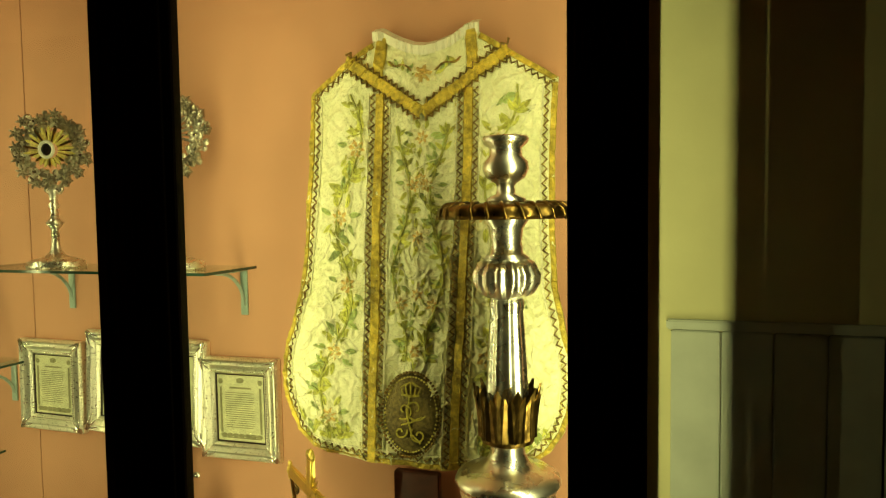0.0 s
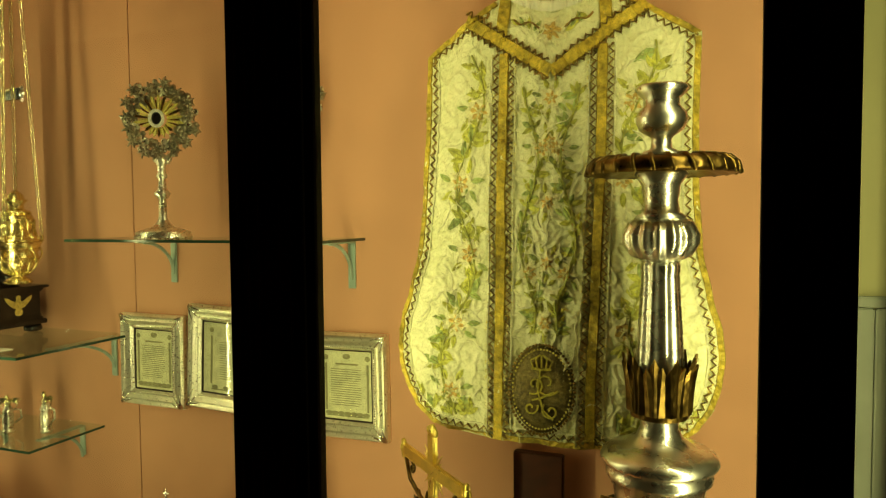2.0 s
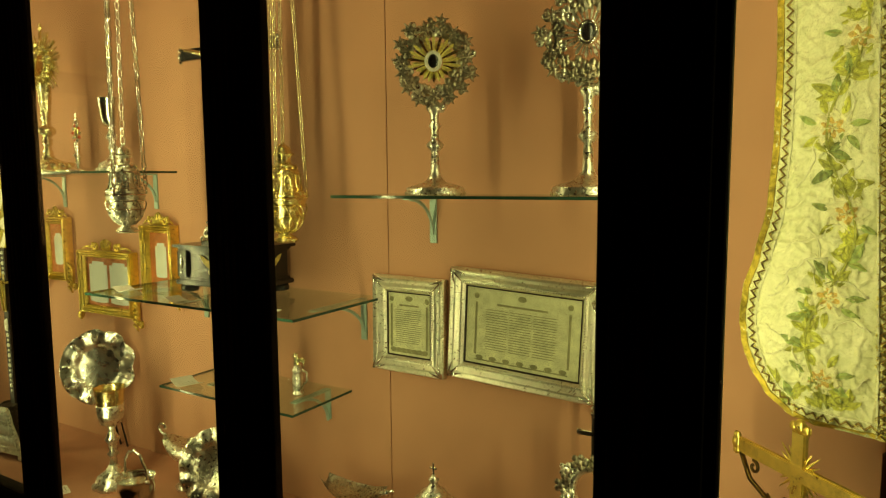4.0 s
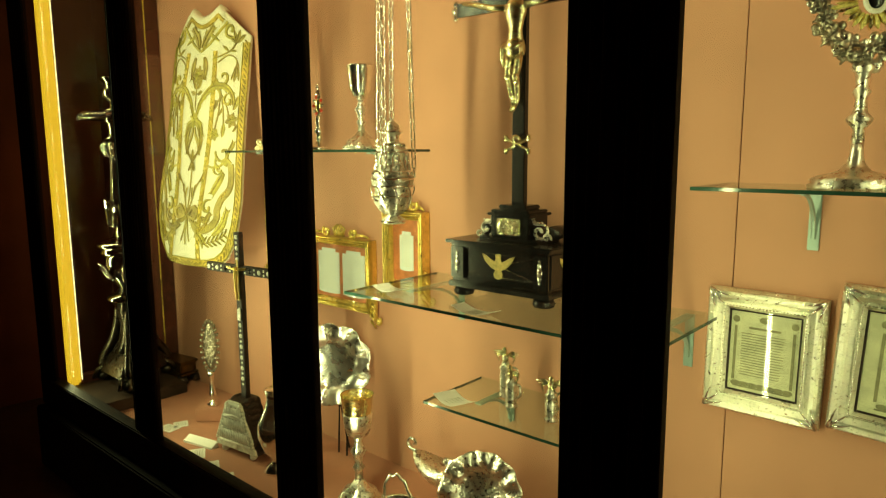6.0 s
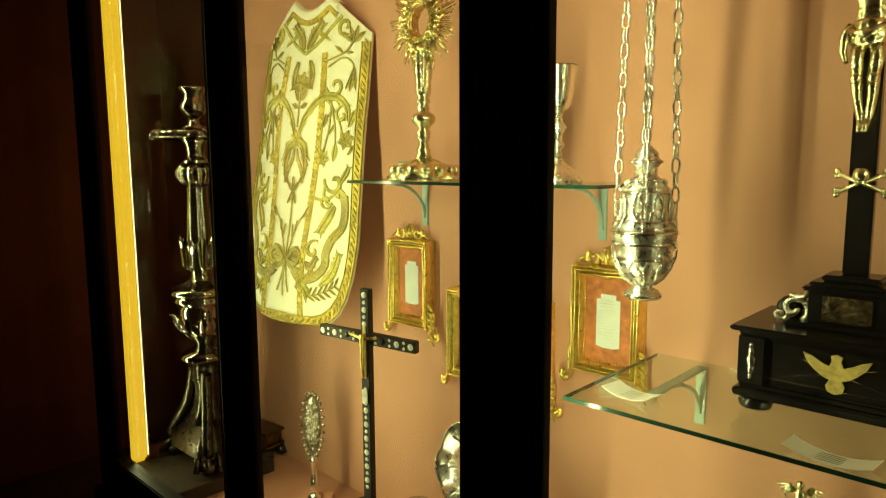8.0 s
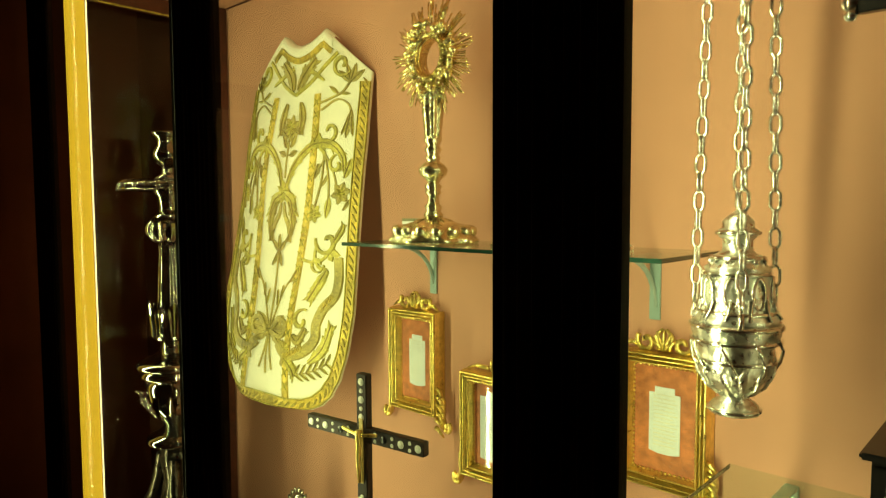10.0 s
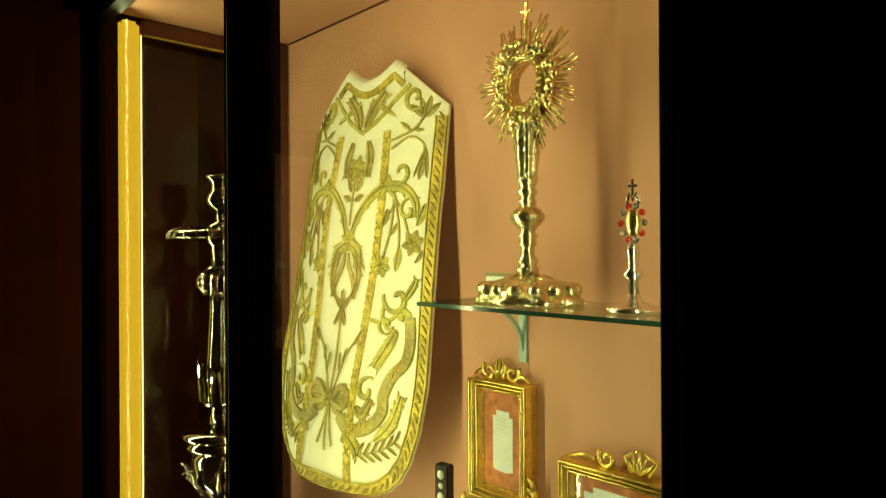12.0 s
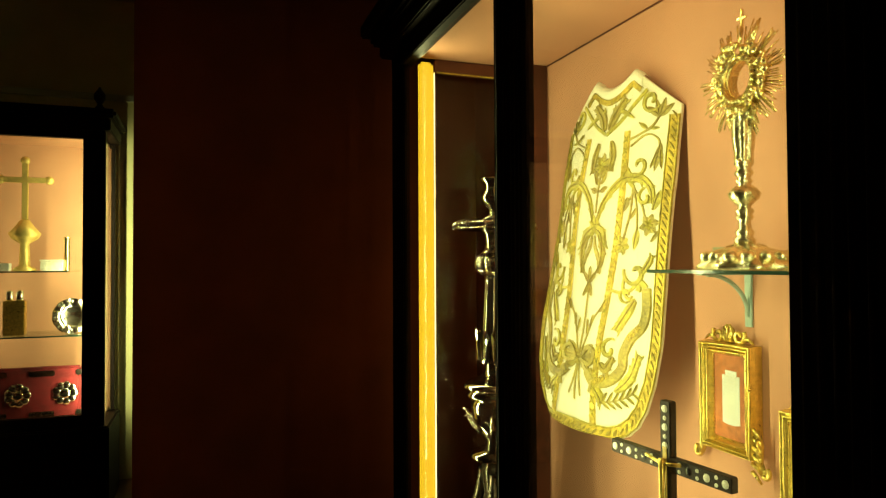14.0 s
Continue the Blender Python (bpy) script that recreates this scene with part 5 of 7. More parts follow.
# ---- reliquaries with flower wreaths on the long shelf ----
def wreath_reliquary(at, s, rays, label, turn=0):
    T = thing("reliquary", label, "reliquary", at, (0, 0, turn))
    rnd = random.Random(11 if rays else 12)

    def P(name, prof, material, lab="", **kw):
        return part(name, lathe(bm_new(), [(r * s, z * s) for r, z in prof], kw.pop("seg", 32), **kw), material, T, lab, smooth=True)

    P("foot", [(0.076, 0.0), (0.078, 0.006), (0.072, 0.010), (0.074, 0.016), (0.062, 0.022), (0.046, 0.026), (0.028, 0.032), (0.016, 0.044), (0.011, 0.06), (0.011, 0.09)], CHASED, "stepped silver foot", sy=0.72)
    P("stem", [(0.011, 0.088), (0.009, 0.105), (0.02, 0.118), (0.022, 0.124), (0.012, 0.134), (0.009, 0.16), (0.015, 0.17), (0.01, 0.18), (0.012, 0.20), (0.02, 0.212), (0.012, 0.226)], CHASED, "knopped silver stem")
    cz = 0.322 * s
    for k in range(9):
        a = math.pi * (0.1 + 0.8 * k / 8) + math.pi
        part("leaf_cup", ball(bm_new(), (0.022 * s * math.cos(a), -0.004, 0.225 * s + 0.012 * s * math.sin(a * 2)), 0.009 * s, 1, 1, 1.4, 8), CHASED, T, smooth=True)
    wr = tube(bm_new(), [(0.068 * s * math.cos(a), 0.004, cz + 0.072 * s * math.sin(a)) for a in [2 * math.pi * k / 40 for k in range(40)]], 0.008 * s, 6, True)
    part("wreath_ring", wr, DULL_SILVER, T, smooth=True)
    for k in range(26):
        a = 2 * math.pi * k / 26
        rr = (0.066 + 0.020 * (k % 2)) * s * rnd.uniform(0.90, 1.08)
        c = Vector((rr * math.cos(a), rnd.uniform(-0.012, 0.006), cz + rr * 1.04 * math.sin(a)))
        bm = bm_new()
        r0 = 0.014 * s * rnd.uniform(0.75, 1.2)
        ball(bm, c, r0 * 0.55, 1, 1, 1, 8)
        n = 5
        for j in range(n):
            q = 2 * math.pi * j / n + rnd.random()
            ball(bm, c + Vector((r0 * 0.8 * math.cos(q), -0.002 * s, r0 * 0.8 * math.sin(q))), r0 * 0.62, 1, 0.5, 1, 7)
        part("flower", bm, DULL_SILVER if rnd.random() < 0.6 else CHASED, T, "silver filigree flower", smooth=True)
    for k in range(15):
        a = 2 * math.pi * (k + 0.3) / 15
        rr = 0.088 * s * rnd.uniform(0.90, 1.12)
        c = Vector((rr * math.cos(a), rnd.uniform(-0.02, 0), cz + rr * math.sin(a)))
        bm = ball(bm_new(), c, 0.0125 * s, 1, 0.9, 1, 9)
        for j in range(6):
            q = 2 * math.pi * j / 6 + a
            tube(bm, [tuple(c + Vector((0.004 * math.cos(q), -0.006, 0.004 * math.sin(q)))), tuple(c + Vector((0.012 * math.cos(q), -0.013, 0.012 * math.sin(q)))), tuple(c + Vector((0.019 * math.cos(q), -0.006, 0.019 * math.sin(q))))], 0.0042, 5, taper=0.5)
        part("rosebud", bm, DULL_SILVER, T, "tarnished silver rosebud", smooth=True)
    n = 44 if rays else 26
    for k in range(n):
        a = 2 * math.pi * k / n
        ln = (0.058 if k % 2 else 0.048) * s * (1.0 if math.sin(a) > -0.3 else 0.7)
        w = (0.0036 if k % 2 else 0.0024) * s
        c, q = math.cos(a), math.sin(a)
        slabpts = [(c * 0.022 * s - q * w * 0.5, q * 0.022 * s + c * w * 0.5), (c * ln - q * w, q * ln + c * w), (c * (ln + 0.008 * s), q * (ln + 0.008 * s)), (c * ln + q * w, q * ln - c * w), (c * 0.022 * s + q * w * 0.5, q * 0.022 * s - c * w * 0.5)]
        part("ray", slab(bm_new(), [(x, z + cz) for x, z in slabpts], -0.012 - 0.005 * (k % 2), -0.009), (SEQUIN if k % 3 else GOLD) if rays else CHASED, T, "gilt ray" if rays else "silver ray")
    part("capsule_rim", tube(bm_new(), [(0.017 * s * math.cos(a), -0.036, cz + 0.021 * s * math.sin(a)) for a in [2 * math.pi * k / 28 for k in range(28)]], 0.0045 * s, 8, True), PEARL if rays else SILVER, T, "bright oval capsule rim", smooth=True)
    part("capsule", lathe(bm_new(), [(0.001, 0.004), (0.015 * s, 0.003), (0.017 * s, 0)], 24, at=(0, -0.032, cz), tilt=Matrix.Rotation(radians(90), 4, "X") @ Matrix.Diagonal((1, 1.25, 1, 1))), EBONY, T, "dark glazed relic capsule", smooth=True)
    return T


SH1 = 1.318 + 0.0085
wreath_reliquary((-1.648, 1.465, SH1), 1.02, True, "silver flower-wreath reliquary with gilt rays", 27)
wreath_reliquary((-1.245, 1.46, SH1), 1.09, False, "silver flower-wreath reliquary with a chased foot", 12)


# ---- gilt sunburst monstrance ----
def monstrance(at):
    T = thing("monstrance", "gilt sunburst monstrance on a scrolled silver-gilt foot", "monstrance", at, (0, 0, 2))
    rnd = random.Random(3)

    def P(name, prof, lab="", material=SILVER_GILT, **kw):
        return part(name, lathe(bm_new(), [(r * (0.82 if z > 0.05 else 1.0), z * 0.955) for r, z in prof], kw.pop("seg", 36), **kw), material, T, lab, smooth=True)

    P("foot", [(0.108, 0.0), (0.112, 0.007), (0.104, 0.014), (0.096, 0.026), (0.076, 0.042), (0.05, 0.052), (0.03, 0.058), (0.024, 0.066)], "lobed gilt foot", seg=64, flutes=8, amp=0.06, sy=0.72)
    for k in range(14):
        a = 2 * math.pi * k / 14
        part("foot_boss", ball(bm_new(), (0.092 * math.cos(a), 0.066 * math.sin(a), 0.027), 0.017, 1, 0.9, 0.8, 9), SILVER_GILT, T, "cast foliate boss", smooth=True)
    for k in range(8):
        a = 2 * math.pi * k / 8 + 0.39
        part("foot_scroll", tube(bm_new(), [(r * math.cos(a), 0.72 * r * math.sin(a), z) for r, z in ((0.028, 0.05), (0.045, 0.046), (0.06, 0.034), (0.052, 0.026))], 0.006, 6), SILVER_GILT, T, smooth=True)
    P("stem", [(0.022, 0.055), (0.028, 0.066), (0.019, 0.074), (0.025, 0.084), (0.016, 0.092), (0.015, 0.11), (0.024, 0.118), (0.018, 0.124), (0.025, 0.132), (0.015, 0.14), (0.020, 0.147), (0.037, 0.160), (0.041, 0.172), (0.030, 0.184), (0.016, 0.192), (0.022, 0.20), (0.014, 0.207), (0.025, 0.218), (0.016, 0.228), (0.025, 0.24), (0.02, 0.25)], "knopped gilt stem")
    P("figure_stem", [(0.022, 0.240), (0.021, 0.262), (0.025, 0.285), (0.026, 0.31), (0.027, 0.335), (0.023, 0.358), (0.014, 0.375)], "gilt sculpted upper stem", sx=1.1, flutes=7, amp=0.08)
    for s in (-1, 1):
        part("wing", tube(bm_new(), [(s * 0.012, 0, 0.30), (s * 0.034, -0.004, 0.335), (s * 0.046, 0, 0.365)], 0.009, 6, taper=0.3), GOLD, T, smooth=True)
    cz = 0.412
    part("ring", tube(bm_new(), [(0.042 * math.cos(a), -0.004, cz + 0.048 * math.sin(a)) for a in [2 * math.pi * k / 36 for k in range(36)]], 0.009, 8, True), GOLD, T, "gilt ring round the open lunette", smooth=True)
    part("back_ring", tube(bm_new(), [(0.046 * math.cos(a), 0.010, cz + 0.052 * math.sin(a)) for a in [2 * math.pi * k / 36 for k in range(36)]], 0.008, 8, True), GOLD, T, "gilt rear ring", smooth=True)
    lun = bm_new()
    rings = [[lun.verts.new((r * math.cos(a), y, cz + r * 1.14 * math.sin(a))) for a in [2 * math.pi * k / 36 for k in range(36)]] for r, y in ((0.040, -0.022), (0.037, -0.020), (0.037, 0.022), (0.042, 0.022), (0.042, -0.018), (0.040, -0.022))]
    for A, B in zip(rings, rings[1:]):
        for k in range(36):
            lun.faces.new((A[k], A[(k + 1) % 36], B[(k + 1) % 36], B[k]))
    part("lunette", lun, GOLD, T, "deep gilt lunette drum", smooth=True)
    for k in range(28):
        a = 2 * math.pi * k / 28
        part("lunette_bead", ball(bm_new(), (0.044 * math.cos(a), -0.018, cz + 0.050 * math.sin(a)), 0.0045, 1, 1, 1, 8), GOLD, T, "gilt bead", smooth=True)
    for k in range(130):
        a = 2 * math.pi * k / 130 + rnd.uniform(-0.012, 0.012)
        ln = 0.088 + 0.026 * abs(math.sin(a * 6.5 + 0.4)) + rnd.uniform(-0.006, 0.006)
        c, q = math.cos(a), math.sin(a)
        y = rnd.uniform(-0.010, 0.006)
        part("ray", tube(bm_new(), [(c * 0.046, y, cz + q * 0.052), (c * ln * 0.8, y - 0.003, cz + q * ln * 0.88), (c * ln, y, cz + q * ln * 1.12)], 0.0017, 5), GOLD, T, smooth=True)
    for k in range(18):
        a = radians(-150 + 120 * k / 17)
        part("wing_feather", tube(bm_new(), [(0.014 * math.cos(a), -0.012, 0.352 + 0.01 * math.sin(a)), (0.036 * math.cos(a), -0.016, 0.35 + 0.036 * math.sin(a))], 0.0036, 6, taper=0.4), SILVER_GILT, T, "gilt feather", smooth=True)
    for k in range(24):
        a = 2 * math.pi * k / 24 + rnd.uniform(-0.15, 0.15)
        rr = 0.06 + rnd.uniform(-0.006, 0.012)
        bm = bm_new()
        for j in range(4):
            ball(bm, (rr * math.cos(a) + rnd.uniform(-0.009, 0.009), -0.012 - rnd.uniform(0, 0.008), cz + rr * 1.1 * math.sin(a) + rnd.uniform(-0.009, 0.009)), rnd.uniform(0.006, 0.010), 1, 0.8, 1, 8)
        part("cloud_boss", bm, GOLD, T, "gilt cloud and cherub boss", smooth=True)
    bm = box(bm_new(), -0.003, 0.003, -0.003, 0.003, cz + 0.105, cz + 0.155, 0.001)
    box(bm, -0.013, 0.013, -0.003, 0.003, cz + 0.132, cz + 0.138, 0.001)
    part("top_cross", bm, GOLD, T, "small gilt cross")
    return T


SH4 = 1.397 + 0.0085
monstrance((-3.413, 1.475, SH4))


def small_reliquary(at):
    T = thing("reliquary", "small silver reliquary set with red enamel", "reliquary", at)
    part("foot", lathe(bm_new(), [(0.042, 0), (0.044, 0.006), (0.032, 0.012), (0.015, 0.018), (0.010, 0.03)], 28), SILVER, T, smooth=True)
    part("stem", lathe(bm_new(), [(0.010, 0.028), (0.008, 0.05), (0.018, 0.06), (0.008, 0.07), (0.011, 0.10), (0.007, 0.115)], 20), SILVER, T, smooth=True)
    part("capsule", ball(bm_new(), (0, 0, 0.142), 0.017, 0.8, 0.45, 1.35, 14), GOLD, T, "gilt oval capsule", smooth=True)
    for k in range(10):
        a = 2 * math.pi * k / 10
        part("enamel_stone", ball(bm_new(), (0.021 * math.cos(a), -0.002, 0.142 + 0.028 * math.sin(a)), 0.0055, seg=8), RED_STONE if k % 2 else DULL_SILVER, T, "red enamel stone" if k % 2 else "", smooth=True)
    bm = tube(bm_new(), [(-0.012, 0, 0.172), (-0.006, 0, 0.19), (0.0, 0, 0.178), (0.006, 0, 0.19), (0.012, 0, 0.172)], 0.003, 6)
    part("crown", bm, SILVER, T, smooth=True)
    bm = box(bm_new(), -0.002, 0.002, -0.002, 0.002, 0.185, 0.212, 0.0005)
    box(bm, -0.008, 0.008, -0.002, 0.002, 0.199, 0.203, 0.0005)
    part("top_cross", bm, SILVER, T)


small_reliquary((-3.175, 1.45, SH4))


def chalice(at, s, cup_mat, base_mat, label, wide=1.0):
    T = thing("chalice", label, "chalice", at)

    def P(name, prof, material, lab="", **kw):
        part(name, lathe(bm_new(), [(r * s * wide, z * s) for r, z in prof], 36, **kw), material, T, lab, smooth=True)

    P("foot", [(0.078, 0), (0.080, 0.008), (0.066, 0.016), (0.06, 0.03), (0.03, 0.044), (0.016, 0.06)], base_mat, "lobed foot", flutes=6, amp=0.04)
    P("stem", [(0.016, 0.058), (0.013, 0.08), (0.022, 0.09), (0.013, 0.10), (0.017, 0.118), (0.028, 0.132), (0.017, 0.146), (0.012, 0.158), (0.018, 0.17)], base_mat, "knopped stem")
    P("cup", [(0.012, 0.168), (0.034, 0.178), (0.045, 0.20), (0.049, 0.235), (0.056, 0.275), (0.058, 0.277), (0.055, 0.274), (0.047, 0.235), (0.042, 0.205), (0.02, 0.19)], cup_mat, "polished flared cup")
    if cup_mat is GOLD:
        P("calyx", [(0.020, 0.172), (0.038, 0.177), (0.048, 0.200), (0.0515, 0.228), (0.050, 0.231)], CHASED, "chased silver calyx", flutes=10, amp=0.02)
    return T


chalice((-2.98, 1.46, SH4), 0.92, SILVER, CHASED, "silver chalice with a knopped chased stem", 0.80)


def label_card(at, w, d, turn, curl=0.0, label="small white paper label lying flat"):
    T = thing("paper_label", label, "label", at, (0, 0, turn), group="paper labels")
    bm = bm_new()
    n = 8
    rows = []
    for k in range(n + 1):
        u = -1 + 2 * k / n
        z = curl * u * u
        rows.append([bm.verts.new((u * w / 2, s * d / 2, z + t)) for s, t in ((-1, 0.0004), (1, 0.0004), (1, 0.0014), (-1, 0.0014))])
    for a, b in zip(rows, rows[1:]):
        for k in range(4):
            bm.faces.new((a[k], a[(k + 1) % 4], b[(k + 1) % 4], b[k]))
    bm.faces.new(rows[0])
    bm.faces.new(rows[-1])
    part("sheet", bm, WHITE_CARD, T)
    bm = bm_new()
    for k in range(5):
        yy = d * (0.30 - 0.15 * k)
        box(bm, -w * 0.30, w * (0.30 - 0.05 * (k % 2)), yy - 0.0008, yy + 0.0008, 0.0016 + curl * 0.05, 0.002 + curl * 0.05)
    part("text_lines", bm, INK, T, "lines of print", kind="stuff")
    return T


T = thing("paper_label", "dark-edged folded label leaning behind the monstrance", "label", (-3.545, 1.54, SH4), (0, 0, 0))
part("sheet", box(bm_new(), -0.036, 0.036, -0.002, 0.002, 0, 0.045), WHITE_CARD, T)
part("edge", box(bm_new(), -0.036, 0.036, -0.003, 0.003, 0.0452, 0.052), INK, T, "dark printed edge")
SH2 = 1.012 + 0.0085
SH3 = 0.707 + 0.0085
label_card((-2.70, 1.30, SH2), 0.10, 0.055, -10, 0.010, "curled white paper label on the glass shelf")
label_card((-2.36, 1.245, SH2), 0.12, 0.045, -6, 0.012, "curled white paper label below the crucifix")
label_card((-2.08, 1.27, SH2), 0.10, 0.05, 0, 0.0, "white paper label on the glass shelf")
label_card((-2.545, 1.385, SH3), 0.11, 0.07, -20, 0.010, "curled white paper label beside the cruets")


# ---- ebony altar crucifix ----
def altar_crucifix(at):
    T = thing("altar_crucifix", "ebony altar crucifix with silver corpus on a stepped chest base", "crucifix", at, (0, 0, 0))
    W, D = 0.147, 0.102
    for sx in (-1, 1):
        for sy in (-1, 1):
            part("bun_foot", lathe(bm_new(), [(0.012, 0), (0.024, 0.004), (0.027, 0.013), (0.022, 0.024), (0.014, 0.028)], 24, at=(sx * (W - 0.03), sy * (D - 0.03), 0)), EBONY, T, "turned ebony bun foot", smooth=True)
    bm = box(bm_new(), -W, W, -D, D, 0.026, 0.042, 0.003)
    box(bm, -W + 0.008, W - 0.008, -D + 0.008, D - 0.008, 0.042, 0.05, 0.002)
    box(bm, -W + 0.014, W - 0.014, -D + 0.014, D - 0.014, 0.05, 0.138, 0.001)
    box(bm, -W + 0.006, W - 0.006, -D + 0.006, D - 0.006, 0.138, 0.146, 0.002)
    box(bm, -W - 0.006, W + 0.006, -D - 0.006, D + 0.006, 0.146, 0.156, 0.003)
    for z, o in ((0.053, 0.011), (0.0575, 0.0125), (0.130, 0.0125), (0.1345, 0.010)):
        box(bm, -W + o, W - o, -D + o, D - o, z, z + 0.003, 0.0008)
    chest = part("chest", bm, EBONY, T, "ebony chest with moulded edges")
    for sx in (-1, 1):
        part("corner_block", box(bm_new(), sx * (W - 0.027) - 0.021, sx * (W - 0.027) + 0.021, -D + 0.004, -D + 0.0135, 0.051, 0.137, 0.002), EBONY, T)
        part("side_block", box(bm_new(), sx * (W - 0.014) - (0 if sx > 0 else 0.01), sx * (W - 0.014) + (0.01 if sx > 0 else 0), -D + 0.016, -D + 0.058, 0.051, 0.137, 0.002), EBONY, T)
        mt = bm_new()
        for dz, r in ((0, 0.010), (0.016, 0.007), (-0.016, 0.007), (0.028, 0.004), (-0.028, 0.004)):
            ball(mt, (sx * (W - 0.027), -D + 0.003, 0.094 + dz), r, 0.8, 0.3, 1.1, 8)
        part("silver_mount", mt, SILVER, chest, "small pierced silver mount", smooth=True)
    # inlaid lines and spread eagles
    bm = bm_new()
    for a, b in (((-0.10, 0.125), (0.10, 0.065)), ((-0.10, 0.065), (0.10, 0.125)), ((-0.10, 0.125), (0.10, 0.125)), ((-0.10, 0.065), (0.10, 0.065))):
        tube(bm, [(a[0], -D + 0.0138, a[1]), (b[0], -D + 0.0138, b[1])], 0.0006, 4)
    part("inlay_lines", bm, SILVER, chest, "fine inlaid lines", kind="stuff")

    def eagle(m):
        half_o = [(0, -0.034), (0.010, -0.030), (0.013, -0.020), (0.008, -0.010), (0.018, -0.006), (0.030, 0.004), (0.040, 0.016), (0.046, 0.030), (0.034, 0.026), (0.022, 0.018), (0.010, 0.012), (0.006, 0.022), (0.008, 0.030), (0, 0.034)]
        ol = half_o + [(-x, z) for x, z in half_o[-2:0:-1]]
        return slab(bm_new(), ol, -0.003, 0.0, m)

    part("eagle_mount", eagle(Matrix.Translation((0, -D + 0.0135, 0.094))), GILT_INLAY, chest, "pale gilt spread-eagle mount")
    part("eagle_mount", eagle(Matrix.Translation((W - 0.0135, 0.012, 0.094)) @ Matrix.Rotation(radians(90), 4, "Z")), GILT_INLAY, chest, "pale gilt spread-eagle mount")
    # stepped pedestal with plaque and volutes
    bm = box(bm_new(), -0.085, 0.085, -0.055, 0.06, 0.156, 0.166, 0.003)
    box(bm, -0.055, 0.055, -0.045, 0.045, 0.166, 0.222, 0.002)
    box(bm, -0.064, 0.064, -0.052, 0.052, 0.222, 0.230, 0.003)
    box(bm, -0.055, 0.055, -0.045, 0.045, 0.230, 0.238, 0.002)
    box(bm, -0.04, 0.04, -0.034, 0.034, 0.238, 0.250, 0.003)
    ped = part("pedestal", bm, EBONY, T, "stepped ebony pedestal")
    part("plaque", box(bm_new(), -0.034, 0.034, -0.0505, -0.0455, 0.172, 0.216, 0.002), SILVER_GILT, ped, "chased pale gilt plaque")
    for sx in (-1, 1):
        bm = tube(bm_new(), spiral(sx * 0.078, 0.184, 0.004, 0.024, 0, sx * 420, -0.03), 0.0048, 6)
        tube(bm, [(sx * 0.058, -0.03, 0.218), (sx * 0.064, -0.03, 0.205), (sx * 0.085, -0.03, 0.207)], 0.005, 6)
        tube(bm, spiral(sx * 0.098, 0.171, 0.002, 0.012, 0, -sx * 380, -0.032), 0.0036, 6)
        part("silver_volute", bm, CHASED, ped, "pierced silver volute", smooth=True)
        part("ebony_volute", lathe(bm_new(), [(0.004, -0.03), (0.017, -0.028), (0.019, 0), (0.017, 0.028), (0.004, 0.03)], 24, at=(sx * 0.094, 0.02, 0.180), tilt=Matrix.Rotation(radians(90), 4, "X")), EBONY, ped, "turned ebony volute", smooth=True)
    # cross
    bm = box(bm_new(), -0.018, 0.018, -0.009, 0.009, 0.250, 0.98, 0.002)
    box(bm, -0.19, 0.19, -0.0085, 0.0085, 0.755, 0.791, 0.002)
    cross = part("cross", bm, EBONY, T, "slender ebony cross")
    for x, z in ((-0.198, 0.773), (0.198, 0.773), (0, 0.988)):
        bm = ball(bm_new(), (x, 0, z), 0.014, 1, 0.6, 1, 10)
        for d in (-1, 1):
            ball(bm, (x + (0 if x else d * 0.018), 0, z + (d * 0.018 if x else -0.004)), 0.010, 1, 0.6, 1, 8)
        part("finial", bm, SILVER, cross, "silver trefoil finial", smooth=True)
    sk = ball(bm_new(), (0, -0.016, 0.422), 0.012, 1, 0.8, 1.05, 12)
    ball(sk, (0, -0.018, 0.410), 0.008, 1, 0.8, 0.8, 8)
    for s in (-1, 1):
        tube(sk, [(-0.032 * s, -0.012, 0.392), (0.032 * s, -0.012, 0.424)], 0.0042, 6)
        for e in (-1, 1):
            for d in (-0.004, 0.004):
                ball(sk, (e * 0.033 * s, -0.012, 0.408 + e * 0.0165 + d), 0.0055, seg=7)
    part("skull_and_bones", sk, SILVER_GILT, cross, "pale gilt skull over crossed bones", smooth=True)
    # one plain sculpted figure
    c = bm_new()
    y = -0.026
    lathe(c, [(0.012, 0.642), (0.020, 0.650), (0.021, 0.672), (0.018, 0.692), (0.022, 0.715), (0.029, 0.738), (0.030, 0.755), (0.016, 0.770), (0.009, 0.780)], 20, at=(0, y, 0), sy=0.62)
    lathe(c, [(0.016, 0.626), (0.024, 0.634), (0.026, 0.652), (0.023, 0.668), (0.019, 0.672)], 24, at=(0, y, 0), flutes=9, amp=0.10, sy=0.8)
    tube(c, [(-0.022, y - 0.004, 0.664), (-0.031, y - 0.008, 0.650), (-0.033, y - 0.006, 0.625), (-0.028, y - 0.004, 0.604)], 0.0085, 8, taper=0.45)
    tube(c, [(-0.024, y - 0.010, 0.655), (0.0, y - 0.018, 0.646), (0.024, y - 0.008, 0.660)], 0.0075, 8)
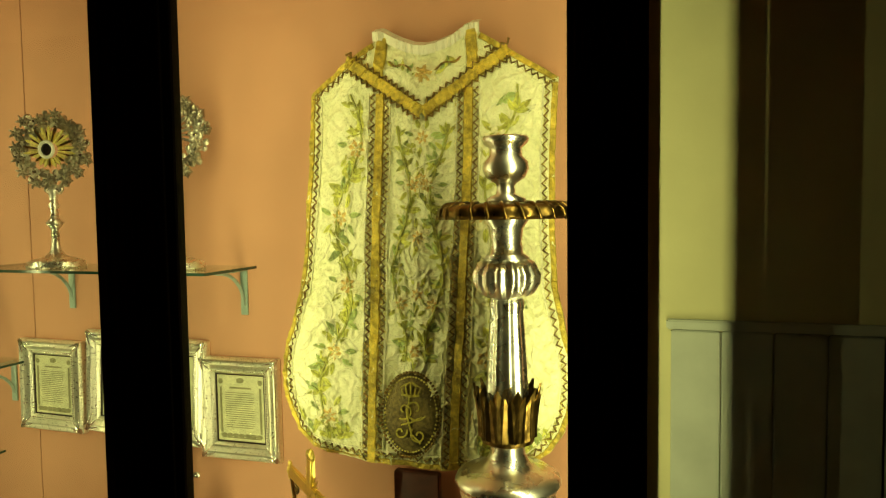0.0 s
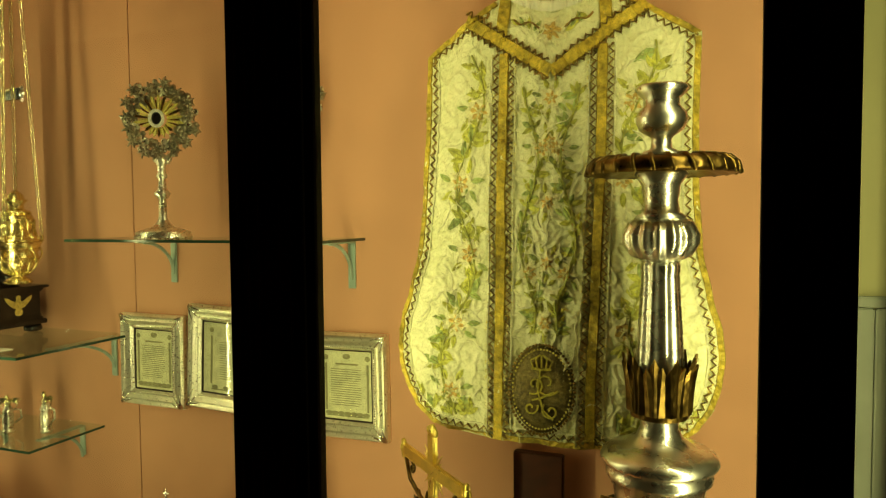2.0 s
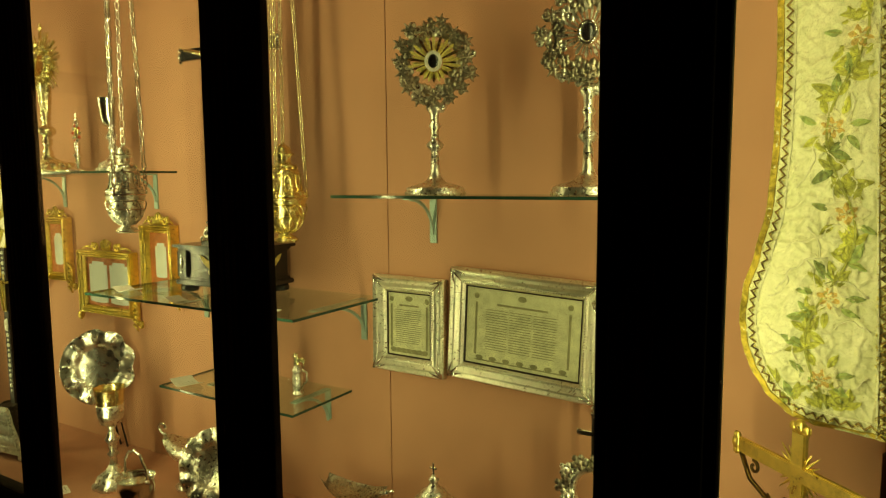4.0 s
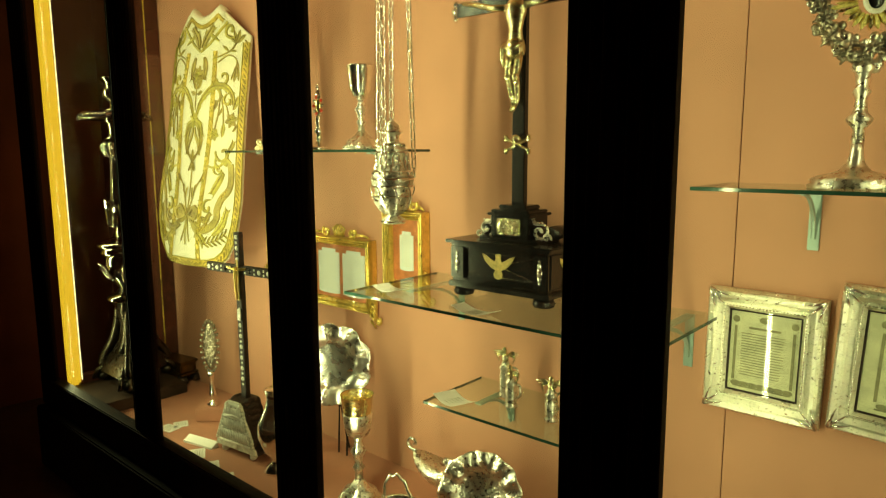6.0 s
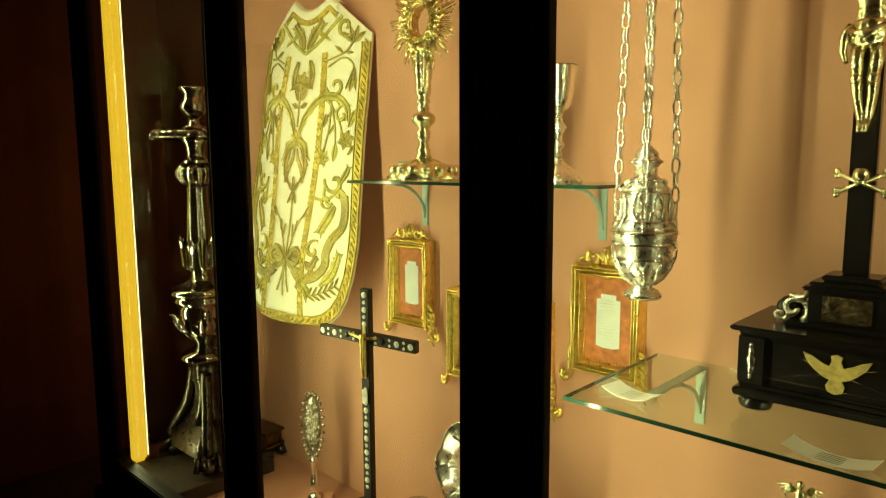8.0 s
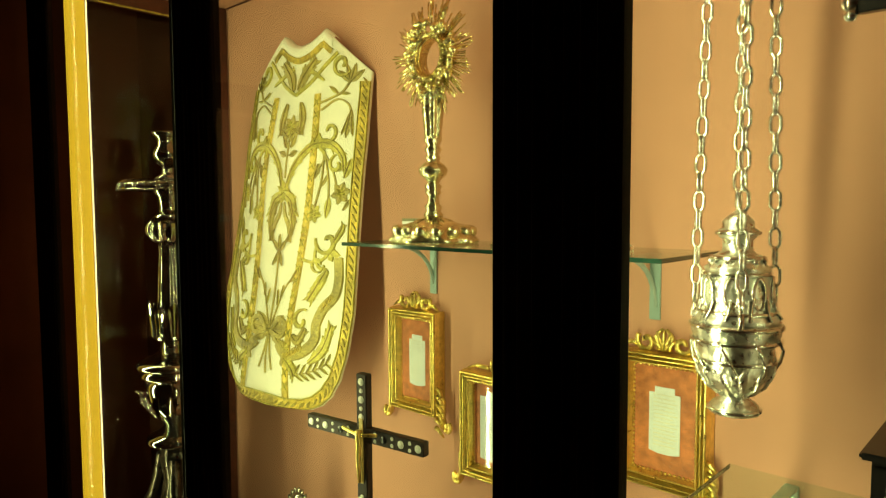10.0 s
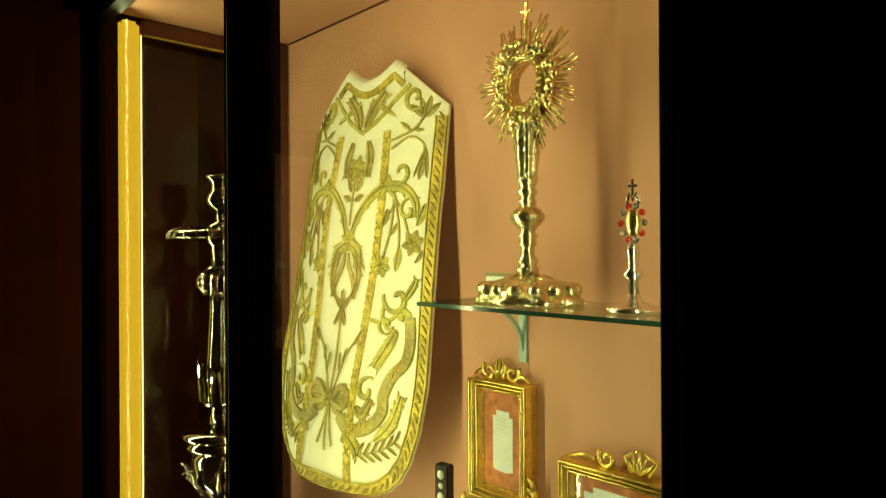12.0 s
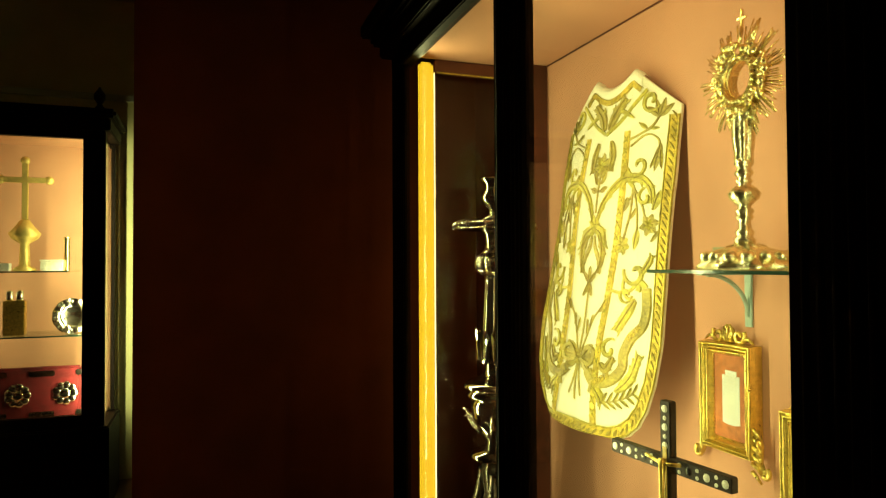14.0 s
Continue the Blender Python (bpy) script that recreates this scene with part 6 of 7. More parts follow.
    for s in (-1, 1):
        tube(c, [(s * 0.012, y - 0.002, 0.640), (s * 0.013, y - 0.008, 0.605), (s * 0.011, y - 0.013, 0.582)], 0.0115, 10, taper=0.72)
        ball(c, (s * 0.011, y - 0.015, 0.578), 0.0092, 1, 1, 1.1, 10)
        tube(c, [(s * 0.011, y - 0.012, 0.577), (s * 0.010, y - 0.005, 0.552), (s * 0.006, y + 0.002, 0.520), (s * 0.004, y - 0.002, 0.508)], 0.0088, 10, taper=0.55)
        tube(c, [(s * 0.004, y - 0.002, 0.510), (s * 0.003, y - 0.012, 0.492)], 0.0055, 8, taper=0.7)
        tube(c, [(s * 0.027, y, 0.752), (s * 0.070, y + 0.004, 0.760), (s * 0.120, y + 0.010, 0.776), (s * 0.165, y + 0.014, 0.786)], 0.0095, 8, taper=0.6)
    ball(c, (0.006, y - 0.008, 0.796), 0.021, 0.85, 0.9, 1.15, 14)
    part("corpus", c, SILVER_GILT, cross, "plain cast silver figure", smooth=True)
    return T


crucifix = altar_crucifix((-2.388, 1.462, SH2))
crucifix.scale = (1.06, 1.0, 0.965)


# ---- silver cruets on the small shelf ----
def cruet(at, turn, h, label):
    T = thing("cruet", label, "cruet", at, (0, 0, turn), group="silver cruets")
    part("body", lathe(bm_new(), [(r, z * h) for r, z in ((0.017, 0), (0.018, 0.03), (0.013, 0.07), (0.015, 0.12), (0.016, 0.40), (0.013, 0.52), (0.017, 0.56), (0.012, 0.62), (0.009, 0.70))], 24, flutes=6, amp=0.06), CHASED, T, smooth=True)
    bm = ball(bm_new(), (0, 0, 0.76 * h), 0.011, 0.9, 0.8, 1.7, 10)
    ball(bm, (0, -0.003, 0.93 * h), 0.0075, 1, 1, 1.15, 8)
    tube(bm, [(0.006, -0.004, 0.84 * h), (0.013, -0.010, 0.78 * h), (0.004, -0.014, 0.76 * h)], 0.0032, 6)
    part("figure_stopper", bm, SILVER_GILT, T, "cast silver figure stopper", smooth=True)
    for s in (-1, 1):
        wing = bm_new()
        for k in range(5):
            tube(wing, [(s * 0.005, 0.004, 0.82 * h), (s * (0.018 + 0.002 * k), 0.008, 0.885 * h - 0.004 * k), (s * (0.040 - 0.005 * k), 0.006, 0.855 * h - 0.007 * k)], 0.0038, 6, taper=0.4)
        part("wing", wing, SILVER_GILT, T, "spread cast wing", smooth=True)
    part("handle", tube(bm_new(), [(0.012, 0.006, 0.60 * h), (0.032, 0.012, 0.55 * h), (0.034, 0.012, 0.35 * h), (0.015, 0.008, 0.22 * h)], 0.0035, 6), CHASED, T, smooth=True)


cruet((-2.462, 1.51, SH3), 10, 0.145, "tall silver cruet with a winged figure stopper")
cruet((-2.405, 1.458, SH3), -30, 0.116, "low silver cruet beside the taller one")
cruet((-2.271, 1.445, SH3), 25, 0.118, "silver cruet with a winged figure stopper")
cruet((-2.158, 1.485, SH3), -15, 0.130, "silver cruet at the shelf end")


# ---- inlaid standing cross ----
def inlaid_cross(at):
    T = thing("standing_cross", "dark wooden standing cross inlaid with mother-of-pearl", "cross", at, (0, 0, 7))
    half_o = [(0.125, 0.028), (0.118, 0.05), (0.10, 0.055), (0.108, 0.075), (0.092, 0.115), (0.085, 0.13), (0.066, 0.165), (0.058, 0.20), (0.05, 0.21), (0.048, 0.225), (0.034, 0.235)]
    ol = [(x * 1.12, z) for x, z in half_o] + [(-x * 1.12, z) for x, z in half_o[::-1]]
    body = part("base", slab(bm_new(), ol, -0.05, 0.03), DARK_INLAY, T, "dark wooden shaped base")
    part("pearl_front", slab(bm_new(), [(x * 0.97, z * 0.985 + 0.001) for x, z in ol], -0.058, -0.0505), PEARL_SHADE, body, "carved mother-of-pearl front")
    bm = bm_new()
    for z0, z1, hw, n in ((0.066, 0.112, 0.098, 15), (0.118, 0.160, 0.076, 12), (0.168, 0.212, 0.054, 8)):
        for k in range(n):
            x = hw * (2 * (k + 0.5) / n - 1)
            tube(bm, [(x, -0.0595, z0), (x * 0.95, -0.0625, (z0 + z1) / 2), (x * 0.88, -0.0595, z1 - 0.006 * (k % 2))], 0.0046, 6)
        for k in range(2 * n):
            x = hw * 1.08 * (2 * (k + 0.5) / (2 * n) - 1)
            ball(bm, (x, -0.0605, z1 + 0.003), 0.0034, 1, 0.8, 1, 7)
    for s in (-1, 1):
        for k in range(12):
            t = k / 11
            ball(bm, (s * (0.122 - 0.078 * t), -0.059, 0.062 + 0.160 * t), 0.0075, 1, 0.7, 1, 8)
    tube(bm, [(-0.10, -0.060, 0.058), (0.10, -0.060, 0.058)], 0.005, 6)
    tube(bm, [(-0.06, -0.060, 0.168), (0, -0.063, 0.178), (0.06, -0.060, 0.168)], 0.006, 6)
    ball(bm, (0, -0.060, 0.042), 0.014, 1, 0.3, 0.8, 12)
    for s in (-1, 1):
        tube(bm, spiral(s * 0.082, 0.10, 0.003, 0.016, 90, 90 + s * 400, -0.060), 0.004, 6)
    part("pearl_carving", bm, PEARL, body, "mother-of-pearl reliefs", smooth=True, kind="stuff")
    for s in (-1, 1):
        for y in (-0.04, 0.02):
            part("foot", lathe(bm_new(), [(0.010, 0), (0.014, 0.008), (0.014, 0.02), (0.010, 0.029)], 12, at=(s * 0.095, y, 0)), PEARL, T, "pearl foot", smooth=True)
    for s in (-1, 1):
        for k in range(9):
            t = k / 8
            part("scallop", ball(bm_new(), (s * (0.137 - 0.092 * t ** 0.8), -0.010, 0.045 + 0.185 * t), 0.0125, 1, 2.4, 1, 10), DARK_INLAY, body, "dark carved scallop", smooth=True)
    part("shaft", box(bm_new(), -0.0150, 0.0150, -0.010, 0.010, 0.198, 0.795, 0.002), DARK_INLAY, T)
    part("crossbar", box(bm_new(), -0.172, 0.172, -0.0105, 0.0095, 0.648, 0.679, 0.002), DARK_INLAY, T)
    part("gilt_strip", box(bm_new(), -0.006, 0.006, -0.0125, -0.0098, 0.555, 0.700, 0.001), GILT_INLAY, T, "gilt strip down the shaft")
    for k in range(28):
        z = 0.252 + 0.0195 * k
        if 0.54 < z < 0.70:
            continue
        part("pearl_disc", lathe(bm_new(), [(0.001, 0.0015), (0.0078 if k % 2 else 0.0048, 0.0012), (0.0084 if k % 2 else 0.0054, 0)], 12, at=(0, -0.0102, z), tilt=Matrix.Rotation(radians(90), 4, "X")), PEARL, T, "mother-of-pearl disc", smooth=True)
    part("pearl_plaque", box(bm_new(), -0.009, 0.009, -0.0145, -0.0122, 0.485, 0.525, 0.002), PEARL, T, "pearl plaque")
    for s in (-1, 1):
        for k, x in enumerate((0.040, 0.064, 0.088, 0.112, 0.136, 0.158)):
            for dz in ((0,) if k % 2 else (-0.0075, 0.0075)):
                part("pearl_disc", lathe(bm_new(), [(0.001, 0.0015), (0.0080 if k % 2 else 0.0038, 0.0012), (0.0086 if k % 2 else 0.0044, 0)], 12, at=(s * x, -0.0107, 0.6635 + dz), tilt=Matrix.Rotation(radians(90), 4, "X")), EBONY if k == 1 else PEARL, T, "dark stone disc" if k == 1 else "mother-of-pearl disc", smooth=True)
    c = tube(bm_new(), [(0, -0.02, 0.675), (0.002, -0.022, 0.64), (-0.002, -0.02, 0.60), (0, -0.018, 0.56)], 0.008, 8, taper=0.5)
    tube(c, [(-0.05, -0.017, 0.672), (0, -0.02, 0.664), (0.05, -0.017, 0.672)], 0.004, 6)
    part("small_figure", c, GILT_WOOD, T, "small pale plain figure", smooth=True)
    for ob in T.children_recursive:
        if ob.name.split(".")[0] in ("base", "pearl_front", "pearl_carving", "scallop", "foot"):
            for v in ob.data.vertices:
                v.co.x, v.co.z = v.co.x * 0.80, v.co.z * 0.86
    return T


inlaid_cross((-3.485, 1.325, Z0)).scale = (1.0, 1.0, 1.02)


# ---- floor of the cabinet: smaller pieces ----
def oval_reliquary(at):
    T = thing("reliquary", "small oval leaf-bordered reliquary on a wooden block", "reliquary", at, (0, 0, 42))
    part("block", box(bm_new(), -0.06, 0.06, -0.045, 0.045, 0, 0.05, 0.003), SALMON_FLOOR, T, "salmon painted block")
    part("foot", lathe(bm_new(), [(0.022, 0.05), (0.024, 0.056), (0.012, 0.064), (0.012, 0.08), (0.017, 0.09), (0.011, 0.105), (0.009, 0.16), (0.015, 0.17), (0.01, 0.185)], 20), SILVER, T, smooth=True)
    bm = ball(bm_new(), (0, 0, 0.28), 0.05, 0.55, 0.16, 1.75, 20)
    for k in range(40):
        a, q = k * 2.4, (k / 40) ** 0.5
        ball(bm, (0.024 * q * math.cos(a), -0.0085 * (1 - q * q) ** 0.5 - 0.001, 0.28 + 0.078 * q * math.sin(a)), 0.0058, 1, 0.6, 1.3, 6)
    part("oval_case", bm, DULL_SILVER, T, "chased oval case", smooth=True)
    for k in range(26):
        a = 2 * math.pi * k / 26
        c = Vector((0.031 * math.cos(a), 0, 0.28 + 0.092 * math.sin(a)))
        part("border_leaf", tube(bm_new(), [c, c + Vector((0.011 * math.cos(a), -0.003, 0.013 * math.sin(a)))], 0.0075, 6, taper=0.4), DULL_SILVER, T, smooth=True)
    return T


oval_reliquary((-3.862, 1.405, Z0)).scale = (1.0, 1.0, 1.09)


def carved_stand(at):
    T = thing("carved_stand", "small carved gilt wooden stand on dark claw feet", "stand", at, (0, 0, 8))
    bm = box(bm_new(), -0.10, 0.10, -0.05, 0.05, 0.045, 0.055, 0.003)
    box(bm, -0.09, 0.09, -0.042, 0.042, 0.055, 0.10, 0.006)
    box(bm, -0.10, 0.10, -0.05, 0.05, 0.10, 0.112, 0.004)
    part("body", bm, BRONZE, T, "dull gilt moulded body")
    for sx in (-1, 1):
        for sy in (-1, 1):
            bm = ball(bm_new(), (sx * 0.082, sy * 0.036, 0.022), 0.022, 1.3, 1, 1, 10)
            for d in (-0.012, 0.0, 0.012):
                tube(bm, [(sx * 0.075, sy * 0.036 + d, 0.045), (sx * 0.098, sy * 0.036 + d, 0.03), (sx * 0.108, sy * 0.036 + d, 0.008)], 0.007, 6)
            part("claw_foot", bm, EBONY, T, "dark claw foot", smooth=True)


carved_stand((-4.42, 1.54, Z0))


def lobed_dish(at, turn, R, label, material=SILVER, n=9, amp=0.07, seg=72):
    T = thing("silver_dish", label, "dish", at, turn)
    prof = [(0.02, 0.0), (0.52, 0.0), (0.58, 0.06), (0.66, 0.13), (0.80, 0.16), (0.94, 0.15), (1.0, 0.17), (1.01, 0.15), (0.95, 0.12), (0.80, 0.13), (0.66, 0.10), (0.57, 0.03), (0.50, -0.02), (0.02, -0.02)]
    bm = bm_new()
    rings = []
    for i, (r, z) in enumerate(prof):
        ring = []
        for k in range(seg):
            a = 2 * math.pi * k / seg
            w = amp * max(0, r - 0.5) * 2
            rr = R * r * (1 + w * abs(math.sin(n * a / 2)) - w * 0.5)
            ring.append(bm.verts.new((rr * math.cos(a), rr * math.sin(a), R * (z + 0.06 * w / amp * math.cos(n * a)))))
        rings.append(ring)
    for a, b in zip(rings, rings[1:]):
        for k in range(seg):
            bm.faces.new((a[k], a[(k + 1) % seg], b[(k + 1) % seg], b[k]))
    bm.faces.new(rings[0])
    bm.faces.new(rings[-1])
    part("dish", bm, material, T, smooth=True)
    for k in range(n if amp > 0.04 else 0):
        a = 2 * math.pi * (k + 0.5) / n
        part("lobe", tube(bm_new(), [(R * r * math.cos(a), R * r * math.sin(a), R * z) for r, z in ((0.62, 0.12), (0.78, 0.17), (0.92, 0.17))], R * 0.045, 6, taper=1.3), material, T, "raised lobe", smooth=True)
    return T


lobed_dish((-3.20, 1.50, 0.655), (78, 0, 34), 0.140, "lobed silver dish leaning upright against the back panel", SATIN)
T = thing("dish_stand", "small dark wire stand under the upright dish", "stand", (-3.195, 1.53, Z0))
for s in (-1, 1):
    part("wire_leg", tube(bm_new(), [(s * 0.022, 0.0, 0.001), (s * 0.022, 0.01, 0.20), (s * 0.022, 0.05, 0.001)], 0.004, 6), EBONY, T)
    part("wire_hook", tube(bm_new(), [(s * 0.022, 0.01, 0.198), (s * 0.022, -0.03, 0.200), (s * 0.022, -0.034, 0.215)], 0.004, 6), EBONY, T)
lobed_dish((-2.50, 1.45, 0.425), (66, 0, 20), 0.122, "round chased silver dish leaning near the bucket", CHASED, 12, 0.03)
T = thing("dish_stand", "low dark wire stand under the chased dish", "stand", (-2.50, 1.47, Z0))
for s in (-1, 1):
    part("wire_leg", tube(bm_new(), [(s * 0.04, -0.05, 0.001), (s * 0.04, -0.02, 0.03), (s * 0.04, 0.06, 0.001)], 0.004, 6), EBONY, T)
chalice((-2.90, 1.345, Z0), 1.27, GOLD, CHASED, "tall chalice with gilt cup and chased silver foot", 0.70)


def incense_boat(at, turn, s, label, lid=True):
    T = thing("incense_boat", label, "incense boat", at, (0, 0, turn), group="incense boats")
    part("foot", lathe(bm_new(), [(0.042 * s, 0), (0.044 * s, 0.006 * s), (0.02 * s, 0.02 * s), (0.011 * s, 0.04 * s), (0.018 * s, 0.055 * s), (0.011 * s, 0.07 * s), (0.02 * s, 0.082 * s)], 24), CHASED, T, smooth=True)
    bm = bm_new()
    rows = []
    for i in range(13):
        u = -1 + 2 * i / 12
        wd = 0.045 * s * (1 - u * u) ** 0.6 + 0.004 * s
        top_z = (0.125 + 0.03 * u * u) * s
        rows.append([bm.verts.new((u * 0.095 * s, wd * math.cos(q), top_z - (0.048 * (1 - u * u) ** 0.5 + 0.004) * s * math.sin(q))) for q in [math.pi * j / 8 for j in range(9)]])
    for a, b in zip(rows, rows[1:]):
        for k in range(8):
            bm.faces.new((a[k], a[k + 1], b[k + 1], b[k]))
        bm.faces.new((a[0], a[8], b[8], b[0]))
    part("bowl", bm, CHASED, T, "boat-shaped silver bowl", smooth=True)
    part("handle", tube(bm_new(), spiral(-0.098 * s, 0.175 * s, 0.004 * s, 0.022 * s, -80, 300, 0, 16), 0.005 * s, 6), SILVER, T, "scrolled handle", smooth=True)
    if lid:
        part("lid_bird", ball(ball(bm_new(), (0.03 * s, 0, 0.148 * s), 0.02 * s, 1.6, 0.8, 0.8, 10), (0.065 * s, 0, 0.155 * s), 0.013 * s, 1.2, 0.9, 1, 8), SILVER, T, "cast silver knob", smooth=True)
    return T


incense_boat((-2.66, 1.47, Z0), 8, 1.12, "silver incense boat with a scrolled handle")


def leaf_shell(at, turn):
    T = thing("baptismal_shell", "silver shell-shaped scoop lying on a small stand", "shell", at, (0, 0, turn))
    part("stand", lathe(bm_new(), [(0.05, 0), (0.05, 0.01), (0.02, 0.03), (0.016, 0.11), (0.03, 0.135)], 24), CHASED, T, smooth=True)
    bm = bm_new()
    rows = []
    for i in range(11):
        u = i / 10
        wd = 0.062 * math.sin(math.pi * (0.12 + 0.80 * u)) + 0.004
        rows.append([bm.verts.new((-0.13 + 0.26 * u, wd * (-1 + 2 * j / 16), 0.142 + 0.035 * (u - 0.5) ** 2 * 4 + 0.022 * (-1 + 2 * j / 16) ** 2 + 0.004 * (j % 2))) for j in range(17)])
    for a, b in zip(rows, rows[1:]):
        for k in range(16):
            bm.faces.new((a[k], a[k + 1], b[k + 1], b[k]))
    bmesh.ops.solidify(bm, geom=bm.faces[:], thickness=0.003)
    part("shell", bm, CHASED, T, "ribbed silver shell", smooth=True)
    T.scale = (0.78, 0.85, 0.92)
    part("knob", ball(ball(bm_new(), (0.14, 0, 0.185), 0.012, seg=10), (0.158, 0, 0.192), 0.008, 1.5, 0.8, 0.8, 8), SILVER, T, smooth=True)


leaf_shell((-1.935, 1.47, Z0), 6)


def bucket(at):
    T = thing("holy_water_bucket", "small silver holy water bucket with a twisted handle", "bucket", at)
    part("body", lathe(bm_new(), [(0.03, 0), (0.042, 0.004), (0.038, 0.014), (0.052, 0.05), (0.056, 0.10), (0.054, 0.125), (0.060, 0.13), (0.056, 0.128), (0.050, 0.10), (0.044, 0.04), (0.02, 0.02)], 36), SILVER, T, smooth=True)
    part("handle", tube(bm_new(), [(0.056 * math.cos(a) * (1 + 0.05 * math.sin(6 * a)), 0, 0.125 + 0.09 * math.sin(a) + 0.004 * math.cos(12 * a)) for a in [math.pi * k / 24 for k in range(25)]], 0.0045, 6), SILVER, T, "twisted wire handle", smooth=True)
    for s in (-1, 1):
        part("lug", ball(bm_new(), (s * 0.058, 0, 0.124), 0.008, seg=8), CHASED, T, smooth=True)


bucket((-2.63, 1.245, Z0))


def lidded_bowl(at):
    T = thing("covered_cup", "covered silver cup with a stepped lid and cross knob", "covered cup", at)
    T.scale = (0.95, 0.95, 0.92)
    part("foot", lathe(bm_new(), [(0.05, 0), (0.052, 0.01), (0.03, 0.025), (0.014, 0.05), (0.02, 0.07), (0.012, 0.09), (0.016, 0.12)], 28), CHASED, T, smooth=True)
    part("cup", lathe(bm_new(), [(0.015, 0.118), (0.045, 0.13), (0.062, 0.16), (0.066, 0.19), (0.064, 0.194)], 36), CHASED, T, smooth=True)
    part("lid", lathe(bm_new(), [(0.068, 0.194), (0.070, 0.20), (0.060, 0.21), (0.056, 0.225), (0.040, 0.235), (0.036, 0.25), (0.018, 0.262), (0.010, 0.275), (0.015, 0.285), (0.006, 0.295), (0.004, 0.30)], 36, flutes=12, amp=0.015), CHASED, T, "stepped silver lid", smooth=True)
    bm = box(bm_new(), -0.0025, 0.0025, -0.002, 0.002, 0.298, 0.335, 0.0008)
    box(bm, -0.011, 0.011, -0.002, 0.002, 0.316, 0.321, 0.0008)
    part("knob_cross", bm, SILVER, T, "small silver cross")


lidded_bowl((-1.652, 1.45, Z0))


def floral_cross(at):
    T = thing("reliquary", "tall silver floral reliquary topped with a small cross", "reliquary", at)
    part("foot", lathe(bm_new(), [(0.07, 0), (0.072, 0.01), (0.05, 0.025), (0.02, 0.05), (0.012, 0.10), (0.022, 0.13), (0.012, 0.16), (0.014, 0.25)], 28), CHASED, T, smooth=True)
    rnd = random.Random(8)
    for k in range(22):
        a = 2 * math.pi * k / 22
        rr = 0.075 * (1 if k % 2 else 0.82)
        c = Vector((rr * math.cos(a), rnd.uniform(-0.01, 0.01), 0.335 + rr * math.sin(a)))
        bm = ball(bm_new(), c, 0.011, seg=8)
        for j in range(5):
            q = 2 * math.pi * j / 5
            ball(bm, c + Vector((0.013 * math.cos(q), -0.003, 0.013 * math.sin(q))), 0.008, 1, 0.5, 1, 6)
        part("flower", bm, DULL_SILVER if k % 3 else CHASED, T, "silver filigree flower", smooth=True)
    part("ring", tube(bm_new(), [(0.05 * math.cos(a), 0, 0.335 + 0.055 * math.sin(a)) for a in [2 * math.pi * k / 32 for k in range(32)]], 0.01, 6, True), CHASED, T, smooth=True)
    bm = box(bm_new(), -0.005, 0.005, -0.004, 0.004, 0.40, 0.515, 0.001)
    box(bm, -0.032, 0.032, -0.004, 0.004, 0.468, 0.478, 0.001)
    for x, z in ((-0.034, 0.473), (0.034, 0.473), (0, 0.518)):
        ball(bm, (x, 0, z), 0.009, 1, 0.6, 1, 8)
    part("top_cross", bm, SILVER, T, "small trefoil silver cross")


floral_cross((-1.215, 1.44, Z0))


def ewer(at):
    T = thing("ewer", "plain silver ewer standing beside the inlaid cross", "ewer", at)
    part("body", lathe(bm_new(), [(0.045, 0), (0.047, 0.008), (0.02, 0.03), (0.016, 0.045), (0.045, 0.08), (0.062, 0.13), (0.06, 0.175), (0.035, 0.225), (0.026, 0.26), (0.034, 0.295), (0.03, 0.292)], 36), SILVER, T, smooth=True)
    part("handle", tube(bm_new(), [(0.03, 0.0, 0.285), (0.075, 0, 0.28), (0.092, 0, 0.22), (0.075, 0, 0.15), (0.055, 0, 0.11)], 0.006, 8), SILVER, T, smooth=True)


ewer((-3.27, 1.30, Z0))


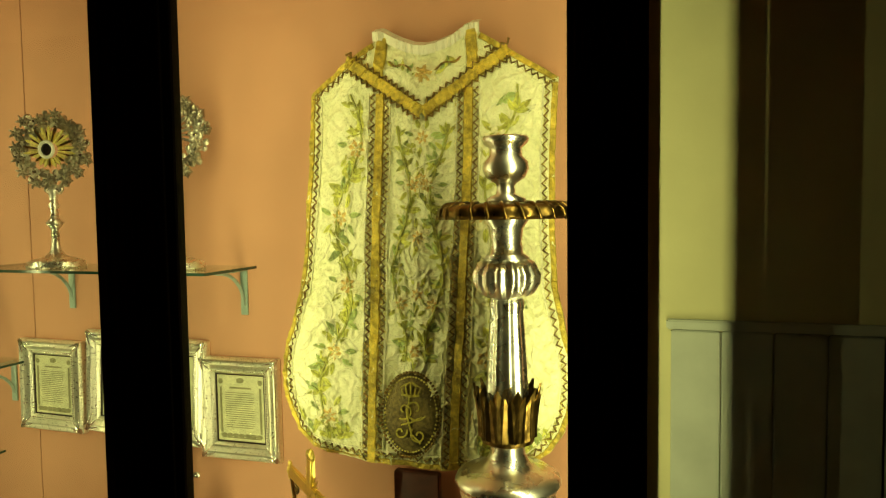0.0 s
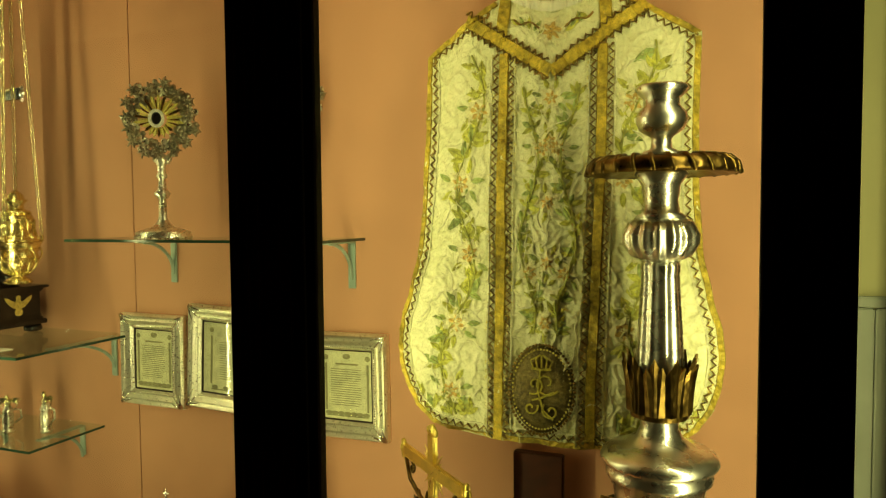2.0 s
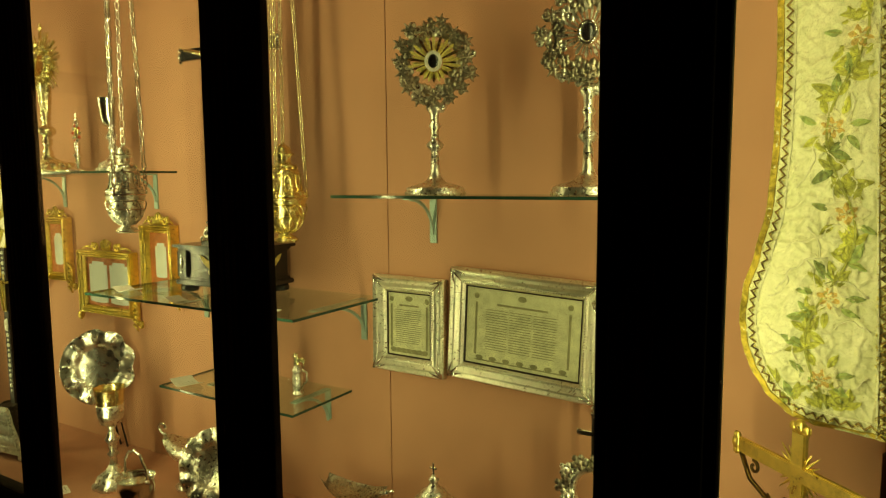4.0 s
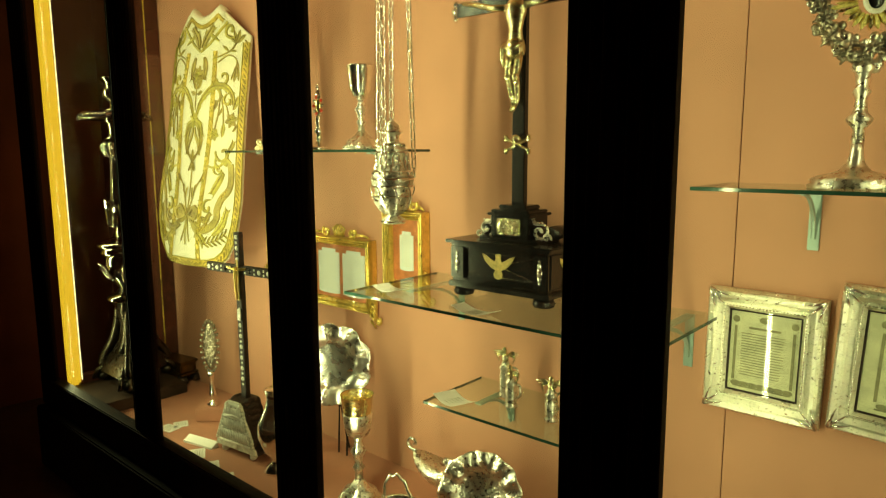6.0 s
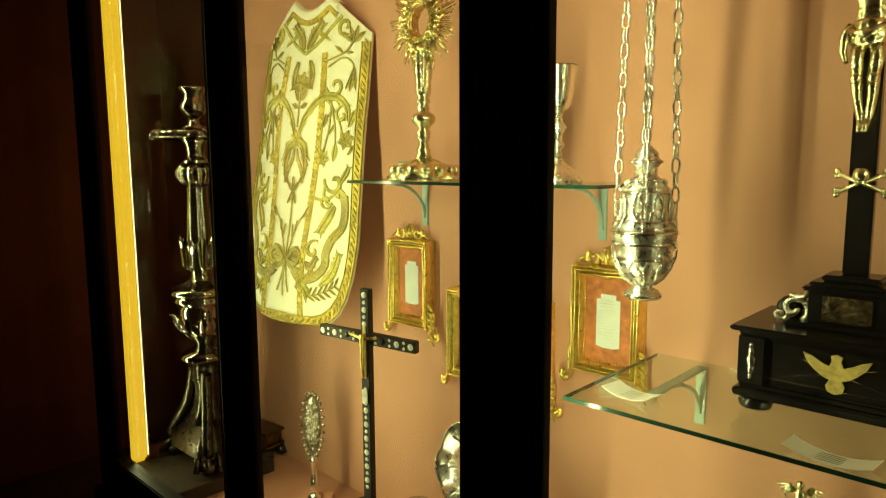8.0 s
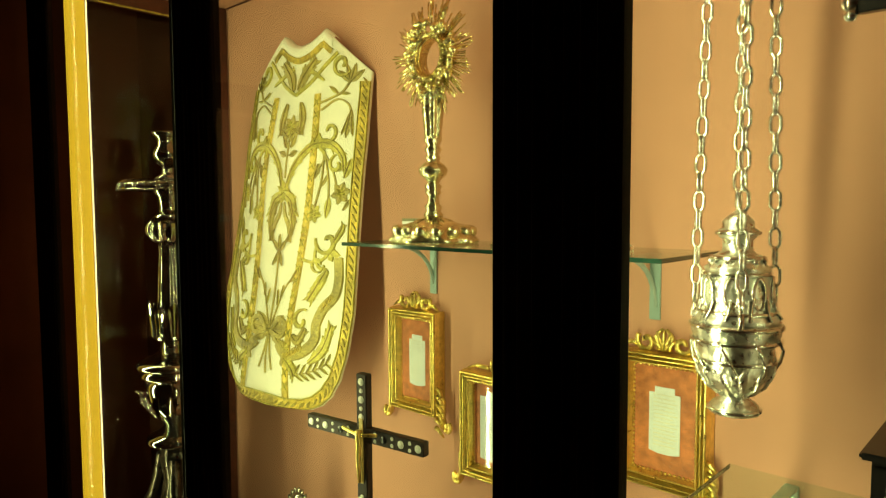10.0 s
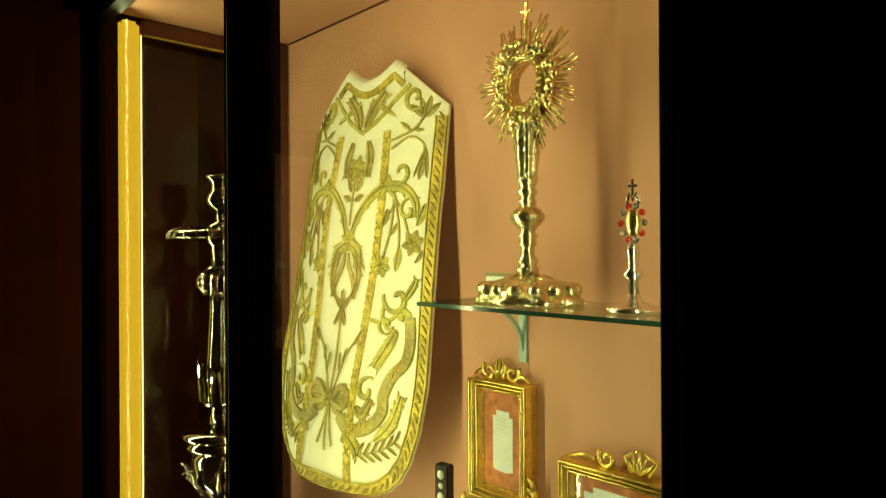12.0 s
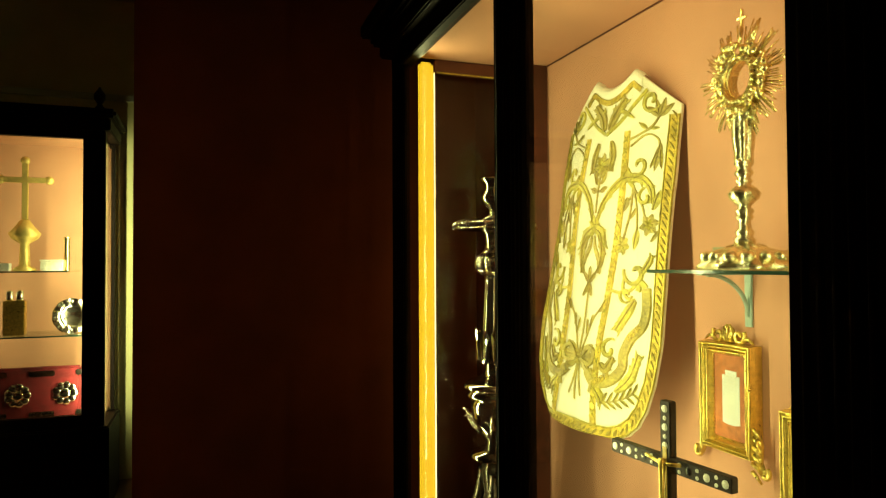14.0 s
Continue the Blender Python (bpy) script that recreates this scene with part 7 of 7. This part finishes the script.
def gilt_cross(at):
    T = thing("processional_cross", "gilt processional cross with rays between its arms", "cross", at, (0, 0, -42))
    part("shaft", lathe(bm_new(), [(0.06, 0), (0.062, 0.012), (0.035, 0.03), (0.018, 0.05), (0.014, 0.12), (0.026, 0.15), (0.014, 0.18), (0.014, 0.36), (0.02, 0.375)], 24), BRONZE, T, smooth=True)
    z = 0.505
    part("upright", box(bm_new(), -0.016, 0.016, -0.006, 0.006, 0.37, 0.585, 0.003), GILT_WOOD, T)
    part("crossbar", box(bm_new(), -0.15, 0.15, -0.0065, 0.0055, z - 0.016, z + 0.016, 0.003), GILT_WOOD, T)
    for x, zz in ((-0.158, z), (0.158, z), (0, 0.594)):
        bm = ball(bm_new(), (x, 0, zz), 0.014, 1, 0.6, 1, 10)
        for d in (-1, 1):
            ball(bm, (x + (0 if x else d * 0.015), 0, zz + (d * 0.015 if x else -0.003)), 0.010, 1, 0.6, 1, 8)
        part("finial", bm, GILT_WOOD, T, "gilt trefoil finial", smooth=True)
    for s in (-1, 1):
        for cx, cz, r, a0, a1 in ((0.110, z - 0.034, 0.014, 60, -280), (0.045, 0.385, 0.026, 200, -130), (0.080, 0.400, 0.020, 180, -150)):
            part("scroll", tube(bm_new(), spiral(s * cx, cz, 0.004, r, a0 if s > 0 else 180 - a0, a1 if s > 0 else 180 - a1, 0), 0.0036, 6), BRONZE, T, "dark gilt openwork scroll", smooth=True)
        lf = bm_new()
        for k in range(5):
            a = radians(20 + 32 * k)
            tube(lf, [(s * 0.02, 0, 0.40), (s * (0.02 + 0.045 * math.cos(a)), -0.006, 0.40 + 0.04 * math.sin(a) - 0.02), (s * (0.02 + 0.085 * math.cos(a)), 0, 0.39 + 0.055 * math.sin(a))], 0.007, 6, taper=0.35)
        part("leaf_spray", lf, BRONZE, T, "dark gilt leaf spray", smooth=True)
        part("brace", tube(bm_new(), [(s * 0.145, 0, z - 0.016), (s * 0.115, -0.004, z - 0.06), (s * 0.07, 0, z - 0.085), (s * 0.015, 0, z - 0.10)], 0.005, 6), BRONZE, T, "curved brace", smooth=True)
    for qd in (45, 135, 225, 315):
        for d in (-28, -14, 0, 14, 28):
            a = radians(qd + d)
            part("ray", tube(bm_new(), [(0.02 * math.cos(a), 0.002, z + 0.02 * math.sin(a)), ((0.062 - abs(d) * 0.0008) * math.cos(a), 0.002, z + (0.062 - abs(d) * 0.0008) * math.sin(a))], 0.004, 5, taper=0.2), GILT_WOOD, T, "gilt ray")


gilt_cross((-0.80, 1.36, Z0))

for x, y, tn, w in ((-3.60, 1.185, -30, 0.085), (-3.47, 1.165, -28, 0.085), (-3.35, 1.15, -28, 0.085), (-3.02, 1.22, -20, 0.075), (-3.90, 1.28, -25, 0.06), (-3.90, 1.23, 10, 0.08)):
    label_card((x, y, Z0), w, 0.055, tn, 0.0, "small white paper label lying on the cabinet floor")
T = thing("label_wedge", "long white wedge-shaped label block on the cabinet floor", "label", (-3.665, 1.235, Z0), (0, 0, 12))
part("wedge", slab(bm_new(), [(-0.015, 0), (0.015, 0), (0.015, 0.022), (-0.015, 0.008)], -0.075, 0.075, Matrix.Rotation(radians(90), 4, "Z")), WHITE_CARD, T)
T = thing("vestment_stand", "dark wooden stand partly hidden below the vestment", "stand", (-0.60, 1.545, Z0))
part("upright", box(bm_new(), -0.06, 0.06, -0.012, 0.012, 0.012, 0.505, 0.003), RED_WOOD, T)
part("foot", box(bm_new(), -0.10, 0.10, -0.05, 0.05, 0.0, 0.014, 0.003), RED_WOOD, T)


# ---- the cabinet in the next room ----
def far_cabinet():
    fx, y0, y1, z0, z1 = -6.55, -1.75, -0.165, 0.52, 2.17
    bx = fx - 0.50
    T = thing("display_cabinet", "dark wooden glazed display cabinet lit amber in the next room", "display cabinet", (0, 0, 0))
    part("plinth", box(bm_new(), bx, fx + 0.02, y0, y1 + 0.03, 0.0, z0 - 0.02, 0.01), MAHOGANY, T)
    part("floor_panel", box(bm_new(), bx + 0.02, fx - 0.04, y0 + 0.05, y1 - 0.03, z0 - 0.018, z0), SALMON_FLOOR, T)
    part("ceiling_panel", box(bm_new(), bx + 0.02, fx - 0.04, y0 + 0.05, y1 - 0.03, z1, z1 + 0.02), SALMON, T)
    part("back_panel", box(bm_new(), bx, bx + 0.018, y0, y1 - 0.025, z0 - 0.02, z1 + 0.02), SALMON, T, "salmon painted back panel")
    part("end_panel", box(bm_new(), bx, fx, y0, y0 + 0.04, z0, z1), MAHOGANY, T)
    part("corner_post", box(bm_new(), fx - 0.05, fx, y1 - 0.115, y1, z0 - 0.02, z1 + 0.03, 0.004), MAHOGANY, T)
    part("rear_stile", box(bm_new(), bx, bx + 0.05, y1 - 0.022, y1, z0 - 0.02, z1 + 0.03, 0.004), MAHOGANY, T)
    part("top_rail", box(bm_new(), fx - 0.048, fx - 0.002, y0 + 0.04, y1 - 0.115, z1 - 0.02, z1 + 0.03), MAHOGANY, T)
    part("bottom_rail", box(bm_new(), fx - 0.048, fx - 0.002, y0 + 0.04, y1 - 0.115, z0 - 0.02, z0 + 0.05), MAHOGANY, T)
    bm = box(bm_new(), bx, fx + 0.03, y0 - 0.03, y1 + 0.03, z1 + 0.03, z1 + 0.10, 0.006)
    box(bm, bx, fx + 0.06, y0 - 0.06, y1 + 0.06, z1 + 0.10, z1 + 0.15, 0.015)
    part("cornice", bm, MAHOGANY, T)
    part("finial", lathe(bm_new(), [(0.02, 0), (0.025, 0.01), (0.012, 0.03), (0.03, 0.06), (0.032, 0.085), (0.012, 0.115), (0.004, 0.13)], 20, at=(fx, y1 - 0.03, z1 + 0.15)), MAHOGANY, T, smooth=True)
    for z in (1.017, 1.39):
        p = part("shelf_pane", box(bm_new(), bx + 0.02, fx - 0.10, y0 + 0.06, y1 - 0.20 + (0.0 if z > 1.2 else 0.12), z - 0.008, z), SHELF_GLASS, T, "clear glass shelf")
        p.visible_shadow = False
        part("shelf_edge", box(bm_new(), fx - 0.0995, fx - 0.098, y0 + 0.06, y1 - 0.20 + (0.0 if z > 1.2 else 0.12), z - 0.008, z), EDGE_GLASS, T, "green shelf edge")
    p = part("glass_pane", box(bm_new(), fx - 0.03, fx - 0.026, y0 + 0.04, y1 - 0.115, z0 + 0.05, z1 - 0.02), CLEAR, T, "clear glass front pane")
    p.visible_shadow = False
    p = part("end_pane", box(bm_new(), bx + 0.05, fx - 0.05, y1 - 0.012, y1 - 0.008, z0, z1), CLEAR, T, "clear glass end pane")
    p.visible_shadow = False
    ld = bpy.data.lights.new("led_strip_light", "AREA")
    ld.shape, ld.size, ld.size_y, ld.energy, ld.color = "RECTANGLE", 0.012, 1.5, 8.5, WARM
    for yy in (y1 - 0.10, y0 + 0.2):
        lo = new("led_strip_light", ld)
        zax, yax = Vector((1, 0.0, 0)), Vector((0, 0, 1))
        lo.matrix_world = Matrix.Translation((fx - 0.056, yy, 1.33)) @ Matrix((yax.cross(zax), yax, zax)).transposed().to_4x4()
    return fx, bx


FX, BX = far_cabinet()


GILT_SATIN = mat("satin_gilt", (0.80, 0.62, 0.20), 0.5, 0.6, var=0.12, scale=60)


def far_cross(at):
    T = thing("altar_cross", "gilt altar cross with trefoil ends on a knopped foot", "cross", at, (0, 0, 90))
    part("foot", lathe(bm_new(), [(0.06, 0), (0.062, 0.012), (0.03, 0.03), (0.024, 0.16), (0.07, 0.19), (0.085, 0.22), (0.05, 0.26), (0.025, 0.30)], 24), GILT_SATIN, T, smooth=True)
    part("upright", box(bm_new(), -0.016, 0.016, -0.01, 0.01, 0.30, 0.64, 0.003), GILT_SATIN, T)
    part("crossbar", box(bm_new(), -0.12, 0.12, -0.011, 0.009, 0.52, 0.552, 0.003), GILT_SATIN, T)
    for x, z in ((-0.125, 0.536), (0.125, 0.536), (0, 0.65)):
        part("finial", ball(bm_new(), (x, 0, z), 0.026, 1, 0.6, 1, 10), GILT_SATIN, T, smooth=True)


far_cross((FX - 0.25, -0.62, 1.391))
T = thing("box", "small pale lidded box on the far glass shelf", "box", (FX - 0.22, -0.47, 1.391), (0, 0, 90))
part("body", box(bm_new(), -0.06, 0.06, -0.03, 0.03, 0, 0.055, 0.004), PEARL, T)
part("lid", box(bm_new(), -0.062, 0.062, -0.032, 0.032, 0.0555, 0.066, 0.003), PEARL, T)
T = thing("box", "small white box beside the gilt cross", "box", (FX - 0.2, -0.72, 1.391), (0, 0, 90))
part("body", box(bm_new(), -0.04, 0.04, -0.03, 0.03, 0, 0.045, 0.004), WHITE_CARD, T)
T = thing("gilt_tube", "slender upright gilt tube on the far shelf", "tube", (FX - 0.22, -0.395, 1.391))
part("tube", lathe(bm_new(), [(0.018, 0), (0.02, 0.004), (0.016, 0.01), (0.016, 0.185), (0.02, 0.19), (0.018, 0.20)], 20), GOLD, T, smooth=True)
T = thing("cruet_pair_box", "upright gilt case with two small silver flasks", "case", (FX - 0.22, -0.66, 1.018), (0, 0, 90))
part("case", box(bm_new(), -0.055, 0.055, -0.03, 0.03, 0, 0.20, 0.004), GILT_WOOD, T)
for s in (-1, 1):
    part("flask", lathe(bm_new(), [(0.018, 0.201), (0.02, 0.21), (0.02, 0.25), (0.01, 0.26)], 14, at=(s * 0.026, 0, 0)), SILVER, T, smooth=True)
lobed_dish((FX - 0.26, -0.37, 1.118), (82, 0, 90), 0.105, "domed silver dish leaning on the far shelf", SILVER, 10, 0.05, 40)
T = thing("cushion", "crimson velvet panel mounted with silver rosettes", "cushion", (FX - 0.20, -0.75, 0.53), (0, 0, 0))
part("panel", box(bm_new(), -0.03, 0.03, -0.52, 0.44, 0.0, 0.30, 0.012), RED_VELVET, T)
for yy, r in ((-0.10, 0.07), (0.12, 0.075), (0.36, 0.075)):
    bm = bm_new()
    for k in range(9):
        a = 2 * math.pi * k / 9
        ball(bm, (0.034, yy + r * 0.62 * math.cos(a), 0.145 + r * 0.62 * math.sin(a)), r * 0.33, 0.3, 1, 1, 8)
    ball(bm, (0.034, yy, 0.145), r * 0.42, 0.35, 1, 1, 10)
    part("rosette", bm, SILVER, T, "silver rosette", smooth=True)
    for dy in (-0.09, 0.09):
        for zz in (0.03, 0.265):
            part("small_mount", box(bm_new(), 0.031, 0.037, yy + dy - 0.035, yy + dy + 0.035, zz - 0.016, zz + 0.016, 0.004), SILVER, T, "small silver mount")
T = thing("radiator", "white ribbed radiator against the green wall", "radiator", (-7.195, 0.02, 0.0))
for k in range(7):
    part("rib", box(bm_new(), 0.03, 0.10, -0.05 + 0.045 * k, -0.013 + 0.045 * k, 0.10, 1.30, 0.01), GREY_DADO, T)
part("header", box(bm_new(), 0.0, 0.0295, -0.05, 0.30, 0.0, 1.2, 0.006), GREY_DADO, T)
